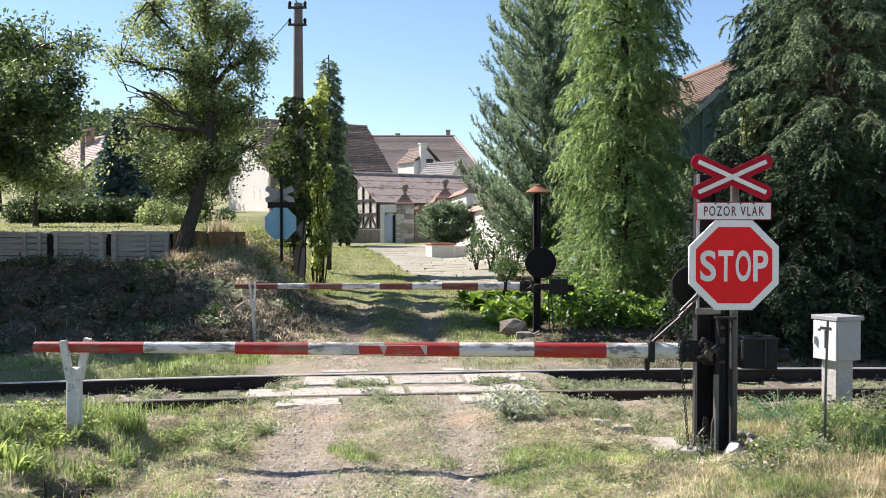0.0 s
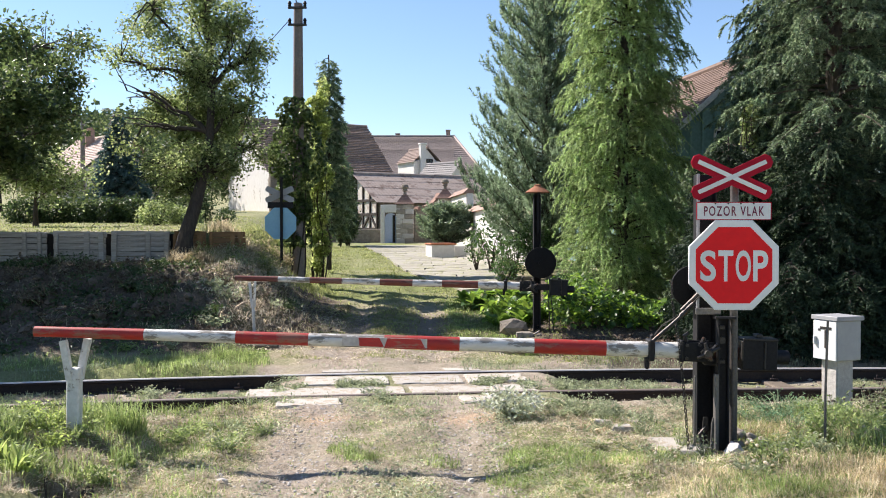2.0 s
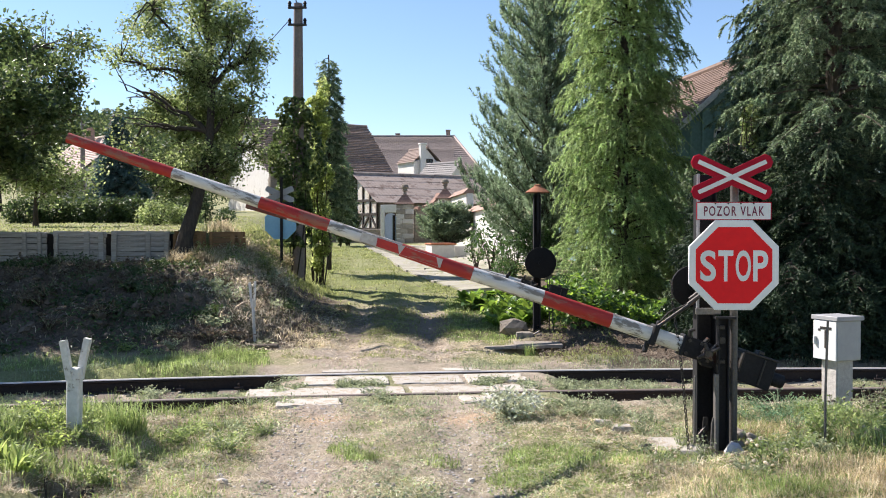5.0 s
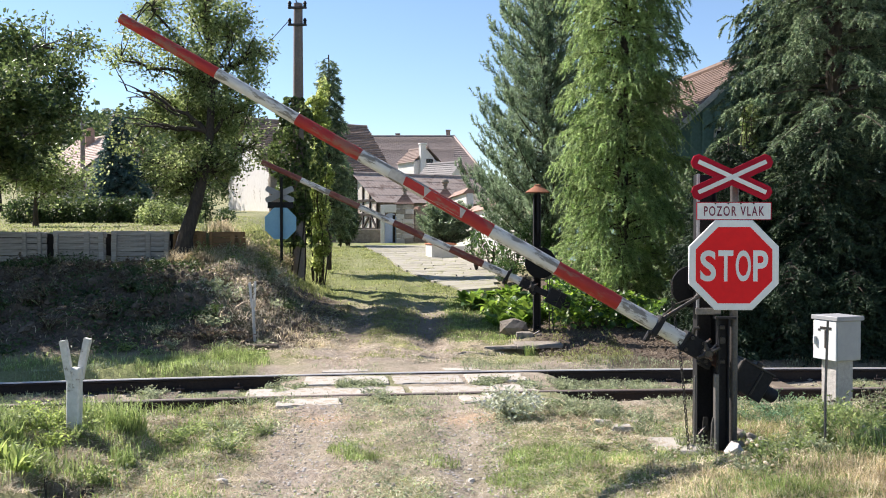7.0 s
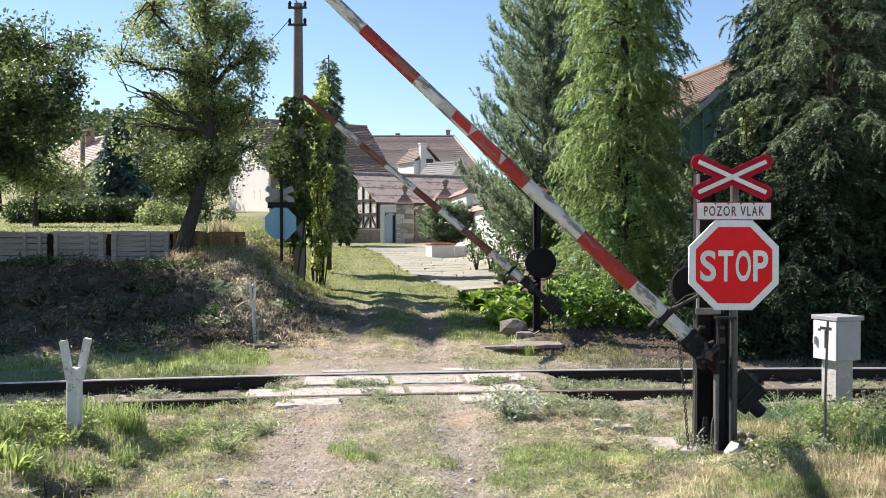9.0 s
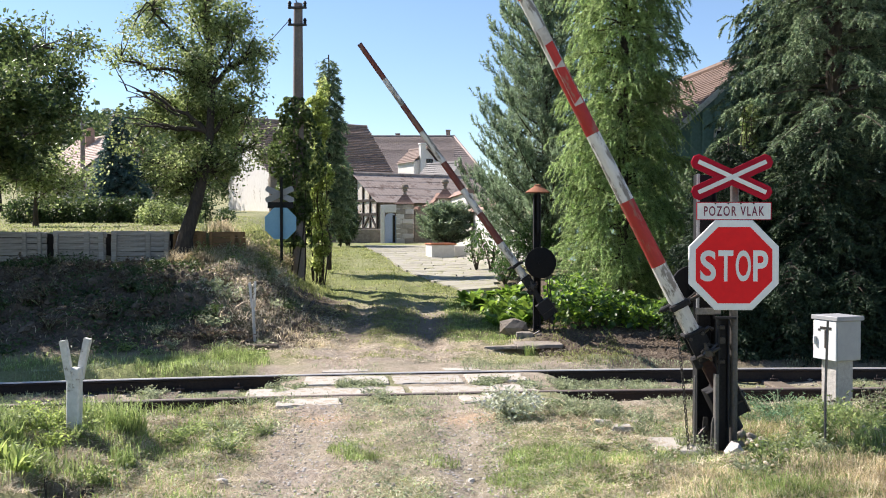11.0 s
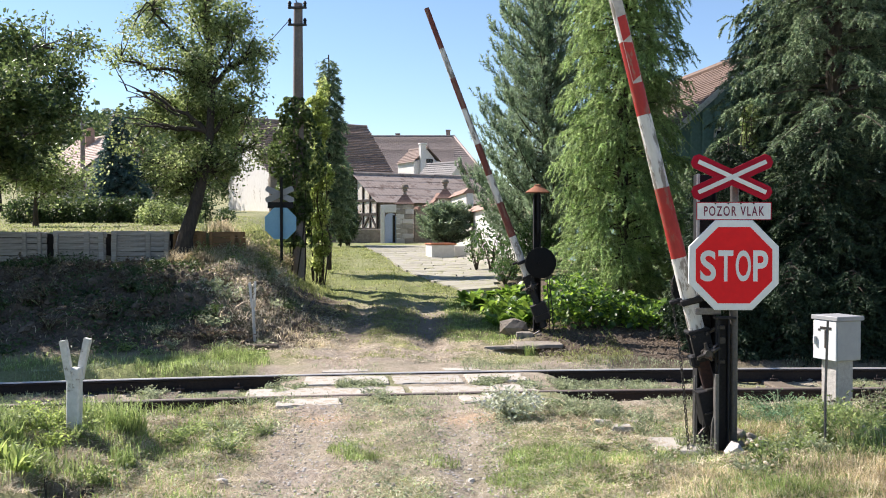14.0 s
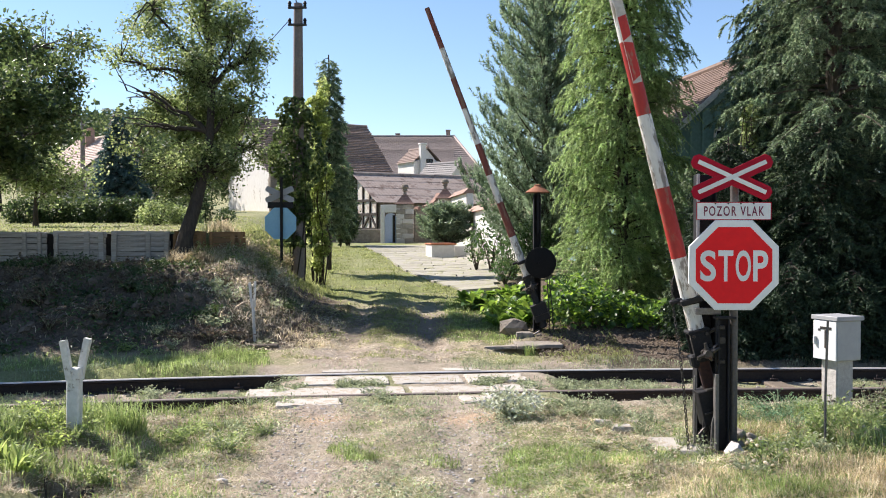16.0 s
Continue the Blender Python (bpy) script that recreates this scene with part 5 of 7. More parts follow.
def needles(name, p0, p1, per, length, width, rng, mat, spread=0.8, hang=0.15):
    """Needle sprays: along each twig p0-p1, needles to all sides."""
    n = len(p0)
    ax = p1 - p0
    al = np.linalg.norm(ax, axis=1)[:, None]
    ax = ax / np.maximum(al, 1e-6)
    t = rng.uniform(0, 1, (n, per, 1))
    base = p0[:, None] + (p1 - p0)[:, None] * t
    d = rng.normal(size=(n, per, 3))
    d /= np.linalg.norm(d, axis=2)[..., None]
    d = ax[:, None] * 0.75 + d * spread
    d[..., 2] -= hang
    d /= np.linalg.norm(d, axis=2)[..., None]
    s = np.cross(d, rng.normal(size=(n, per, 3)))
    s /= np.linalg.norm(s, axis=2)[..., None]
    L = length * rng.uniform(0.6, 1.25, (n, per, 1))
    v = np.stack([base - s * width * 0.5, base + s * width * 0.5, base + d * L], 2).reshape(-1, 3)
    return raw(name, v, np.arange(n * per * 3).reshape(-1, 3), mat)


def limb(m, a, b, r0, r1, rng, sag=0.0, n=5, sides=6):
    a, b = Vector(a), Vector(b)
    L = (b - a).length
    pts, rad = [], []
    for i in range(n + 1):
        t = i / n
        p = a.lerp(b, t)
        p.z += -sag * 4 * t * (1 - t) * L
        if 0 < i < n:
            p += Vector((rng.uniform(-1, 1), rng.uniform(-1, 1), rng.uniform(-1, 1))) * L * 0.035
        pts.append(p)
        rad.append(r0 + (r1 - r0) * t)
    m.tube(pts, rad, sides)
    return pts


def leafy_tree(name, label, trunk, tr, blobs, clumps, per, size, mat, seed, clump=0.28, hang=0.3, category="tree", group=""):
    """trunk: points from the ground up; blobs: (x, y, z, rx, ry, rz, weight) that the crown fills; clumps of leaves on twigs grown to them."""
    rng, pr = np.random.default_rng(seed), random.Random(seed)
    g = thing(name, label, category, at=Matrix.Translation(trunk[0]), group=group)
    o = Vector(trunk[0])
    pts = [Vector(p) - o for p in trunk]
    wood = Mesh()
    rad = [tr * (1 - 0.62 * i / (len(pts) - 1)) for i in range(len(pts))]
    rad[0] *= 1.35
    wood.tube([pts[0] - Vector((0, 0, 0.3))] + pts, [rad[0] * 1.1] + rad, 10)
    part("trunk", wood, BARK, g)
    w = np.array([b[6] for b in blobs])
    pick = rng.choice(len(blobs), clumps, p=w / w.sum())
    q = rng.normal(size=(clumps, 3))
    q /= np.linalg.norm(q, axis=1)[:, None]
    q *= np.minimum(np.abs(rng.normal(0.62, 0.38, (clumps, 1))), 1.4)
    bl = np.array([b[:6] for b in blobs])
    lumps = max(4, clumps // 6)
    lp = bl[pick[:lumps], :3] + q[:lumps] * bl[pick[:lumps], 3:6]
    cc = lp[rng.integers(0, lumps, clumps)] + rng.normal(size=(clumps, 3)) * np.array([1, 1, 0.8]) * clump * 1.2 - np.array(o)
    # limbs to each blob, then twigs to each clump from the nearest limb
    nodes = [p for p in pts[len(pts) // 2:]]
    boughs = Mesh()
    for b in blobs:
        e = Vector(b[:3]) - o
        s = min(pts[1:], key=lambda p: (p - e).length + (2.0 if p.z > e.z else 0))
        nodes += limb(boughs, s, e, tr * 0.3, tr * 0.11, pr, -0.06, 6, 7)
        for _ in range(4):
            d = Vector((pr.uniform(-1, 1) * b[3], pr.uniform(-1, 1) * b[4], pr.uniform(-0.6, 1) * b[5])) * 0.75
            nodes += limb(boughs, s.lerp(e, pr.uniform(0.4, 1)), e + d, tr * 0.13, tr * 0.045, pr, -0.04, 5, 5)
    na = np.array([n[:] for n in nodes])
    for c in cc[: min(len(cc), 700)]:
        k = int(np.argmin(((na - c) ** 2).sum(1)))
        limb(boughs, nodes[k], c, 0.016, 0.005, pr, 0.03, 3, 4)
    part("branching", boughs, BARK, g, smooth=60)
    lc = np.repeat(cc, per, 0) + rng.normal(size=(clumps * per, 3)) * clump * np.array([1, 1, 0.8])
    part("crown", leaves("crown", lc, size, rng, mat, hang=hang), None, g)
    return g


def conifer(name, label, x, y, z, h, rad, mat, seed, boughs=90, first=0.4, lift=0.25, droop=0.55, twig=0.3, per=16, nl=0.05, nw=0.012, density=26, hang=0.4, power=0.8, spread=0.8, side=0.7, ragged=0.72, bend=0.0, category="tree"):
    """A trunk with whorled boughs that rise, then droop, hung with needled twigs that bend up or down towards their tips."""
    rng, pr = np.random.default_rng(seed), random.Random(seed)
    g = thing(name, label, category, at=pose(x, y, z))
    part("trunk", Mesh().tube([(0, 0, -0.3), (0.02, 0.01, h * 0.5), (0, 0, h)], [0.013 * h, 0.009 * h, 0.003 * h], 9), BARK, g)
    wood = Mesh()
    a0, a1 = [], []
    for i in range(boughs):
        f = (i + pr.uniform(0, 0.8)) / boughs
        zz = first + (h * 0.985 - first) * f
        az = i * 2.39996 + pr.uniform(-0.3, 0.3)
        L = max(0.12, rad * (1 - f) ** power * pr.uniform(ragged, 1.1)) * (1.0 if f > 0.1 else 0.75 + 2.5 * f)
        d = Vector((math.cos(az), math.sin(az), 0))
        up, dr = lift * pr.uniform(0.7, 1.3), droop * pr.uniform(0.8, 1.25)
        pts = [Vector((0, 0, zz)) + d * L * t + Vector((0, 0, L * (up * t - dr * t * t))) for t in (0, 0.2, 0.4, 0.6, 0.8, 1.0)]
        wood.tube(pts, [0.012 + 0.012 * L, 0.01 + 0.009 * L, 0.008 + 0.007 * L, 0.006 + 0.004 * L, 0.005, 0.003], 4, caps=False)
        cnt = max(4, int(density * L))
        t = rng.uniform(0.02, 1.0, cnt) ** 0.75
        t[0] = 0.995
        seg = np.minimum((t * 5).astype(int), 4)
        P = np.array([p[:] for p in pts])
        s = P[seg] + (P[seg + 1] - P[seg]) * (t * 5 - seg)[:, None]
        dirn = (P[seg + 1] - P[seg])
        dirn /= np.linalg.norm(dirn, axis=1)[:, None]
        lat = np.cross(dirn, [0, 0, 1.0]) * rng.choice([-1, 1], cnt)[:, None] * rng.uniform(0.3, 1, (cnt, 1))
        lat[0] = 0
        v = dirn * 0.55 + lat * side + rng.normal(size=(cnt, 3)) * 0.18
        v[:, 2] -= hang * rng.uniform(0.5, 1.4, cnt)
        v /= np.linalg.norm(v, axis=1)[:, None]
        tl = twig * rng.uniform(0.6, 1.3, (cnt, 1)) * (1.15 - 0.5 * t[:, None])
        if not bend:
            a0.append(s)
            a1.append(s + v * tl)
            continue
        v2 = v * 0.7
        v2[:, 2] -= bend * rng.uniform(0.6, 1.3, cnt)
        v2 /= np.linalg.norm(v2, axis=1)[:, None]
        mid = s + v * tl * 0.5
        a0 += [s, mid]
        a1 += [mid, mid + v2 * tl * 0.6]
    part("branching", wood, BARK, g, smooth=60)
    part("crown", needles("crown", np.concatenate(a0), np.concatenate(a1), per, nl, nw, rng, mat, spread, 0.1), None, g)
    return g


def shrub(name, label, blobs, n, size, mat, seed, kind="", category="shrub", stems=7, aspect=0.55, shell=0.55, up=0.4):
    """A bush: leaves through the outer part of several rounded masses, on stems."""
    rng, pr = np.random.default_rng(seed), random.Random(seed)
    o = Vector(blobs[0][:3])
    o.z = ground_at(o.x, o.y)
    g = thing(name, label, category, at=Matrix.Translation(o), kind=kind)
    bl = np.array(blobs, float)
    vol = (bl[:, 3] * bl[:, 5])
    pick = rng.choice(len(bl), n, p=vol / vol.sum())
    q = rng.normal(size=(n, 3))
    q /= np.linalg.norm(q, axis=1)[:, None]
    q *= (shell + (1 - shell) * rng.uniform(0, 1, (n, 1))) * (1 + 0.22 * (rng.uniform(0, 1, (n, 1)) ** 3))
    c = bl[pick, :3] + q * bl[pick, 3:6]
    gz = land(c[:, 0], c[:, 1]) + 0.02
    c = c[c[:, 2] > gz]
    st = Mesh()
    for b in blobs:
        for _ in range(stems):
            e = Vector((b[0] + pr.uniform(-0.6, 0.6) * b[3], b[1] + pr.uniform(-0.6, 0.6) * b[4], b[2] + pr.uniform(-0.2, 0.7) * b[5])) - o
            limb(st, (b[0] - o.x, b[1] - o.y, ground_at(b[0], b[1]) - o.z - 0.05), e, 0.025, 0.008, pr, 0, 4, 4)
    part("stem_frame", st, BARK, g, smooth=60)["kind"] = "stuff"
    part("foliage", leaves("foliage", c - np.array(o), size, rng, mat, up=up, aspect=aspect), None, g)
    return g


def plants_far():
    # fruit tree on the bank
    g = ground_at(-5.1, 18.6)
    leafy_tree("fruit_tree", "fruit tree on the bank with airy green crown", [(-5.1, 18.6, g), (-5.05, 18.6, g + 0.5), (-4.9, 18.75, g + 1.1), (-4.8, 19.0, g + 1.7), (-4.75, 19.4, g + 2.6), (-4.8, 19.8, g + 3.6)], 0.17,
               [(-5.91, 19.35, 6.21, 0.53, 1.41, 0.45, 0.57), (-5.08, 20.3, 6.15, 0.71, 1.05, 0.53, 0.9), (-4.37, 19.89, 5.26, 0.53, 1.17, 0.59, 0.75), (-5.2, 20.13, 5.08, 0.89, 1.37, 0.71, 1.5), (-6.53, 19.29, 5.17, 0.43, 0.92, 0.2, 0.4), (-4.35, 19.9, 6.0, 0.5, 1.0, 0.4, 0.5), (-4.0, 20.0, 5.5, 0.3, 0.8, 0.3, 0.25), (-5.0, 20.0, 6.5, 0.6, 1.0, 0.35, 0.5), (-6.3, 19.6, 4.6, 0.5, 1.0, 0.3, 0.15), (-5.91, 20.4, 4.43, 0.53, 1.16, 0.4, 0.51), (-4.96, 20.29, 4.2, 1.07, 0.9, 0.89, 2.25), (-4.07, 19.82, 4.31, 0.31, 1.33, 0.53, 0.39), (-6.14, 19.49, 3.86, 0.47, 1.47, 0.28, 0.32), (-5.43, 20.5, 3.6, 0.77, 0.92, 0.53, 0.97), (-4.72, 19.19, 3.19, 0.73, 1.22, 0.54, 0.95), (-4.13, 20.56, 3.54, 0.31, 1.13, 0.36, 0.26), (-5.91, 19.47, 3.13, 0.5, 1.15, 0.26, 0.31), (-5.2, 19.19, 2.72, 0.53, 1.03, 0.33, 0.42)], 1500, 26, 0.075, LEAF_APPLE, 31, clump=0.11)
    # large dark tree at the left, with unseen crown masses added to shade the bank
    g = ground_at(-10.2, 18.3)
    leafy_tree("fruit_tree", "spreading dark leaved tree on the bank", [(-10.2, 18.3, g), (-10.1, 18.3, g + 1.0), (-9.9, 18.2, g + 2.0), (-9.7, 18.1, g + 3.2)], 0.22,
               [(-9.52, 22.0, 5.67, 0.96, 1.08, 0.64, 1.25), (-7.96, 17.16, 4.04, 0.64, 0.58, 0.52, 1.03), (-7.2, 17.45, 3.95, 0.4, 0.45, 0.38, 0.55), (-7.45, 16.3, 3.95, 0.45, 0.45, 0.42, 0.65), (-7.91, 17.31, 3.11, 0.57, 0.6, 0.47, 0.82), (-8.94, 18.15, 4.85, 1.05, 1.17, 0.94, 3.0), (-8.94, 17.07, 3.59, 0.94, 0.76, 0.84, 2.4), (-10.09, 18.0, 4.12, 1.15, 1.07, 1.15, 4.03), (-8.62, 21.29, 5.78, 0.67, 0.65, 0.32, 0.43), (-8.62, 21.4, 4.84, 0.58, 0.67, 0.41, 0.48), (-9.07, 21.6, 3.95, 0.7, 0.5, 0.41, 0.59), (-9.6, 19.5, 4.6, 1.3, 0.9, 1.1, 1.2), (-11.2, 20.0, 5.0, 1.5, 1.2, 1.2, 1.3), (-9.7, 16.2, 4.3, 1.2, 1.0, 1.0, 1.4), (-10.9, 15.8, 4.4, 1.4, 1.1, 1.2, 1.4), (-7.6, 15.2, 3.9, 0.5, 0.8, 0.5, 0.9), (-8.9, 15.9, 3.9, 0.6, 0.8, 0.7, 0.7), (-8.24, 21.59, 4.33, 0.45, 0.63, 0.51, 0.47), (-8.9, 13.9, 4.2, 1.0, 0.8, 0.7, 1.6), (-10.2, 13.6, 4.6, 1.2, 1.0, 0.9, 1.8), (-8.3, 14.2, 3.2, 0.6, 0.7, 0.5, 0.8)], 2800, 28, 0.1, LEAF_TREE, 37, clump=0.14)
    # unseen tree left of the view, added to shade bank and boards
    g = ground_at(-13.0, 21.6)
    leafy_tree("fruit_tree", "unseen dark leaved tree added to shade the bank", [(-13.0, 21.6, g), (-13.0, 21.6, g + 1.2), (-12.8, 21.5, g + 2.4)], 0.2,
               [(-12.6, 21.4, 5.0, 1.9, 1.7, 1.5, 1.0), (-13.8, 21.0, 4.4, 1.6, 1.5, 1.3, 0.8), (-12.0, 20.8, 4.0, 1.2, 1.2, 0.9, 0.6), (-14.6, 23.0, 5.4, 1.6, 1.6, 1.2, 0.7)], 620, 40, 0.11, LEAF_DARK, 39, clump=0.24)
    g = ground_at(-12.0, 28.0)
    leafy_tree("young_tree", "small tree with bright sunlit leaves", [(-12.0, 28.0, g), (-12.0, 28.0, g + 0.8), (-11.9, 28.0, g + 1.6)], 0.07,
               [(-12.0, 28.0, 3.4, 1.2, 1.1, 0.8, 1), (-11.2, 28.0, 3.1, 0.8, 0.8, 0.5, 0.5), (-12.6, 28.0, 3.9, 0.8, 0.8, 0.6, 0.5)], 240, 30, 0.11, LEAF_APPLE, 41, clump=0.22)
    # ivy on the power pole, and the slim bright shrub beside it
    rng = np.random.default_rng(5)
    n = 6500
    z = rng.uniform(1.35, 4.7, n)
    a = rng.uniform(0, 6.283, n)
    r = (0.08 + 0.42 * vnoise(z * 2.3, a * 1.5, 4) ** 1.3) * np.interp(z, [0.5, 2.0, 3.4, 4.4, 4.8], [0.9, 1.1, 1.55, 1.3, 0.5])
    ivy = thing("ivy", "dark ivy climbing the power pole", "ivy", at=pose(-3.25, 21.4, 0))
    part("foliage", leaves("foliage", np.stack([np.cos(a) * r - 0.08, np.sin(a) * r, z], 1), 0.09, rng, LEAF_TREE, up=0.1, aspect=0.85, hang=1.0), None, ivy)
    st = Mesh()
    for k in range(5):
        st.tube([(0.16 * math.cos(k * 1.3 + zz), 0.16 * math.sin(k * 1.3 + zz), zz) for zz in (0.3, 1.0, 1.7, 2.4, 3.1, 3.8)], 0.018, 5)
    part("stem_frame", st, BARK, ivy)
    shrub("column_shrub", "slim upright shrub with yellow green leaves", [(-3.02 + 0.14 * math.sin(k * 2.7), 23.0, 1.0 + 0.405 * k, 0.15 + 0.14 * math.sin(k * 4.1) ** 2, 0.25, 0.38) for k in range(11)] + [(-3.55, 22.6, 2.9, 0.32, 0.3, 0.35)], 6500, 0.1, LEAF_BRIGHT, 43, stems=1)
    conifer("fir_tree", "slender dark fir behind the power pole", -3.3, 27.5, 0.9, 5.9, 0.75, NEEDLE_SPRUCE, 47, boughs=115, first=0.9, droop=0.4, per=18, nl=0.11, nw=0.028, density=40, power=0.5)
    # conifers beyond the crossing
    conifer("pine_tree", "tall dense grey green pine with upswept boughs", 2.66, 24.5, 0.6, 11.9, 2.45, NEEDLE_PINE, 51, boughs=330, first=0.2, lift=0.25, droop=-0.35, twig=0.5, per=22, nl=0.1, nw=0.02, density=16, hang=-0.25, power=0.95, ragged=0.7, spread=0.6, side=0.6, bend=-0.7)
    conifer("larch_tree", "light green larch with drooping feathery branches", 3.36, 17.8, 0.2, 9.4, 1.32, NEEDLE_LARCH, 53, boughs=360, first=0.3, lift=0.55, droop=0.6, twig=0.6, per=34, nl=0.06, nw=0.017, density=20, hang=0.0, power=0.33, ragged=0.4, spread=0.7, side=0.6, bend=1.0)
    conifer("larch_tree", "darker thin larch behind the light green one", 4.45, 20.6, 0.3, 10.5, 1.0, NEEDLE_PINE, 55, boughs=170, first=0.3, lift=0.4, droop=0.4, twig=0.5, per=26, nl=0.065, nw=0.016, density=14, hang=0.1, power=0.4, ragged=0.5, spread=0.75, side=0.5, bend=0.9)
    conifer("spruce_tree", "large dark spruce with hanging shoots", 6.1, 14.9, 0.1, 12.0, 2.1, NEEDLE_SPRUCE, 57, boughs=270, first=0.4, lift=0.2, droop=0.42, twig=0.4, per=40, nl=0.045, nw=0.018, density=24, hang=0.2, power=0.5, ragged=0.6, spread=0.8, side=0.8, bend=0.6)
    conifer("spruce_tree", "dark spruce among the shaded trees", 5.55, 16.8, 0.2, 5.6, 1.3, NEEDLE_SPRUCE, 59, boughs=150, first=0.2, lift=0.1, droop=0.42, twig=0.3, per=20, nl=0.06, nw=0.018, density=46, hang=0.35, power=0.5)
    # small spruces with darkened needles, added to fill the deep shade
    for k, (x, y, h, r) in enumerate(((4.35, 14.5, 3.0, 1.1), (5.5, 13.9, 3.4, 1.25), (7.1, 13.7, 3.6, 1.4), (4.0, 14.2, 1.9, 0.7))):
        conifer("yew_tree", "dense spruce sweeping the ground, needles darkened for shade", x, y, ground_at(x, y), h, r, NEEDLE_SHADED, 130 + k, boughs=110, first=0.02, lift=0.05, droop=0.3, twig=0.32, per=18, nl=0.07, nw=0.022, density=44, hang=0.35, power=0.5)
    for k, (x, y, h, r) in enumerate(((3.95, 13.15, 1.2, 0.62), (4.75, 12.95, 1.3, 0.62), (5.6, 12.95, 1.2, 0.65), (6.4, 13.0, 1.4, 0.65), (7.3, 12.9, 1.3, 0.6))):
        conifer("yew_tree", "low spruce beside the track, added dark for shade", x, y, ground_at(x, y), h, r, NEEDLE_SHADED, 160 + k, boughs=60, first=0.02, lift=0.05, droop=0.3, twig=0.3, per=16, nl=0.07, nw=0.022, density=40, hang=0.35, power=0.4)
    shrub("climbing_shrub", "bright green climber among the dark spruces", [(4.78, 14.9, 0.6 + 0.36 * k, 0.1 + 0.05 * math.sin(k * 3.3) ** 2, 0.12, 0.25) for k in range(9)], 1500, 0.07, LEAF_APPLE, 173)
    shrub("shrub", "sparse leafy climber before the white wall", [(1.35, 26.6, 1.5, 0.6, 0.3, 0.7), (1.0, 27.5, 1.3, 0.4, 0.3, 0.5), (1.75, 26.2, 1.9, 0.5, 0.3, 0.6)], 1500, 0.1, LEAF_IVY, 177)
    shrub("shrub", "leafy green shrub before the white wall", [(1.75, 23.5, 1.1, 0.45, 0.5, 0.5), (2.3, 23.6, 1.5, 0.5, 0.5, 0.6), (1.5, 22.8, 0.8, 0.35, 0.4, 0.3)], 3200, 0.075, LEAF_IVY, 171)
    conifer("spruce_tree", "dark spruce among the shaded trees", 5.2, 19.3, 0.3, 2.9, 1.3, NEEDLE_SPRUCE, 60, boughs=120, first=0.2, lift=0.1, droop=0.42, twig=0.34, per=18, nl=0.08, nw=0.024, density=40, hang=0.35, power=0.45)
    for x, y, h, r, seed in ((8.7, 16.4, 11.5, 2.5, 61), (7.9, 19.5, 13.0, 2.4, 63), (6.9, 17.2, 9.5, 1.9, 64)):
        conifer("spruce_tree", "tall dark spruce among the shaded trees", x, y, 0.2, h, r, NEEDLE_SPRUCE, seed, boughs=230, first=0.3, lift=0.2, droop=0.42, twig=0.44, per=24, nl=0.06, nw=0.026, density=24, hang=0.25, power=0.5, ragged=0.6, bend=0.6)
    conifer("blue_spruce", "small blue spruce in the garden", -13.0, 38.0, 2.1, 4.4, 1.7, NEEDLE_BLUE, 67, boughs=110, first=0.2, lift=0.1, droop=0.3, per=18, nl=0.15, nw=0.05, density=24, power=0.85)
    conifer("mountain_pine", "low round mountain pine by the yard", 0.2, 42.5, 0.8, 1.75, 1.35, NEEDLE_SPRUCE, 71, boughs=170, first=0.1, lift=0.9, droop=0.3, twig=0.4, per=14, nl=0.16, nw=0.035, density=16, hang=-0.6, power=0.35, category="shrub")
    # hedge and garden shrubs behind the board wall
    blobs = [(-14.5 + 0.9 * k, 33.0 + 0.1 * k, 2.35 + 0.06 * math.sin(k * 2.1), 0.75, 0.6, 0.55) for k in range(7)]
    shrub("hedge", "clipped dark green garden hedge", blobs, 17000, 0.11, LEAF_DARK, 73, category="hedge")
    shrub("shrub", "dense dark shrub between the barn and the shed", [(-4.85, 45.0, 2.8, 0.7, 0.8, 1.6), (-4.5, 45.6, 2.2, 0.5, 0.6, 1.0), (-4.65, 46.0, 3.1, 0.5, 0.8, 1.9)], 9500, 0.13, LEAF_DARK, 75)
    shrub("shrub", "sunlit light green shrub beside the hedge", [(-9.0, 30.0, 2.2, 0.7, 0.6, 0.5), (-8.2, 30.4, 2.15, 0.6, 0.5, 0.4)], 3200, 0.09, LEAF_APPLE, 79)
    shrub("shrub", "dark shrub beside the barn", [(-8.9, 34.0, 2.5, 0.7, 0.7, 0.8), (-8.0, 35.0, 2.2, 0.4, 0.5, 0.4)], 2600, 0.11, LEAF_DARK, 83)
    for k, (x, y, h, r) in enumerate(((-33, 66, 5.5, 2.4), (-17.0, 60, 4.6, 2.0), (-28, 60, 5, 2.6), (-15.5, 70, 5.0, 2.4))):
        g = ground_at(x, y)
        leafy_tree("garden_tree", "leafy garden tree near the far houses", [(x, y, g), (x, y, g + h * 0.25), (x + 0.1, y, g + h * 0.5)], 0.16,
                   [(x, y, g + h * 0.6, r, r, h * 0.3, 1), (x + r * 0.5, y, g + h * 0.45, r * 0.6, r * 0.6, h * 0.2, 0.5), (x - r * 0.5, y, g + h * 0.5, r * 0.6, r * 0.6, h * 0.2, 0.5)], 260, 22, 0.2, LEAF_DARK if k % 2 else LEAF_APPLE, 90 + k, clump=0.45)


plants_far()


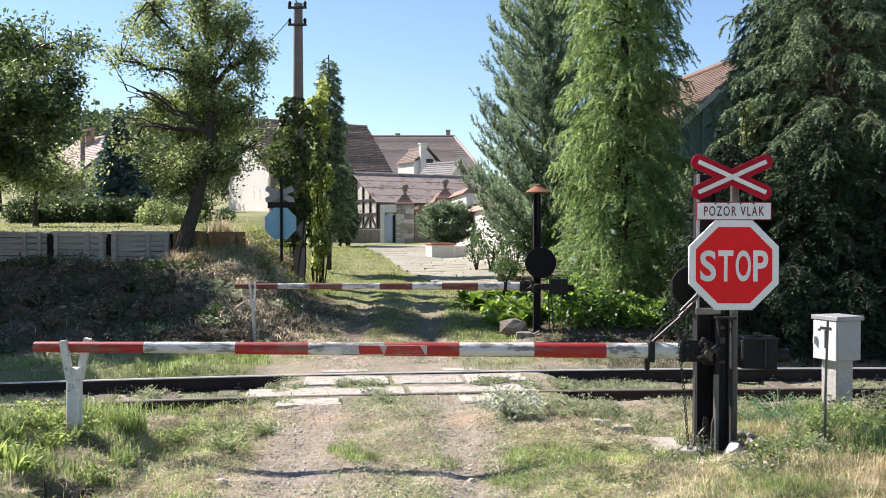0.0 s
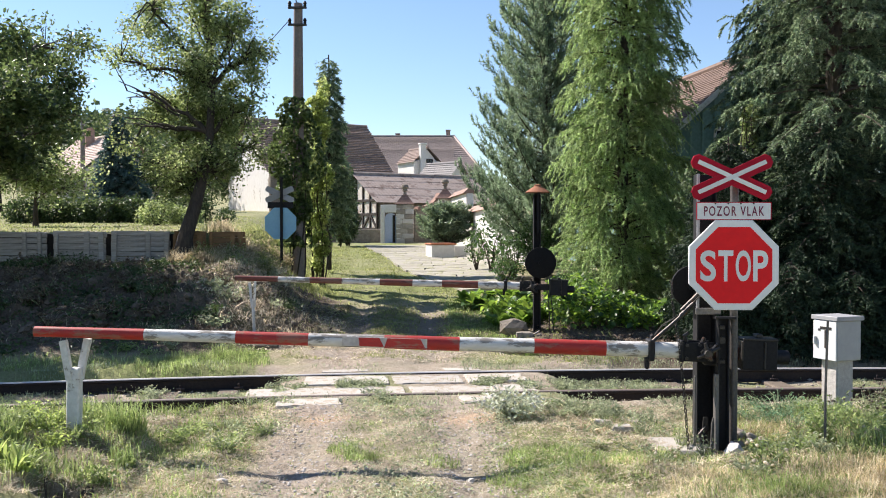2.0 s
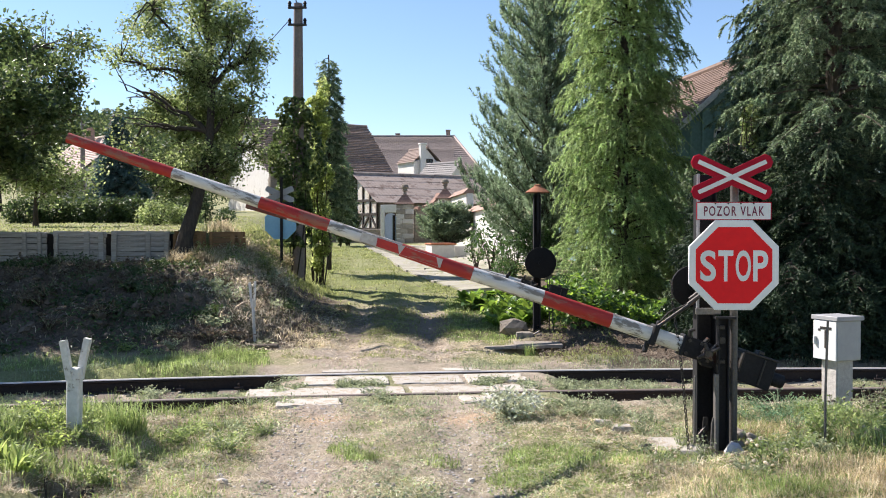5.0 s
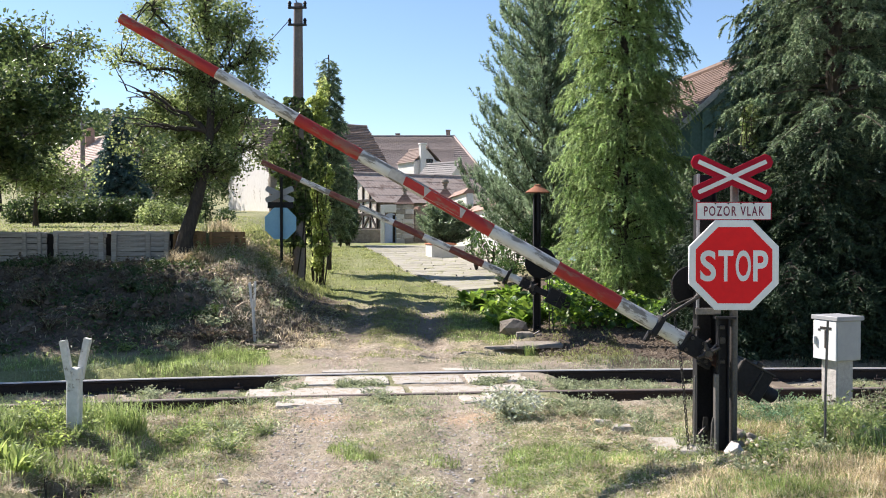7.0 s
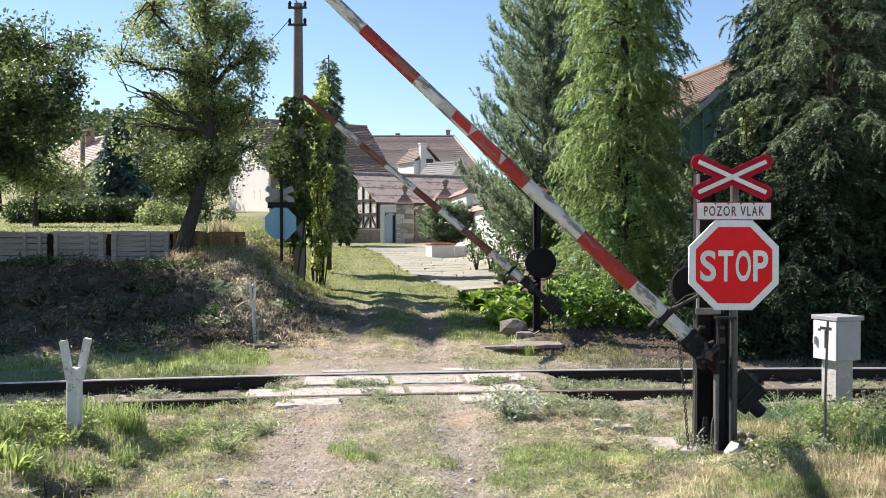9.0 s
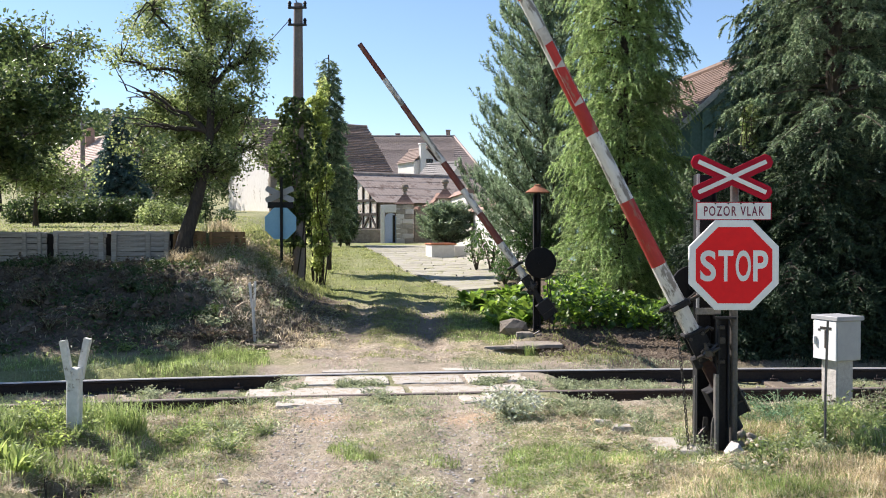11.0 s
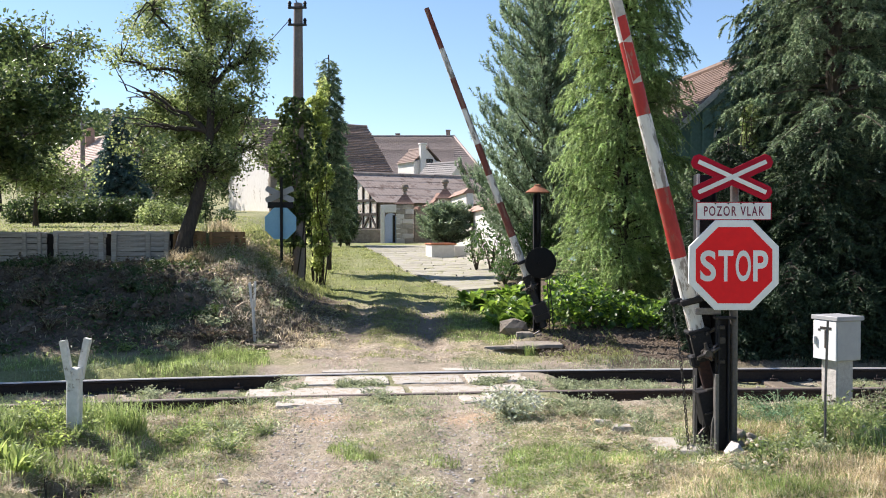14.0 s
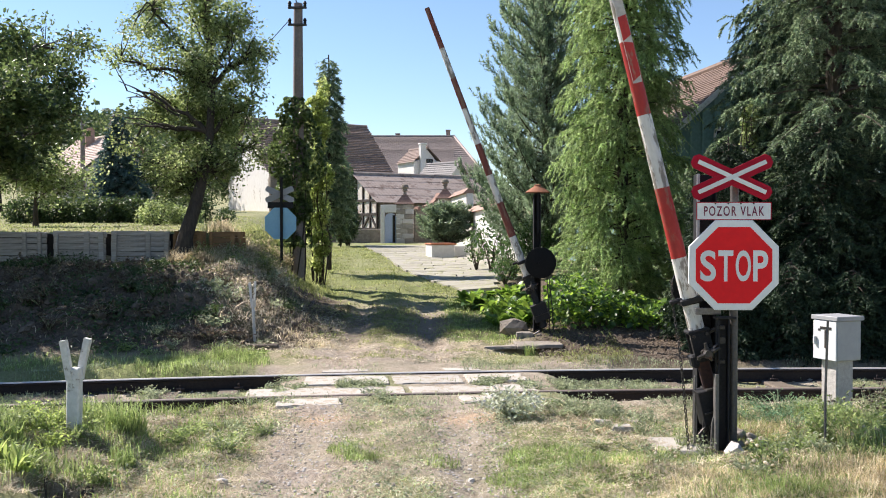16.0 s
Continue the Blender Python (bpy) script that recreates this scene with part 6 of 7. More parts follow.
def far_woods():
    rng = np.random.default_rng(99)
    n = 900
    x, y = rng.uniform(-260, 60, n), rng.uniform(170, 330, n)
    keep = (x < -14) | (y > 250)
    x, y = x[keep], y[keep]
    c, per = np.stack([x, y, land(x, y) + 2.5], 1), 90
    p = np.repeat(c, per, 0) + rng.normal(size=(len(c) * per, 3)) * np.array([2.2, 2.2, 2.0])
    thing("far_woods", "hazy green woods on the far hill", "woods", kind="stuff", mesh=leaves("far_woods", p, 1.5, rng, WOODS, aspect=0.8))


far_woods()


# ---- grass, weeds and stones ----
def blades(name, label, x, y, h, w, rng, mat, lean=0.45, flat=False):
    """Single blades of grass at the places x, y: each bent over in its own direction."""
    n = len(x)
    z = land(x, y) - 0.01
    a = rng.uniform(0, 6.283, n)
    d = np.stack([np.cos(a), np.sin(a), np.zeros(n)], 1)
    s = np.stack([-np.sin(a), np.cos(a), np.zeros(n)], 1)
    s = s * np.cos(0.7) + d * np.sin(0.7) * rng.choice([-1, 1], n)[:, None]
    p = np.stack([x, y, z], 1)
    L = (h * rng.uniform(0.5, 1.25, n))[:, None]
    k = (lean * rng.uniform(0.1, 1.7, n))[:, None]
    upv = np.array([0, 0, 1.0])
    W = (w * rng.uniform(0.7, 1.3, n))[:, None] * 0.5
    if flat:
        q = p + upv * rng.uniform(0.008, 0.035, (n, 1))
        m, t = q + d * L * 0.5 + upv * rng.uniform(-0.005, 0.02, (n, 1)), q + d * L + upv * rng.uniform(-0.01, 0.02, (n, 1))
    else:
        q = p
        m, t = p + upv * L * 0.6 + d * L * k * 0.3, p + upv * L * (1 - 0.35 * k) + d * L * k
    v = np.stack([q - s * W, q + s * W, m + s * W * 0.8, m - s * W * 0.8, t + s * W * 0.15, t - s * W * 0.15], 1).reshape(-1, 3)
    i = np.arange(n)[:, None] * 6
    f = np.concatenate([i + [0, 1, 2, 3], i + [3, 2, 4, 5]], 1).reshape(-1, 4)
    return thing(name, label, "grass", kind="stuff", mesh=raw(name, v, f, mat))


def scatter(rng, n, x0, x1, y0, y1, weight):
    """About n places in a stretch of ground, thinned by a weight between 0 and 1."""
    x, y = rng.uniform(x0, x1, n), rng.uniform(y0, y1, n)
    k = rng.uniform(0, 1, n) < weight(x, y)
    return x[k], y[k]


def clumped(x, y, scale, lo, hi, seed):
    return sm((vnoise(x * scale, y * scale, seed) - lo) / (hi - lo))


def rel(x, y):
    return np.abs(x - lane_x(y))


def hollows(x, y):
    """Nothing grows in the two hollows of the verge."""
    a = ((x + 2.45) / 0.24) ** 2 + ((y - 5.93) / 0.2) ** 2
    b = ((x + 2.5) / 0.26) ** 2 + ((y - 6.96) / 0.18) ** 2
    return sm((np.minimum(a, b) - 0.6) / 0.6)


def verge(x, y):
    return sm((rel(x, y) - 0.95) / 0.35) * hollows(x, y)


def off_track(x, y):
    return 1 - 0.92 * sm((0.95 - np.abs(y - track_y(x))) / 0.15) * (np.abs(x + 0.3) < 1.6)


def turf():
    rng = np.random.default_rng(17)
    # verge at the right, tall and half dry
    x, y = scatter(rng, 96000, 0.55, 4.6, 5.2, 9.0, lambda x, y: sm((x - 0.6) / 0.6) * sm((9.0 - y) / 0.8) * (0.25 + 0.75 * clumped(x, y, 2.3, 0.3, 0.7, 31)) * (1 - 0.85 * sm((y - 6.9) / 0.5) * sm((2.7 - x) / 0.5)))
    k = rng.uniform(0, 1, len(x)) < 0.34 + 0.5 * vnoise(x * 1.3, y * 1.3, 33)
    blades("grass", "tall dry straw grass on the verge", x[k], y[k], 0.09 * (0.4 + 1.1 * vnoise(x[k] * 1.9, y[k] * 1.9, 35)) * np.interp(x[k], [1, 3], [0.7, 1.4]), 0.0048, rng, GRASS_DRY, 1.0)
    blades("grass", "tall green grass on the verge", x[~k], y[~k], 0.09 * (0.4 + 1.1 * vnoise(x[~k] * 1.9, y[~k] * 1.9, 36)) * np.interp(x[~k], [1, 3], [0.7, 1.6]), 0.006, rng, GRASS_GREEN, 0.9)
    # verge at the left: thinner, with tufts
    x, y = scatter(rng, 46000, -5.2, -1.2, 5.7, 9.3, lambda x, y: verge(x, y) * (0.06 + clumped(x, y, 1.9, 0.45, 0.8, 41) * 0.45))
    blades("grass", "green grass and weeds on the verge", x, y, 0.1 * (0.5 + 1.1 * vnoise(x * 1.9, y * 1.9, 36)), 0.0075, rng, GRASS_GREEN, 0.7)
    x, y = scatter(rng, 64000, -5.2, -0.9, 5.7, 9.3, lambda x, y: verge(x, y) * 0.85)
    blades("straw", "flattened dry straw on the ground", x, y, np.full(len(x), 0.1), 0.0055, rng, STRAW, flat=True)
    x, y = scatter(rng, 16000, -5.2, -1.1, 5.7, 9.3, lambda x, y: verge(x, y) * (0.2 + 0.8 * clumped(x, y, 2.6, 0.4, 0.7, 43)))
    blades("dry_stubble", "short dry grass on the verge", x, y, np.full(len(x), 0.07), 0.006, rng, GRASS_DRY, 1.3)
    x, y = scatter(rng, 16000, -1.6, 1.6, 5.8, 9.0, lambda x, y: 0.25 + 0.6 * (1 - np.exp(-((rel(x, y) - 0.62) / 0.25) ** 2)))
    blades("straw", "flattened dry straw on the lane", x, y, np.full(len(x), 0.06), 0.0045, rng, STRAW, flat=True)
    x, y = scatter(rng, 32000, 0.6, 4.8, 5.0, 9.4, lambda x, y: np.full(len(x), 0.8))
    blades("straw", "flattened dry straw in the verge", x, y, np.full(len(x), 0.1), 0.0055, rng, STRAW, flat=True)
    # bright tufts
    tx, ty, th, tn = [], [], [], []
    for cx, cy, r, hh, cnt in ((-2.52, 7.5, 0.17, 0.3, 400), (-2.27, 6.7, 0.09, 0.18, 170), (-3.35, 6.75, 0.32, 0.3, 1200), (-3.0, 6.25, 0.3, 0.16, 700), (-2.0, 8.2, 0.25, 0.1, 400), (-2.95, 7.9, 0.2, 0.2, 400), (-0.62, 7.1, 0.13, 0.07, 260), (-0.78, 7.35, 0.13, 0.07, 220), (0.0, 7.05, 0.14, 0.05, 200), (0.8, 7.1, 0.35, 0.07, 1500), (0.6, 6.6, 0.3, 0.06, 900), (1.2, 6.6, 0.35, 0.1, 1000), (3.4, 8.3, 0.3, 0.25, 800), (3.15, 6.6, 0.4, 0.3, 900), (1.2, 13.1, 0.07, 0.2, 90), (-2.85, 12.75, 0.33, 0.17, 620), (-3.35, 12.45, 0.3, 0.13, 380), (-2.5, 12.55, 0.2, 0.1, 160)):
        a, q = rng.uniform(0, 6.283, cnt), r * np.sqrt(rng.uniform(0, 1, cnt))
        tx.append(cx + np.cos(a) * q), ty.append(cy + np.sin(a) * q), th.append(np.full(cnt, hh))
    blades("grass_tufts", "bright green grass tufts", np.concatenate(tx), np.concatenate(ty), np.concatenate(th), 0.0062, rng, GRASS_GREEN, 0.55)
    # sparse growth in the lane, and along the rails
    x, y = scatter(rng, 30000, -2.2, 1.4, 5.8, 9.6, lambda x, y: sm((0.5 - rel(x, y)) / 0.2) * clumped(x, y, 2.9, 0.34, 0.7, 51) + 0.05 + 0.5 * sm((rel(x, y) - 0.9) / 0.2) * clumped(x, y, 2.3, 0.4, 0.7, 53))
    blades("grass", "short grass in the middle of the lane", x, y, np.full(len(x), 0.04), 0.006, rng, GRASS_GREEN, 0.9)
    x, y = scatter(rng, 60000, -7.0, 7.0, 8.8, 12.6, lambda x, y: off_track(x, y) * clumped(x, y, 2.1, 0.4, 0.72, 61) * (1 - 0.8 * (rel(x, y) < 0.9) * (np.abs(y - track_y(x)) > 0.9)) * (1 - 0.85 * (np.abs(y - track_y(x) + 1.0) < 0.22) * (np.abs(x + 0.3) > 1.9)))
    blades("grass", "grey green grass between the rails", x, y, 0.065 * (0.5 + vnoise(x * 2, y * 2, 62)), 0.0075, rng, WEED_GREY, 0.9)
    x, y = scatter(rng, 26000, -7.5, -1.9, 10.9, 13.4, lambda x, y: sm((y - track_y(x) - 0.85) / 0.15) * sm((12.9 - y) / 0.6) * (0.14 + 0.6 * clumped(x, y, 1.7, 0.45, 0.8, 64)) * sm((-2.1 - x) / 0.5) * (0.35 + 0.65 * sm((x + 4.8) / 1.2)))
    blades("grass", "lush green grass at the foot of the bank", x, y, 0.1 * (0.4 + vnoise(x * 2.2, y * 2.2, 65)), 0.008, rng, GRASS_GREEN, 0.9)
    x, y = scatter(rng, 9000, 0.3, 2.6, 12.3, 14.9, lambda x, y: sm((x - 0.4) / 0.5) * (0.1 + 0.7 * clumped(x, y, 2.3, 0.4, 0.7, 66)))
    blades("grass", "thin grass beside the far barrier", x, y, np.full(len(x), 0.07), 0.008, rng, LANE_GRASS, 1.0)
    # the bank: dry stalks and creepers
    x, y = scatter(rng, 10000, -9.0, -2.0, 13.2, 19.0, lambda x, y: sm((np.interp(y, [13, 15, 20], [-2.5, -2.0, -2.3]) - x) / 0.3) * (0.15 + 0.6 * clumped(x, y, 1.9, 0.4, 0.75, 71)) * (0.25 + 0.75 * sm((x + 5.2) / 1.4)))
    blades("dry_stalks", "dry tangled stalks on the bank", x, y, np.full(len(x), 0.13), 0.009, rng, GRASS_DRY, 1.2)
    # pale stalks along the same camera bearing, painting the bank's sunlit strip
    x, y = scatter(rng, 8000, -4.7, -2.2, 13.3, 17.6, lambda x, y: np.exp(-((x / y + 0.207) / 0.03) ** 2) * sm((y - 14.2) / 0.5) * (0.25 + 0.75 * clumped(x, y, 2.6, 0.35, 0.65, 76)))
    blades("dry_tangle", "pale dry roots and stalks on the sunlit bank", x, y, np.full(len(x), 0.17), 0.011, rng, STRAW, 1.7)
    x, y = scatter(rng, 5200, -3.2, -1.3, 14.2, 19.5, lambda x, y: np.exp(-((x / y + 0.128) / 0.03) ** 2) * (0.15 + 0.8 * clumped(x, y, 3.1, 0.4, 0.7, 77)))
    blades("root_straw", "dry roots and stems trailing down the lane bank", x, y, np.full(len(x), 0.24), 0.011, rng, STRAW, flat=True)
    x, y = scatter(rng, 2600, -3.4, -1.5, 13.2, 18.5, lambda x, y: np.exp(-((x / y + 0.14) / 0.035) ** 2) * clumped(x, y, 2.1, 0.45, 0.7, 78))
    blades("dry_stalks", "dry grass at the foot of the bank", x, y, np.full(len(x), 0.12), 0.009, rng, GRASS_DRY, 1.2)
    x, y = scatter(rng, 5500, -4.9, -2.6, 17.9, 20.6, lambda x, y: 0.9 * clumped(x, y, 1.3, 0.25, 0.6, 72) * sm((-3.5 - x) / 0.5))
    blades("tall_dry_grass", "tall yellow grass on top of the bank", x, y, np.full(len(x), 0.3), 0.012, rng, GRASS_DRY, 0.6)
    x, y = scatter(rng, 5000, -5.2, -2.6, 17.6, 21.5, lambda x, y: 0.8 * clumped(x, y, 1.5, 0.3, 0.6, 74) * sm((-3.4 - x) / 0.5))
    blades("rank_grass", "rank yellow green grass on top of the bank", x, y, np.full(len(x), 0.2), 0.012, rng, LANE_GRASS, 0.8)
    x, y = scatter(rng, 3400, -5.2, -3.35, 17.9, 19.1, lambda x, y: 0.15 + 0.8 * clumped(x, y, 2.2, 0.35, 0.65, 79))
    blades("tall_dry_grass", "tall yellow weeds along the board wall", x, y, np.full(len(x), 0.36), 0.012, rng, GRASS_DRY, 0.5)
    x, y = scatter(rng, 12000, -4.5, -2.6, 18.6, 20.6, lambda x, y: 0.9 * clumped(x, y, 1.6, 0.35, 0.7, 84) * sm((-3.2 - x) / 0.4) * sm((20.2 - y) / 0.6))
    blades("tall_dry_grass", "tall straw coloured grass round the sign post", x, y, 0.16 + 0.24 * vnoise(x * 1.7, y * 1.7, 85), 0.012, rng, GRASS_DRY, 0.6)
    # the lane just beyond the rails
    x, y = scatter(rng, 9000, -2.4, 0.9, 12.3, 15.2, lambda x, y: 0.25 + 0.6 * clumped(x, y, 2.7, 0.4, 0.7, 88))
    blades("straw", "dry straw trodden into the far lane", x, y, np.full(len(x), 0.09), 0.008, rng, STRAW, flat=True)
    x, y = scatter(rng, 16000, -2.2, 0.6, 12.6, 18.5, lambda x, y: (1 - 0.85 * np.exp(-((rel(x, y) - 0.62) / 0.25) ** 2)) * clumped(x, y, 1.9, 0.42, 0.72, 89))
    blades("grass", "thin short grass between the ruts", x, y, np.full(len(x), 0.05), 0.009, rng, LANE_GRASS, 1.0)
    # lane and garden further off
    x, y = scatter(rng, 90000, -7.5, 3.0, 14.2, 44.0, lambda x, y: sm((y - 14.4) / 1.5) * sm((3.6 - rel(x, y)) / 0.8) * (1 - 0.7 * np.exp(-((rel(x, y) - 0.62) / 0.22) ** 2)) * (0.3 + 0.7 * clumped(x, y, 1.1, 0.3, 0.7, 81)) * ((x < yard_edge(y) + 0.55 * vnoise(x * 2, y * 2, 82)) | (y < 22.2 + 0.5 * vnoise(x * 3, y, 83))))
    blades("grass", "grass growing over the far lane", x, y, 0.04 + 0.001 * y, 0.018, rng, LANE_GRASS, 0.9)
    x, y = scatter(rng, 12000, -0.2, 1.2, 14.5, 20.5, lambda x, y: sm((rel(x, y) - 0.85) / 0.3) * (0.3 + 0.7 * clumped(x, y, 1.8, 0.3, 0.65, 86)))
    blades("grass", "green grass on the edge of the lane", x, y, 0.05 + 0.07 * vnoise(x * 2, y * 2, 87), 0.011, rng, GRASS_GREEN, 0.9)
    x, y = scatter(rng, 26000, -22.0, -5.0, 19.8, 46.0, lambda x, y: 0.75 * sm((-4.2 - x) / 1))
    blades("garden_grass", "dry mown garden grass", x, y, np.full(len(x), 0.06), 0.03, rng, LANE_GRASS, 0.9)
    x, y = scatter(rng, 9000, -4.8, -2.2, 19.6, 30.0, lambda x, y: sm((np.interp(y, [19, 25, 30], [-2.3, -2.9, -3.6]) - x) / 0.4))
    blades("grass", "rank green grass along the lane edge", x, y, np.full(len(x), 0.15), 0.014, rng, LANE_GRASS, 0.8)


turf()


def weeds():
    """Low broad leaves everywhere, and single plants that stand out."""
    rng = np.random.default_rng(23)
    for name, label, n, box, mat, size, wt in (
            ("low_weeds", "low grey green weeds in the gravel", 52000, (-5.0, 4.5, 5.8, 9.6), WEED_GREY, 0.026, lambda x, y: clumped(x, y, 2.7, 0.45, 0.75, 91) * hollows(x, y) * (1 - 0.8 * np.exp(-((rel(x, y) - 0.62) / 0.25) ** 2))),
            ("clover", "low green clover on the verge", 44000, (-5.0, 4.8, 5.8, 9.2), GRASS_GREEN, 0.022, lambda x, y: clumped(x, y, 1.9, 0.42, 0.72, 92) * verge(x, y)),
            ("clover", "bright green clover carpet at the lane edge", 26000, (0.3, 2.1, 5.9, 8.0), GRASS_GREEN, 0.022, lambda x, y: np.exp(-(((x - 1.05) / 0.55) ** 2 + ((y - 6.75) / 0.8) ** 2)) * (0.3 + 0.7 * clumped(x, y, 3.0, 0.3, 0.6, 95))),
            # dark leaves thickened on the bank's left to paint its shade
            ("bank_creeper", "dark creeping plants, thickened to paint the bank's shade", 26000, (-9.0, -2.1, 12.6, 19.0), LEAF_DARK, 0.06, lambda x, y: (0.15 + clumped(x, y, 1.3, 0.4, 0.65, 93)) * sm((-3.4 - x) / 1.0)),
            # pale leaves laid by camera bearing to paint the sunlit strip
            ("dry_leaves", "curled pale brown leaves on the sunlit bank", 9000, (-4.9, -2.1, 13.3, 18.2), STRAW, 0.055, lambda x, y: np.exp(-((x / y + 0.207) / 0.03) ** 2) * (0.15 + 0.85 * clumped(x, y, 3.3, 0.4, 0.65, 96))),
            ("dry_leaves", "brown leaves and twigs on the bank", 9000, (-8.5, -1.8, 13.2, 19.0), LITTER, 0.05, lambda x, y: 0.2 + 0.8 * clumped(x, y, 2.2, 0.4, 0.7, 97)),
            ("dead_leaves", "dry brown leaves under the trees", 12000, (1.3, 6.5, 12.6, 15.6), LITTER, 0.04, lambda x, y: 0.25 + 0.5 * clumped(x, y, 1.9, 0.4, 0.7, 94))):
        x, y = scatter(rng, n, *box, wt)
        z = land(x, y) + np.abs(rng.normal(size=len(x))) * size * 0.9
        thing(name, label, "weeds", kind="stuff", mesh=leaves(name, np.stack([x, y, z], 1), size, rng, mat, up=0.9, aspect=0.6))


weeds()


def plant(name, label, x, y, h, r, n, leaf, mat, seed, flowers=None):
    """A weed: stalks from one root, with leaves along them."""
    rng, pr = np.random.default_rng(seed), random.Random(seed)
    g = thing(name, label, "weed", at=pose(x, y, ground_at(x, y)))
    st, c, heads = Mesh(), [], Mesh()
    for k in range(n):
        a, q = pr.uniform(0, 6.283), r * pr.uniform(0.15, 1) ** 0.7
        e = Vector((math.cos(a) * q, math.sin(a) * q, h * pr.uniform(0.55, 1.0) * (1 - 0.35 * q / r)))
        pts = limb(st, (0, 0, -0.02), e, 0.004, 0.002, pr, -0.08, 4, 4)
        for p in pts[1:]:
            for _ in range(4):
                c.append((p.x + pr.gauss(0, leaf * 0.7), p.y + pr.gauss(0, leaf * 0.7), max(0.005, p.z + pr.gauss(0, leaf * 0.5))))
        if flowers:
            heads.rock(e, 0.013, 0.013, 0.011, pr)
    part("stalk", st, WEED_GREY, g)
    part("foliage", leaves("foliage", np.array(c), leaf, rng, mat, up=0.5, aspect=0.45), None, g)
    if flowers:
        part("flower_head", heads, flowers, g, "dry pale seed heads", smooth=0)["kind"] = "stuff"
    return g


def broad_plant(name, label, x, y, n, length, width, mat, seed, tilt=0.5, z=None):
    """A rosette of large arching leaves, each with a midrib fold and a wavy rim."""
    pr = random.Random(seed)
    m = Mesh()
    for k in range(n):
        a = k * 2.4 + pr.uniform(-0.4, 0.4)
        L, W = length * pr.uniform(0.65, 1.15), width * pr.uniform(0.75, 1.2)
        t0 = tilt * pr.uniform(0.4, 1.5)
        verts = []
        px, pz, ang = 0.02, 0.0, math.pi / 2 - t0 * 0.4
        for i in range(7):
            f = i / 6
            wd = W * max(0.06, math.sin(math.pi * min(1, max(0.0, (f - 0.18) / 0.85))) ** 0.7 if f > 0.18 else 0.07)
            fold = 0.22 * wd
            wav = 0.06 * W * math.sin(f * 9 + k)
            for s in (-0.5, 0, 0.5):
                x2, y2, z2 = px, s * wd, pz + (fold * abs(s) * 2 if s else 0) + (wav * s * 2)
                verts.append((x2 * math.cos(a) - y2 * math.sin(a), x2 * math.sin(a) + y2 * math.cos(a), z2))
            px += math.cos(ang) * L / 6
            pz += math.sin(ang) * L / 6
            ang -= t0 * 0.42
        faces = []
        for i in range(6):
            for j in range(2):
                o = i * 3 + j
                faces.append((o, o + 1, o + 4, o + 3))
        m.add(verts, faces)
    g = thing(name, label, "plant", at=pose(x, y, ground_at(x, y) if z is None else z))
    part("foliage", m, mat, g, smooth=80)
    return g


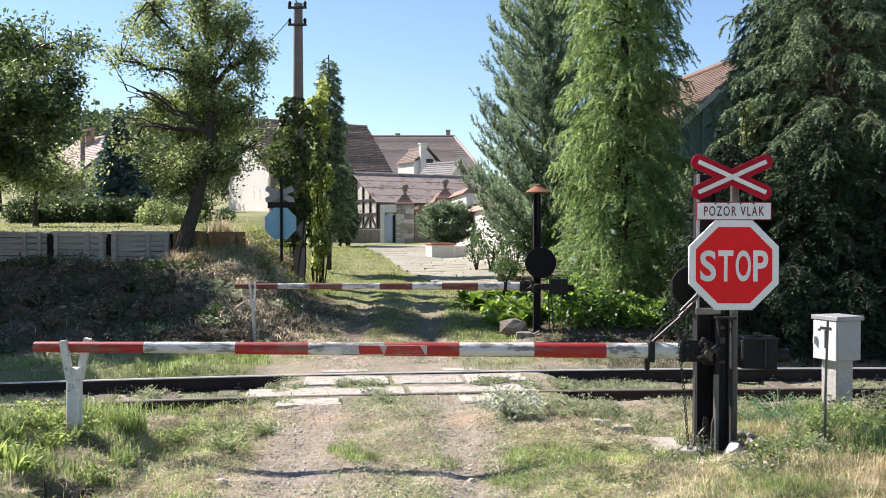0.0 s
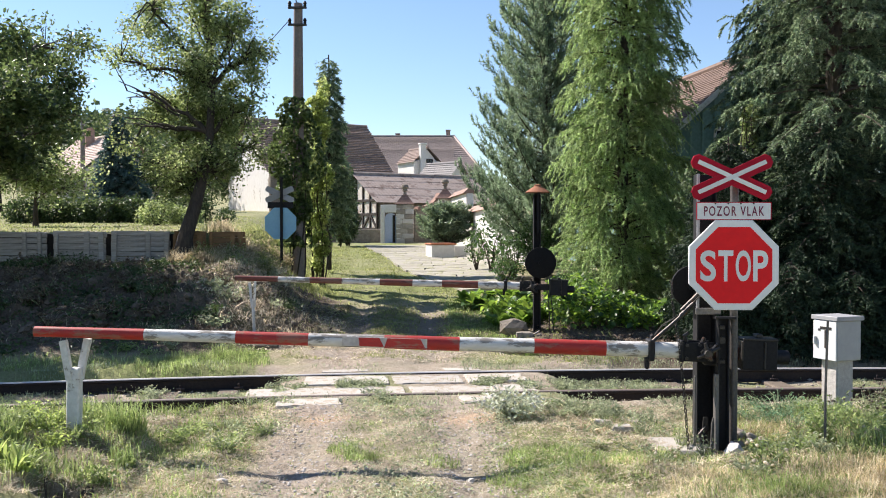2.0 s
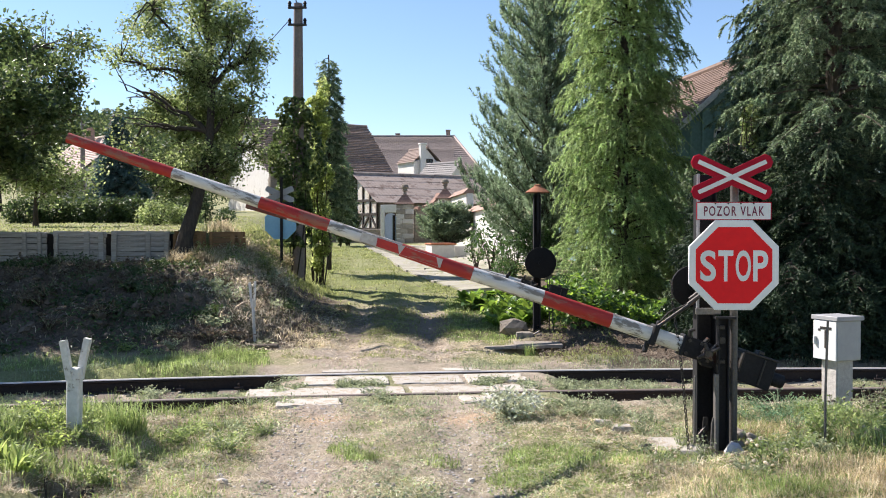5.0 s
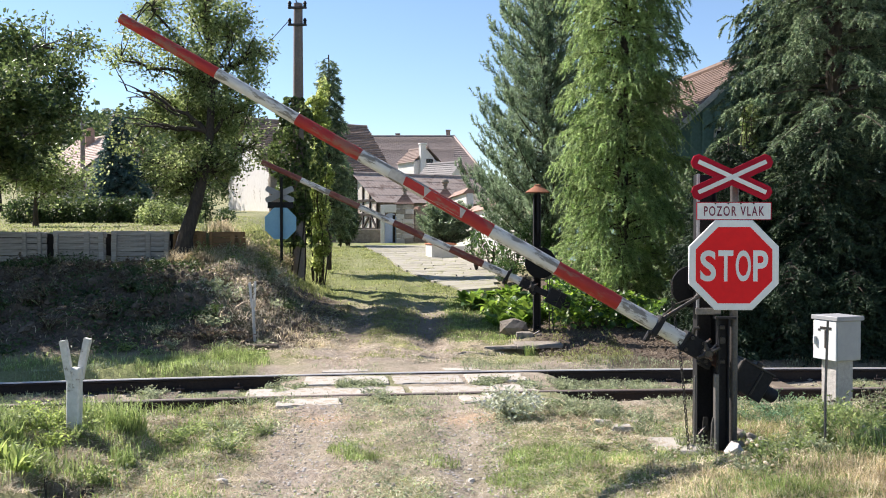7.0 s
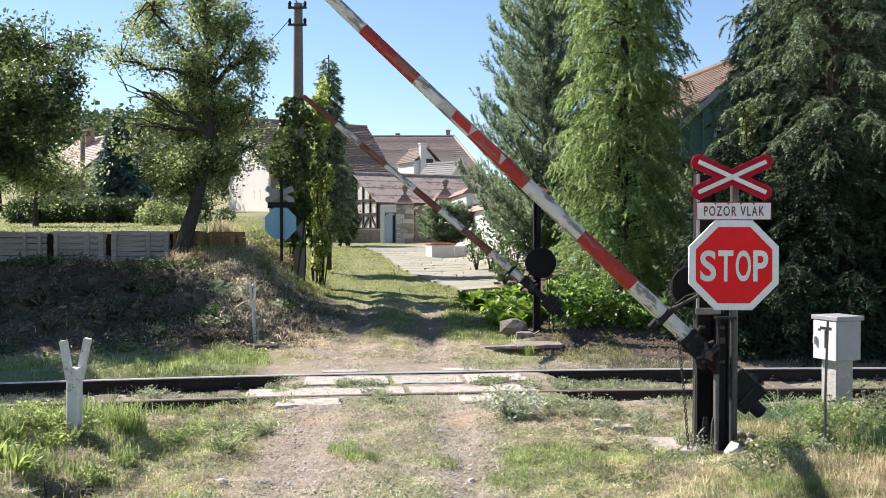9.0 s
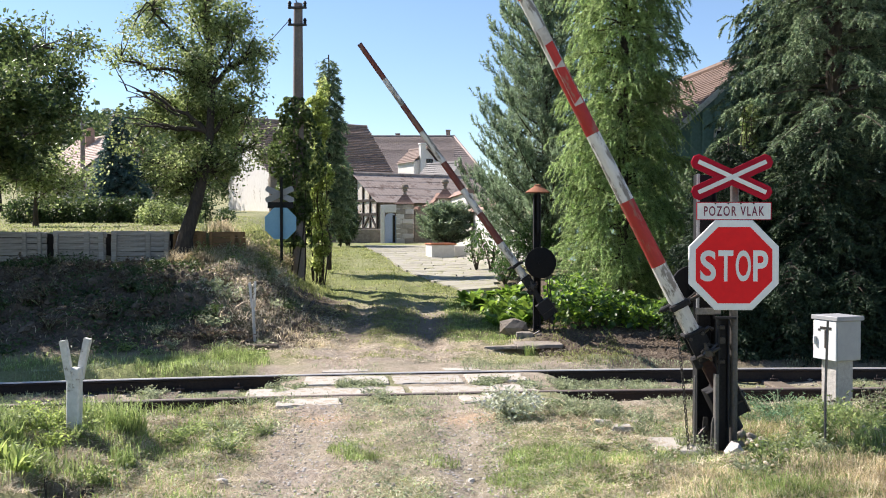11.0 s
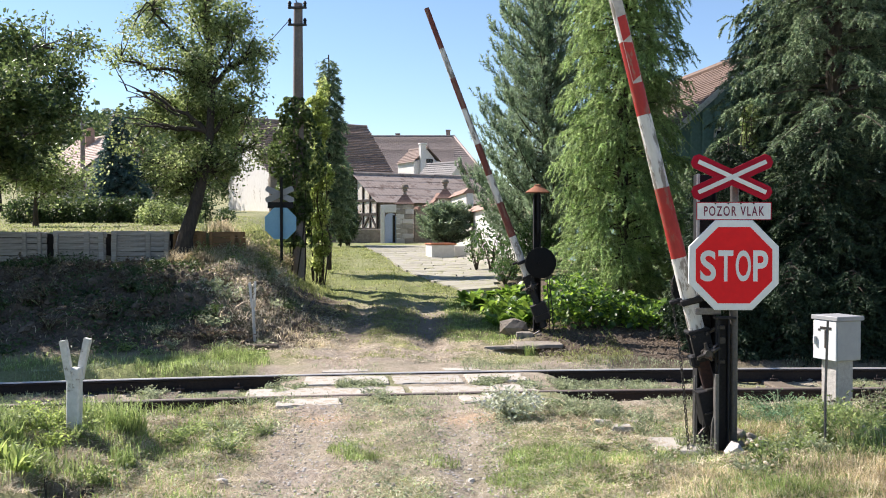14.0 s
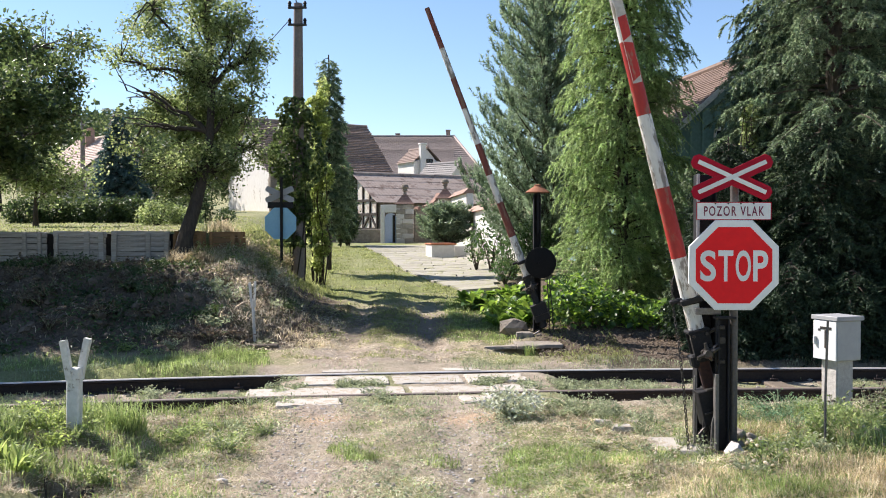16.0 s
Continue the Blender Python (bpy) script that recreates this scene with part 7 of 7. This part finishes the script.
def beds():
    rng = random.Random(77)
    for k in range(56):
        x, y = (rng.uniform(0.85, 1.7), rng.uniform(15.4, 17.3)) if k < 28 else (rng.uniform(0.4, 1.6), rng.uniform(17.6, 20.0))
        broad_plant("broad_leaf_plant", "plant with large bright green leaves", x, y, rng.randint(11, 16), rng.uniform(0.26, 0.4), rng.uniform(0.12, 0.18), LEAF_IVY if k % 4 == 0 else LEAF_BIG, 200 + k, rng.uniform(0.35, 0.8))
    for k in range(24):
        y = rng.uniform(6.0, 7.7)
        x = y * rng.uniform(-0.475, -0.43 if y < 6.5 else -0.395)
        plant("leafy_weed", "fresh yellow green leafy weed on the verge", x, y, rng.uniform(0.12, 0.24), rng.uniform(0.1, 0.18), rng.randint(12, 18), rng.uniform(0.02, 0.036), LEAF_FRESH, 260 + k)
    for k in range(12):
        y = rng.uniform(6.0, 6.7)
        x = y * rng.uniform(-0.475, -0.435)
        broad_plant("lily_plant", "clump of long bright green leaves", x, y, 16, rng.uniform(0.12, 0.22), 0.02, LEAF_FRESH, 700 + k, 0.4)
    for k in range(11):
        x, y = rng.uniform(3.0, 3.75), rng.uniform(6.4, 7.9)
        plant("weed", "tall leafy green weed in the verge", x, y, rng.uniform(0.3, 0.5), rng.uniform(0.14, 0.24), rng.randint(12, 18), rng.uniform(0.03, 0.05), GRASS_GREEN, 610 + k)
    for k in range(7):
        x, y = rng.uniform(3.45, 4.0), rng.uniform(7.7, 8.35)
        plant("dry_flower", "tall weed with brown withered flower heads", x, y, rng.uniform(0.4, 0.6), rng.uniform(0.14, 0.22), rng.randint(10, 15), 0.022, WEED_GREY, 630 + k, LITTER)
    nr = np.random.default_rng(8)
    x, y = scatter(nr, 5200, 1.7, 4.2, 14.6, 16.4, lambda x, y: 0.95)
    z = land(x, y) + nr.uniform(0.02, 0.62, len(x)) * (0.5 + 0.8 * vnoise(x * 2.5, y * 2.5, 3)) * np.interp(x, [1.7, 2.5, 3.2, 4.2], [1.1, 0.95, 0.5, 0.3])
    k = nr.uniform(0, 1, len(x)) < 0.45
    for q, mat in ((k, LEAF_BIG), (~k, LEAF_IVY)):
        thing("ground_ivy", "glossy green ivy covering the ground", "ivy", kind="stuff", mesh=leaves("ground_ivy", np.stack([x[q], y[q], z[q]], 1), 0.105, nr, mat, up=0.6, aspect=0.75))
    plant("weed", "broad grey green weed at the lane edge", 0.62, 8.6, 0.3, 0.32, 34, 0.06, WEED_PALE, 301, POST_WHITE)
    plant("weed", "grey green wormwood by the rail", 1.25, 8.9, 0.24, 0.4, 26, 0.035, WEED_GREY, 302)
    plant("weed", "grey green wormwood by the rail", 1.7, 8.6, 0.16, 0.3, 18, 0.03, WEED_GREY, 303)
    plant("weed", "feathery blue green weed by the track", 3.05, 8.6, 0.3, 0.45, 70, 0.024, WEED_BLUE, 304)
    for k, (x, y) in enumerate(((2.78, 8.35), (3.12, 8.25), (2.95, 8.05))):
        plant("weed", "feathery blue green weed by the track", x, y, 0.2, 0.28, 36, 0.022, WEED_BLUE, 720 + k)
    plant("weed", "pale weed with dry seed heads by the stand", 1.98, 7.42, 0.26, 0.12, 9, 0.02, WEED_GREY, 305, STRAW)
    plant("weed", "pale weed with dry seed heads in the grass", 3.85, 7.9, 0.42, 0.25, 12, 0.02, WEED_GREY, 306, STRAW)
    plant("weed", "pale weed with dry seed heads in the grass", 3.0, 6.5, 0.35, 0.2, 9, 0.02, WEED_GREY, 307, STRAW)
    plant("weed", "leafy green weed on the verge", -2.2, 8.0, 0.16, 0.3, 20, 0.035, GRASS_GREEN, 308)
    plant("weed", "leafy green weed on the verge", -2.85, 7.5, 0.2, 0.22, 18, 0.04, GRASS_GREEN, 309)
    plant("weed", "leafy green weed on the verge", -3.2, 6.9, 0.3, 0.3, 26, 0.05, GRASS_GREEN, 310)
    plant("weed", "leafy green weed on the verge", 2.45, 7.35, 0.2, 0.16, 14, 0.035, GRASS_GREEN, 311)
    plant("weed", "leafy green weed beside the concrete post", 3.3, 8.2, 0.3, 0.3, 22, 0.04, GRASS_GREEN, 312)
    for k in range(46):
        x = (rng.uniform(-2.2, -1.55), rng.uniform(-1.15, -0.55), rng.uniform(0.45, 1.2), rng.uniform(1.2, 3.2), rng.uniform(-3.6, -2.2))[k % 5]
        y = float(track_y(x)) + (rng.uniform(-0.3, 0.0) if abs(x + 0.4) < 1.2 else rng.uniform(-0.55, 0.55))
        plant("weed", "low grey green weed between the rails", x, y, rng.uniform(0.05, 0.11), rng.uniform(0.1, 0.2), 14, 0.03, WEED_GREY, 400 + k)
    for k in range(16):
        x = rng.uniform(1.3, 2.3)
        plant("weed", "low grey green weed at the end of the slabs", x, float(track_y(x)) + rng.uniform(-0.6, 0.6), rng.uniform(0.06, 0.11), rng.uniform(0.14, 0.24), 15, 0.032, WEED_GREY, 640 + k)
    for k, (x, y) in enumerate(((-0.72, 10.05), (-0.62, 9.75), (-0.55, 9.5), (0.55, 9.8), (-1.9, 9.6), (-1.6, 9.35), (-2.4, 9.4))):
        plant("weed", "low grey green weed beside the near rail", x, y, 0.09, 0.17, 14, 0.03, WEED_GREY, 480 + k)
    for k in range(22):
        x, y = rng.uniform(-4.9, -3.3), rng.uniform(18.0, 19.2)
        plant("tall_weed", "tall yellowing weed by the board wall", x, y, rng.uniform(0.35, 0.6), rng.uniform(0.16, 0.26), rng.randint(9, 14), rng.uniform(0.05, 0.07), (LANE_GRASS, GRASS_DRY, LEAF_BRIGHT)[k % 3], 560 + k)
    for k in range(20):
        x, y = rng.uniform(-4.1, -3.5), rng.uniform(20.45, 21.2)
        plant("tall_weed", "tall yellow dry grass below the sign", x, y, rng.uniform(0.35, 0.6), rng.uniform(0.16, 0.26), rng.randint(10, 15), rng.uniform(0.05, 0.07), (GRASS_DRY, LANE_GRASS, GRASS_DRY)[k % 3], 740 + k)
    for k in range(14):
        x, y = rng.uniform(-4.6, -2.1), rng.uniform(12.6, 13.8)
        plant("bank_weed", "low green and dry weed at the foot of the bank", x, y, rng.uniform(0.1, 0.22), rng.uniform(0.14, 0.28), rng.randint(9, 15), rng.uniform(0.03, 0.05), (GRASS_GREEN, WEED_GREY, LITTER)[k % 3], 520 + k)
    # weed tones split by camera bearing: dark paints shade, straw paints sun
    for k in range(64):
        y = rng.uniform(13.4, 18.6)
        x = rng.uniform(-8.5, float(np.interp(y, [13, 15, 19], [-2.9, -2.4, -2.9])))
        plant("bank_weed", "dry tangled weed, toned dark for shade, straw for sun", x, y, rng.uniform(0.15, 0.38), rng.uniform(0.2, 0.42), rng.randint(12, 20), rng.uniform(0.05, 0.08), (LITTER, LEAF_DARK, LEAF_DARK, LITTER)[k % 4] if abs(x / y + 0.207) > 0.04 else (STRAW, LITTER, STRAW, WEED_GREY)[k % 4], 430 + k)
    for k in range(9):
        x, y = rng.uniform(1.0, 2.0), rng.uniform(7.9, 8.8)
        plant("weed", "grey green weed on the dry ground", x, y, rng.uniform(0.08, 0.2), rng.uniform(0.12, 0.26), rng.randint(9, 16), rng.uniform(0.022, 0.036), WEED_GREY, 330 + k)
    for k in range(30):
        x, y = rng.uniform(1.4, 4.3), rng.uniform(5.9, 7.6)
        plant("weed", "leafy weed in the long grass", x, y, rng.uniform(0.15, 0.3), rng.uniform(0.1, 0.2), rng.randint(7, 13), rng.uniform(0.022, 0.04), GRASS_GREEN if k % 2 else WEED_GREY, 350 + k, STRAW if k % 3 == 0 else None)
    for k in range(24):
        x, y = rng.uniform(-4.6, -1.4), rng.uniform(6.3, 9.2)
        if float(hollows(x, y)) < 0.9:
            continue
        plant("weed", "leafy weed on the dry verge", x, y, rng.uniform(0.07, 0.2), rng.uniform(0.12, 0.26), rng.randint(9, 16), rng.uniform(0.022, 0.04), GRASS_GREEN if k % 3 else WEED_GREY, 370 + k)
    plant("weed", "low leafy weed in the lane", -1.55, 7.9, 0.08, 0.25, 16, 0.03, WEED_GREY, 313)
    plant("weed", "low leafy weed in the lane", -0.25, 8.7, 0.06, 0.3, 18, 0.025, WEED_GREY, 314)


beds()


def stones():
    pr = random.Random(5)
    rng = np.random.default_rng(6)
    m = Mesh()
    x, y = scatter(rng, 12000, -2.2, 1.4, 5.6, 9.2, lambda x, y: np.exp(-((rel(x, y) - 0.62) / 0.3) ** 2) * 0.85 + 0.12)
    z = land(x, y)
    for a, b, c in zip(x, y, z):
        s = 0.003 + 0.013 * pr.random() ** 5
        m.rock((float(a), float(b), float(c) + s * 0.1), s * 1.4, s, s * 0.55, pr, int(pr.random() < 0.3))
    thing("gravel", "loose pale gravel in the wheel tracks", "gravel", kind="stuff", mesh=m, material=[PALE_STONE, STONE], smooth=0)
    m = Mesh()
    x, y = scatter(rng, 2600, -7.5, 7.0, 9.0, 12.6, lambda x, y: 0.8 * (np.abs(x + 0.3) > 1.7) * (np.abs(y - track_y(x)) < 1.0))
    z = land(x, y)
    for a, b, c in zip(x, y, z):
        s = 0.01 + 0.018 * pr.random() ** 2
        m.rock((float(a), float(b), float(c) + s * 0.2), s * 1.2, s, s * 0.8, pr)
    thing("ballast", "weathered stone ballast along the track", "ballast", kind="stuff", mesh=m, material=STONE, smooth=0)
    m = Mesh()
    x, y = scatter(rng, 700, -8.5, -2.1, 13.3, 18.8, lambda x, y: 0.7 * sm((-2.1 - x) / 0.5))
    z = land(x, y)
    for a, b, c in zip(x, y, z):
        s = 0.03 + 0.05 * pr.random() ** 2
        m.rock((float(a), float(b), float(c) + s * 0.2), s * 1.2, s, s * 0.8, pr, 0, 0.35)
    thing("bank_clods", "clods and stones on the dry bank", "clods", kind="stuff", mesh=m, material=SLEEPER, smooth=0)
    m = Mesh()
    x, y = scatter(rng, 5200, -2.6, 1.0, 12.6, 24.0, lambda x, y: (0.25 + 0.7 * np.exp(-((rel(x, y) - 0.62) / 0.3) ** 2)) * sm((1.5 - rel(x, y)) / 0.4))
    z = land(x, y)
    for a, b, c in zip(x, y, z):
        s = 0.006 + 0.016 * pr.random() ** 4
        m.rock((float(a), float(b), float(c) + s * 0.05), s * 1.4, s, s * 0.5, pr)
    thing("lane_stones", "stones trodden into the lane", "stones", kind="stuff", mesh=m, material=STONE, smooth=0)
    for a, b, s in ((-1.55, 6.55, 0.03), (-1.25, 6.5, 0.02), (-0.35, 6.45, 0.022), (-0.45, 6.4, 0.025), (0.2, 6.65, 0.03), (-1.5, 6.4, 0.035), (0.75, 6.75, 0.02), (-1.7, 6.9, 0.02)):
        thing("stone", "loose pale stone on the lane", "stone", group="stones on the lane", mesh=Mesh().rock((a, b, ground_at(a, b) + s * 0.3), s * 1.3, s, s * 0.7, pr), material=PALE_STONE, smooth=0)
    g = thing("rubble_stone", "broken whitish stone at the foot of the barrier stand", "stone", at=pose(2.36, 7.6, ground_at(2.36, 7.6)))
    for k in range(16):
        a, q, sx = k * 2.4, 0.032 * k ** 0.6, pr.uniform(0.03, 0.05)
        part("lump", Mesh().rock((math.cos(a) * q * 1.2, math.sin(a) * q, 0.11 - 0.4 * q), sx, sx * 0.8, sx * 0.7, random.Random(70 + k), rough=0.35), (STONE, PILLAR)[k % 3 == 1], g, smooth=0)
    # the far stand's footing
    g = thing("footing_slabs", "stacked stone slabs under the far barrier", "footing")
    for bx, by, bz, sx, sy, sz, rz in ((1.42, 14.15, 0.02, 0.72, 0.5, 0.05, 3), (1.45, 14.3, -0.1, 0.6, 0.3, 0.18, -2), (0.86, 14.1, -0.01, 0.5, 0.36, 0.045, -6), (0.9, 14.25, -0.09, 0.36, 0.2, 0.12, 4), (1.25, 14.62, 0.06, 0.26, 0.2, 0.2, 2), (1.75, 14.7, 0.05, 0.34, 0.26, 0.16, 10)):
        part("slab", broken_slab(sx, sy, sz, pr), STONE, g, at=pose(bx, by, bz, pr.uniform(-3, 3), pr.uniform(-3, 3), rz))
    thing("boulder", "rounded grey boulder beside the far barrier", "boulder", mesh=Mesh().rock((1.12, 14.95, 0.2), 0.26, 0.18, 0.17, random.Random(12), rough=0.16), material=STONEWALL, smooth=0)
    thing("stick", "short bleached stick on the dry ground", "stick", at=pose(1.72, 8.55, ground_at(1.72, 8.55) + 0.03, 0, 4, 12), mesh=Mesh().tube([(-0.12, 0, 0), (0.0, 0.01, 0.012), (0.13, 0, 0.0)], [0.008, 0.01, 0.006], 7), material=PALE_STONE)
    for k in range(6):
        x, y = -2.45 + pr.uniform(-0.18, 0.18), 6.1 + pr.uniform(-0.03, 0.04)
        z = ground_at(x, y)
        thing("root", "dry brown root hanging into the hollow", "root", group="roots in the hollow", mesh=Mesh().tube([(x, y + 0.05, z + 0.02), (x + pr.uniform(-0.03, 0.03), y - 0.02, z), (x + pr.uniform(-0.08, 0.08), y - 0.07, z - pr.uniform(0.08, 0.18))], [0.012, 0.009, 0.004], 6), material=BARK)
    g = thing("timber_edge", "old dark timber beside the lane", "timber", at=pose(-2.6, 13.55, 0.03, 0, 0, 4))
    part("beam", Mesh().box(0.5, 0.14, 0.14, (0, 0, 0), 0.015), SLEEPER, g)
    g = thing("broken_slab", "broken concrete lying by the rail", "rubble")
    for bx, by, rz, sx in ((1.55, 8.2, 8, 0.14), (1.42, 8.35, -12, 0.11), (1.7, 8.45, 20, 0.12)):
        part("piece", broken_slab(sx * 1.6, 0.16, 0.04, pr), CONCRETE, g, at=pose(bx, by, ground_at(bx, by) + 0.01, rz * 0.3, 3, rz), smooth=0)


stones()
motions()
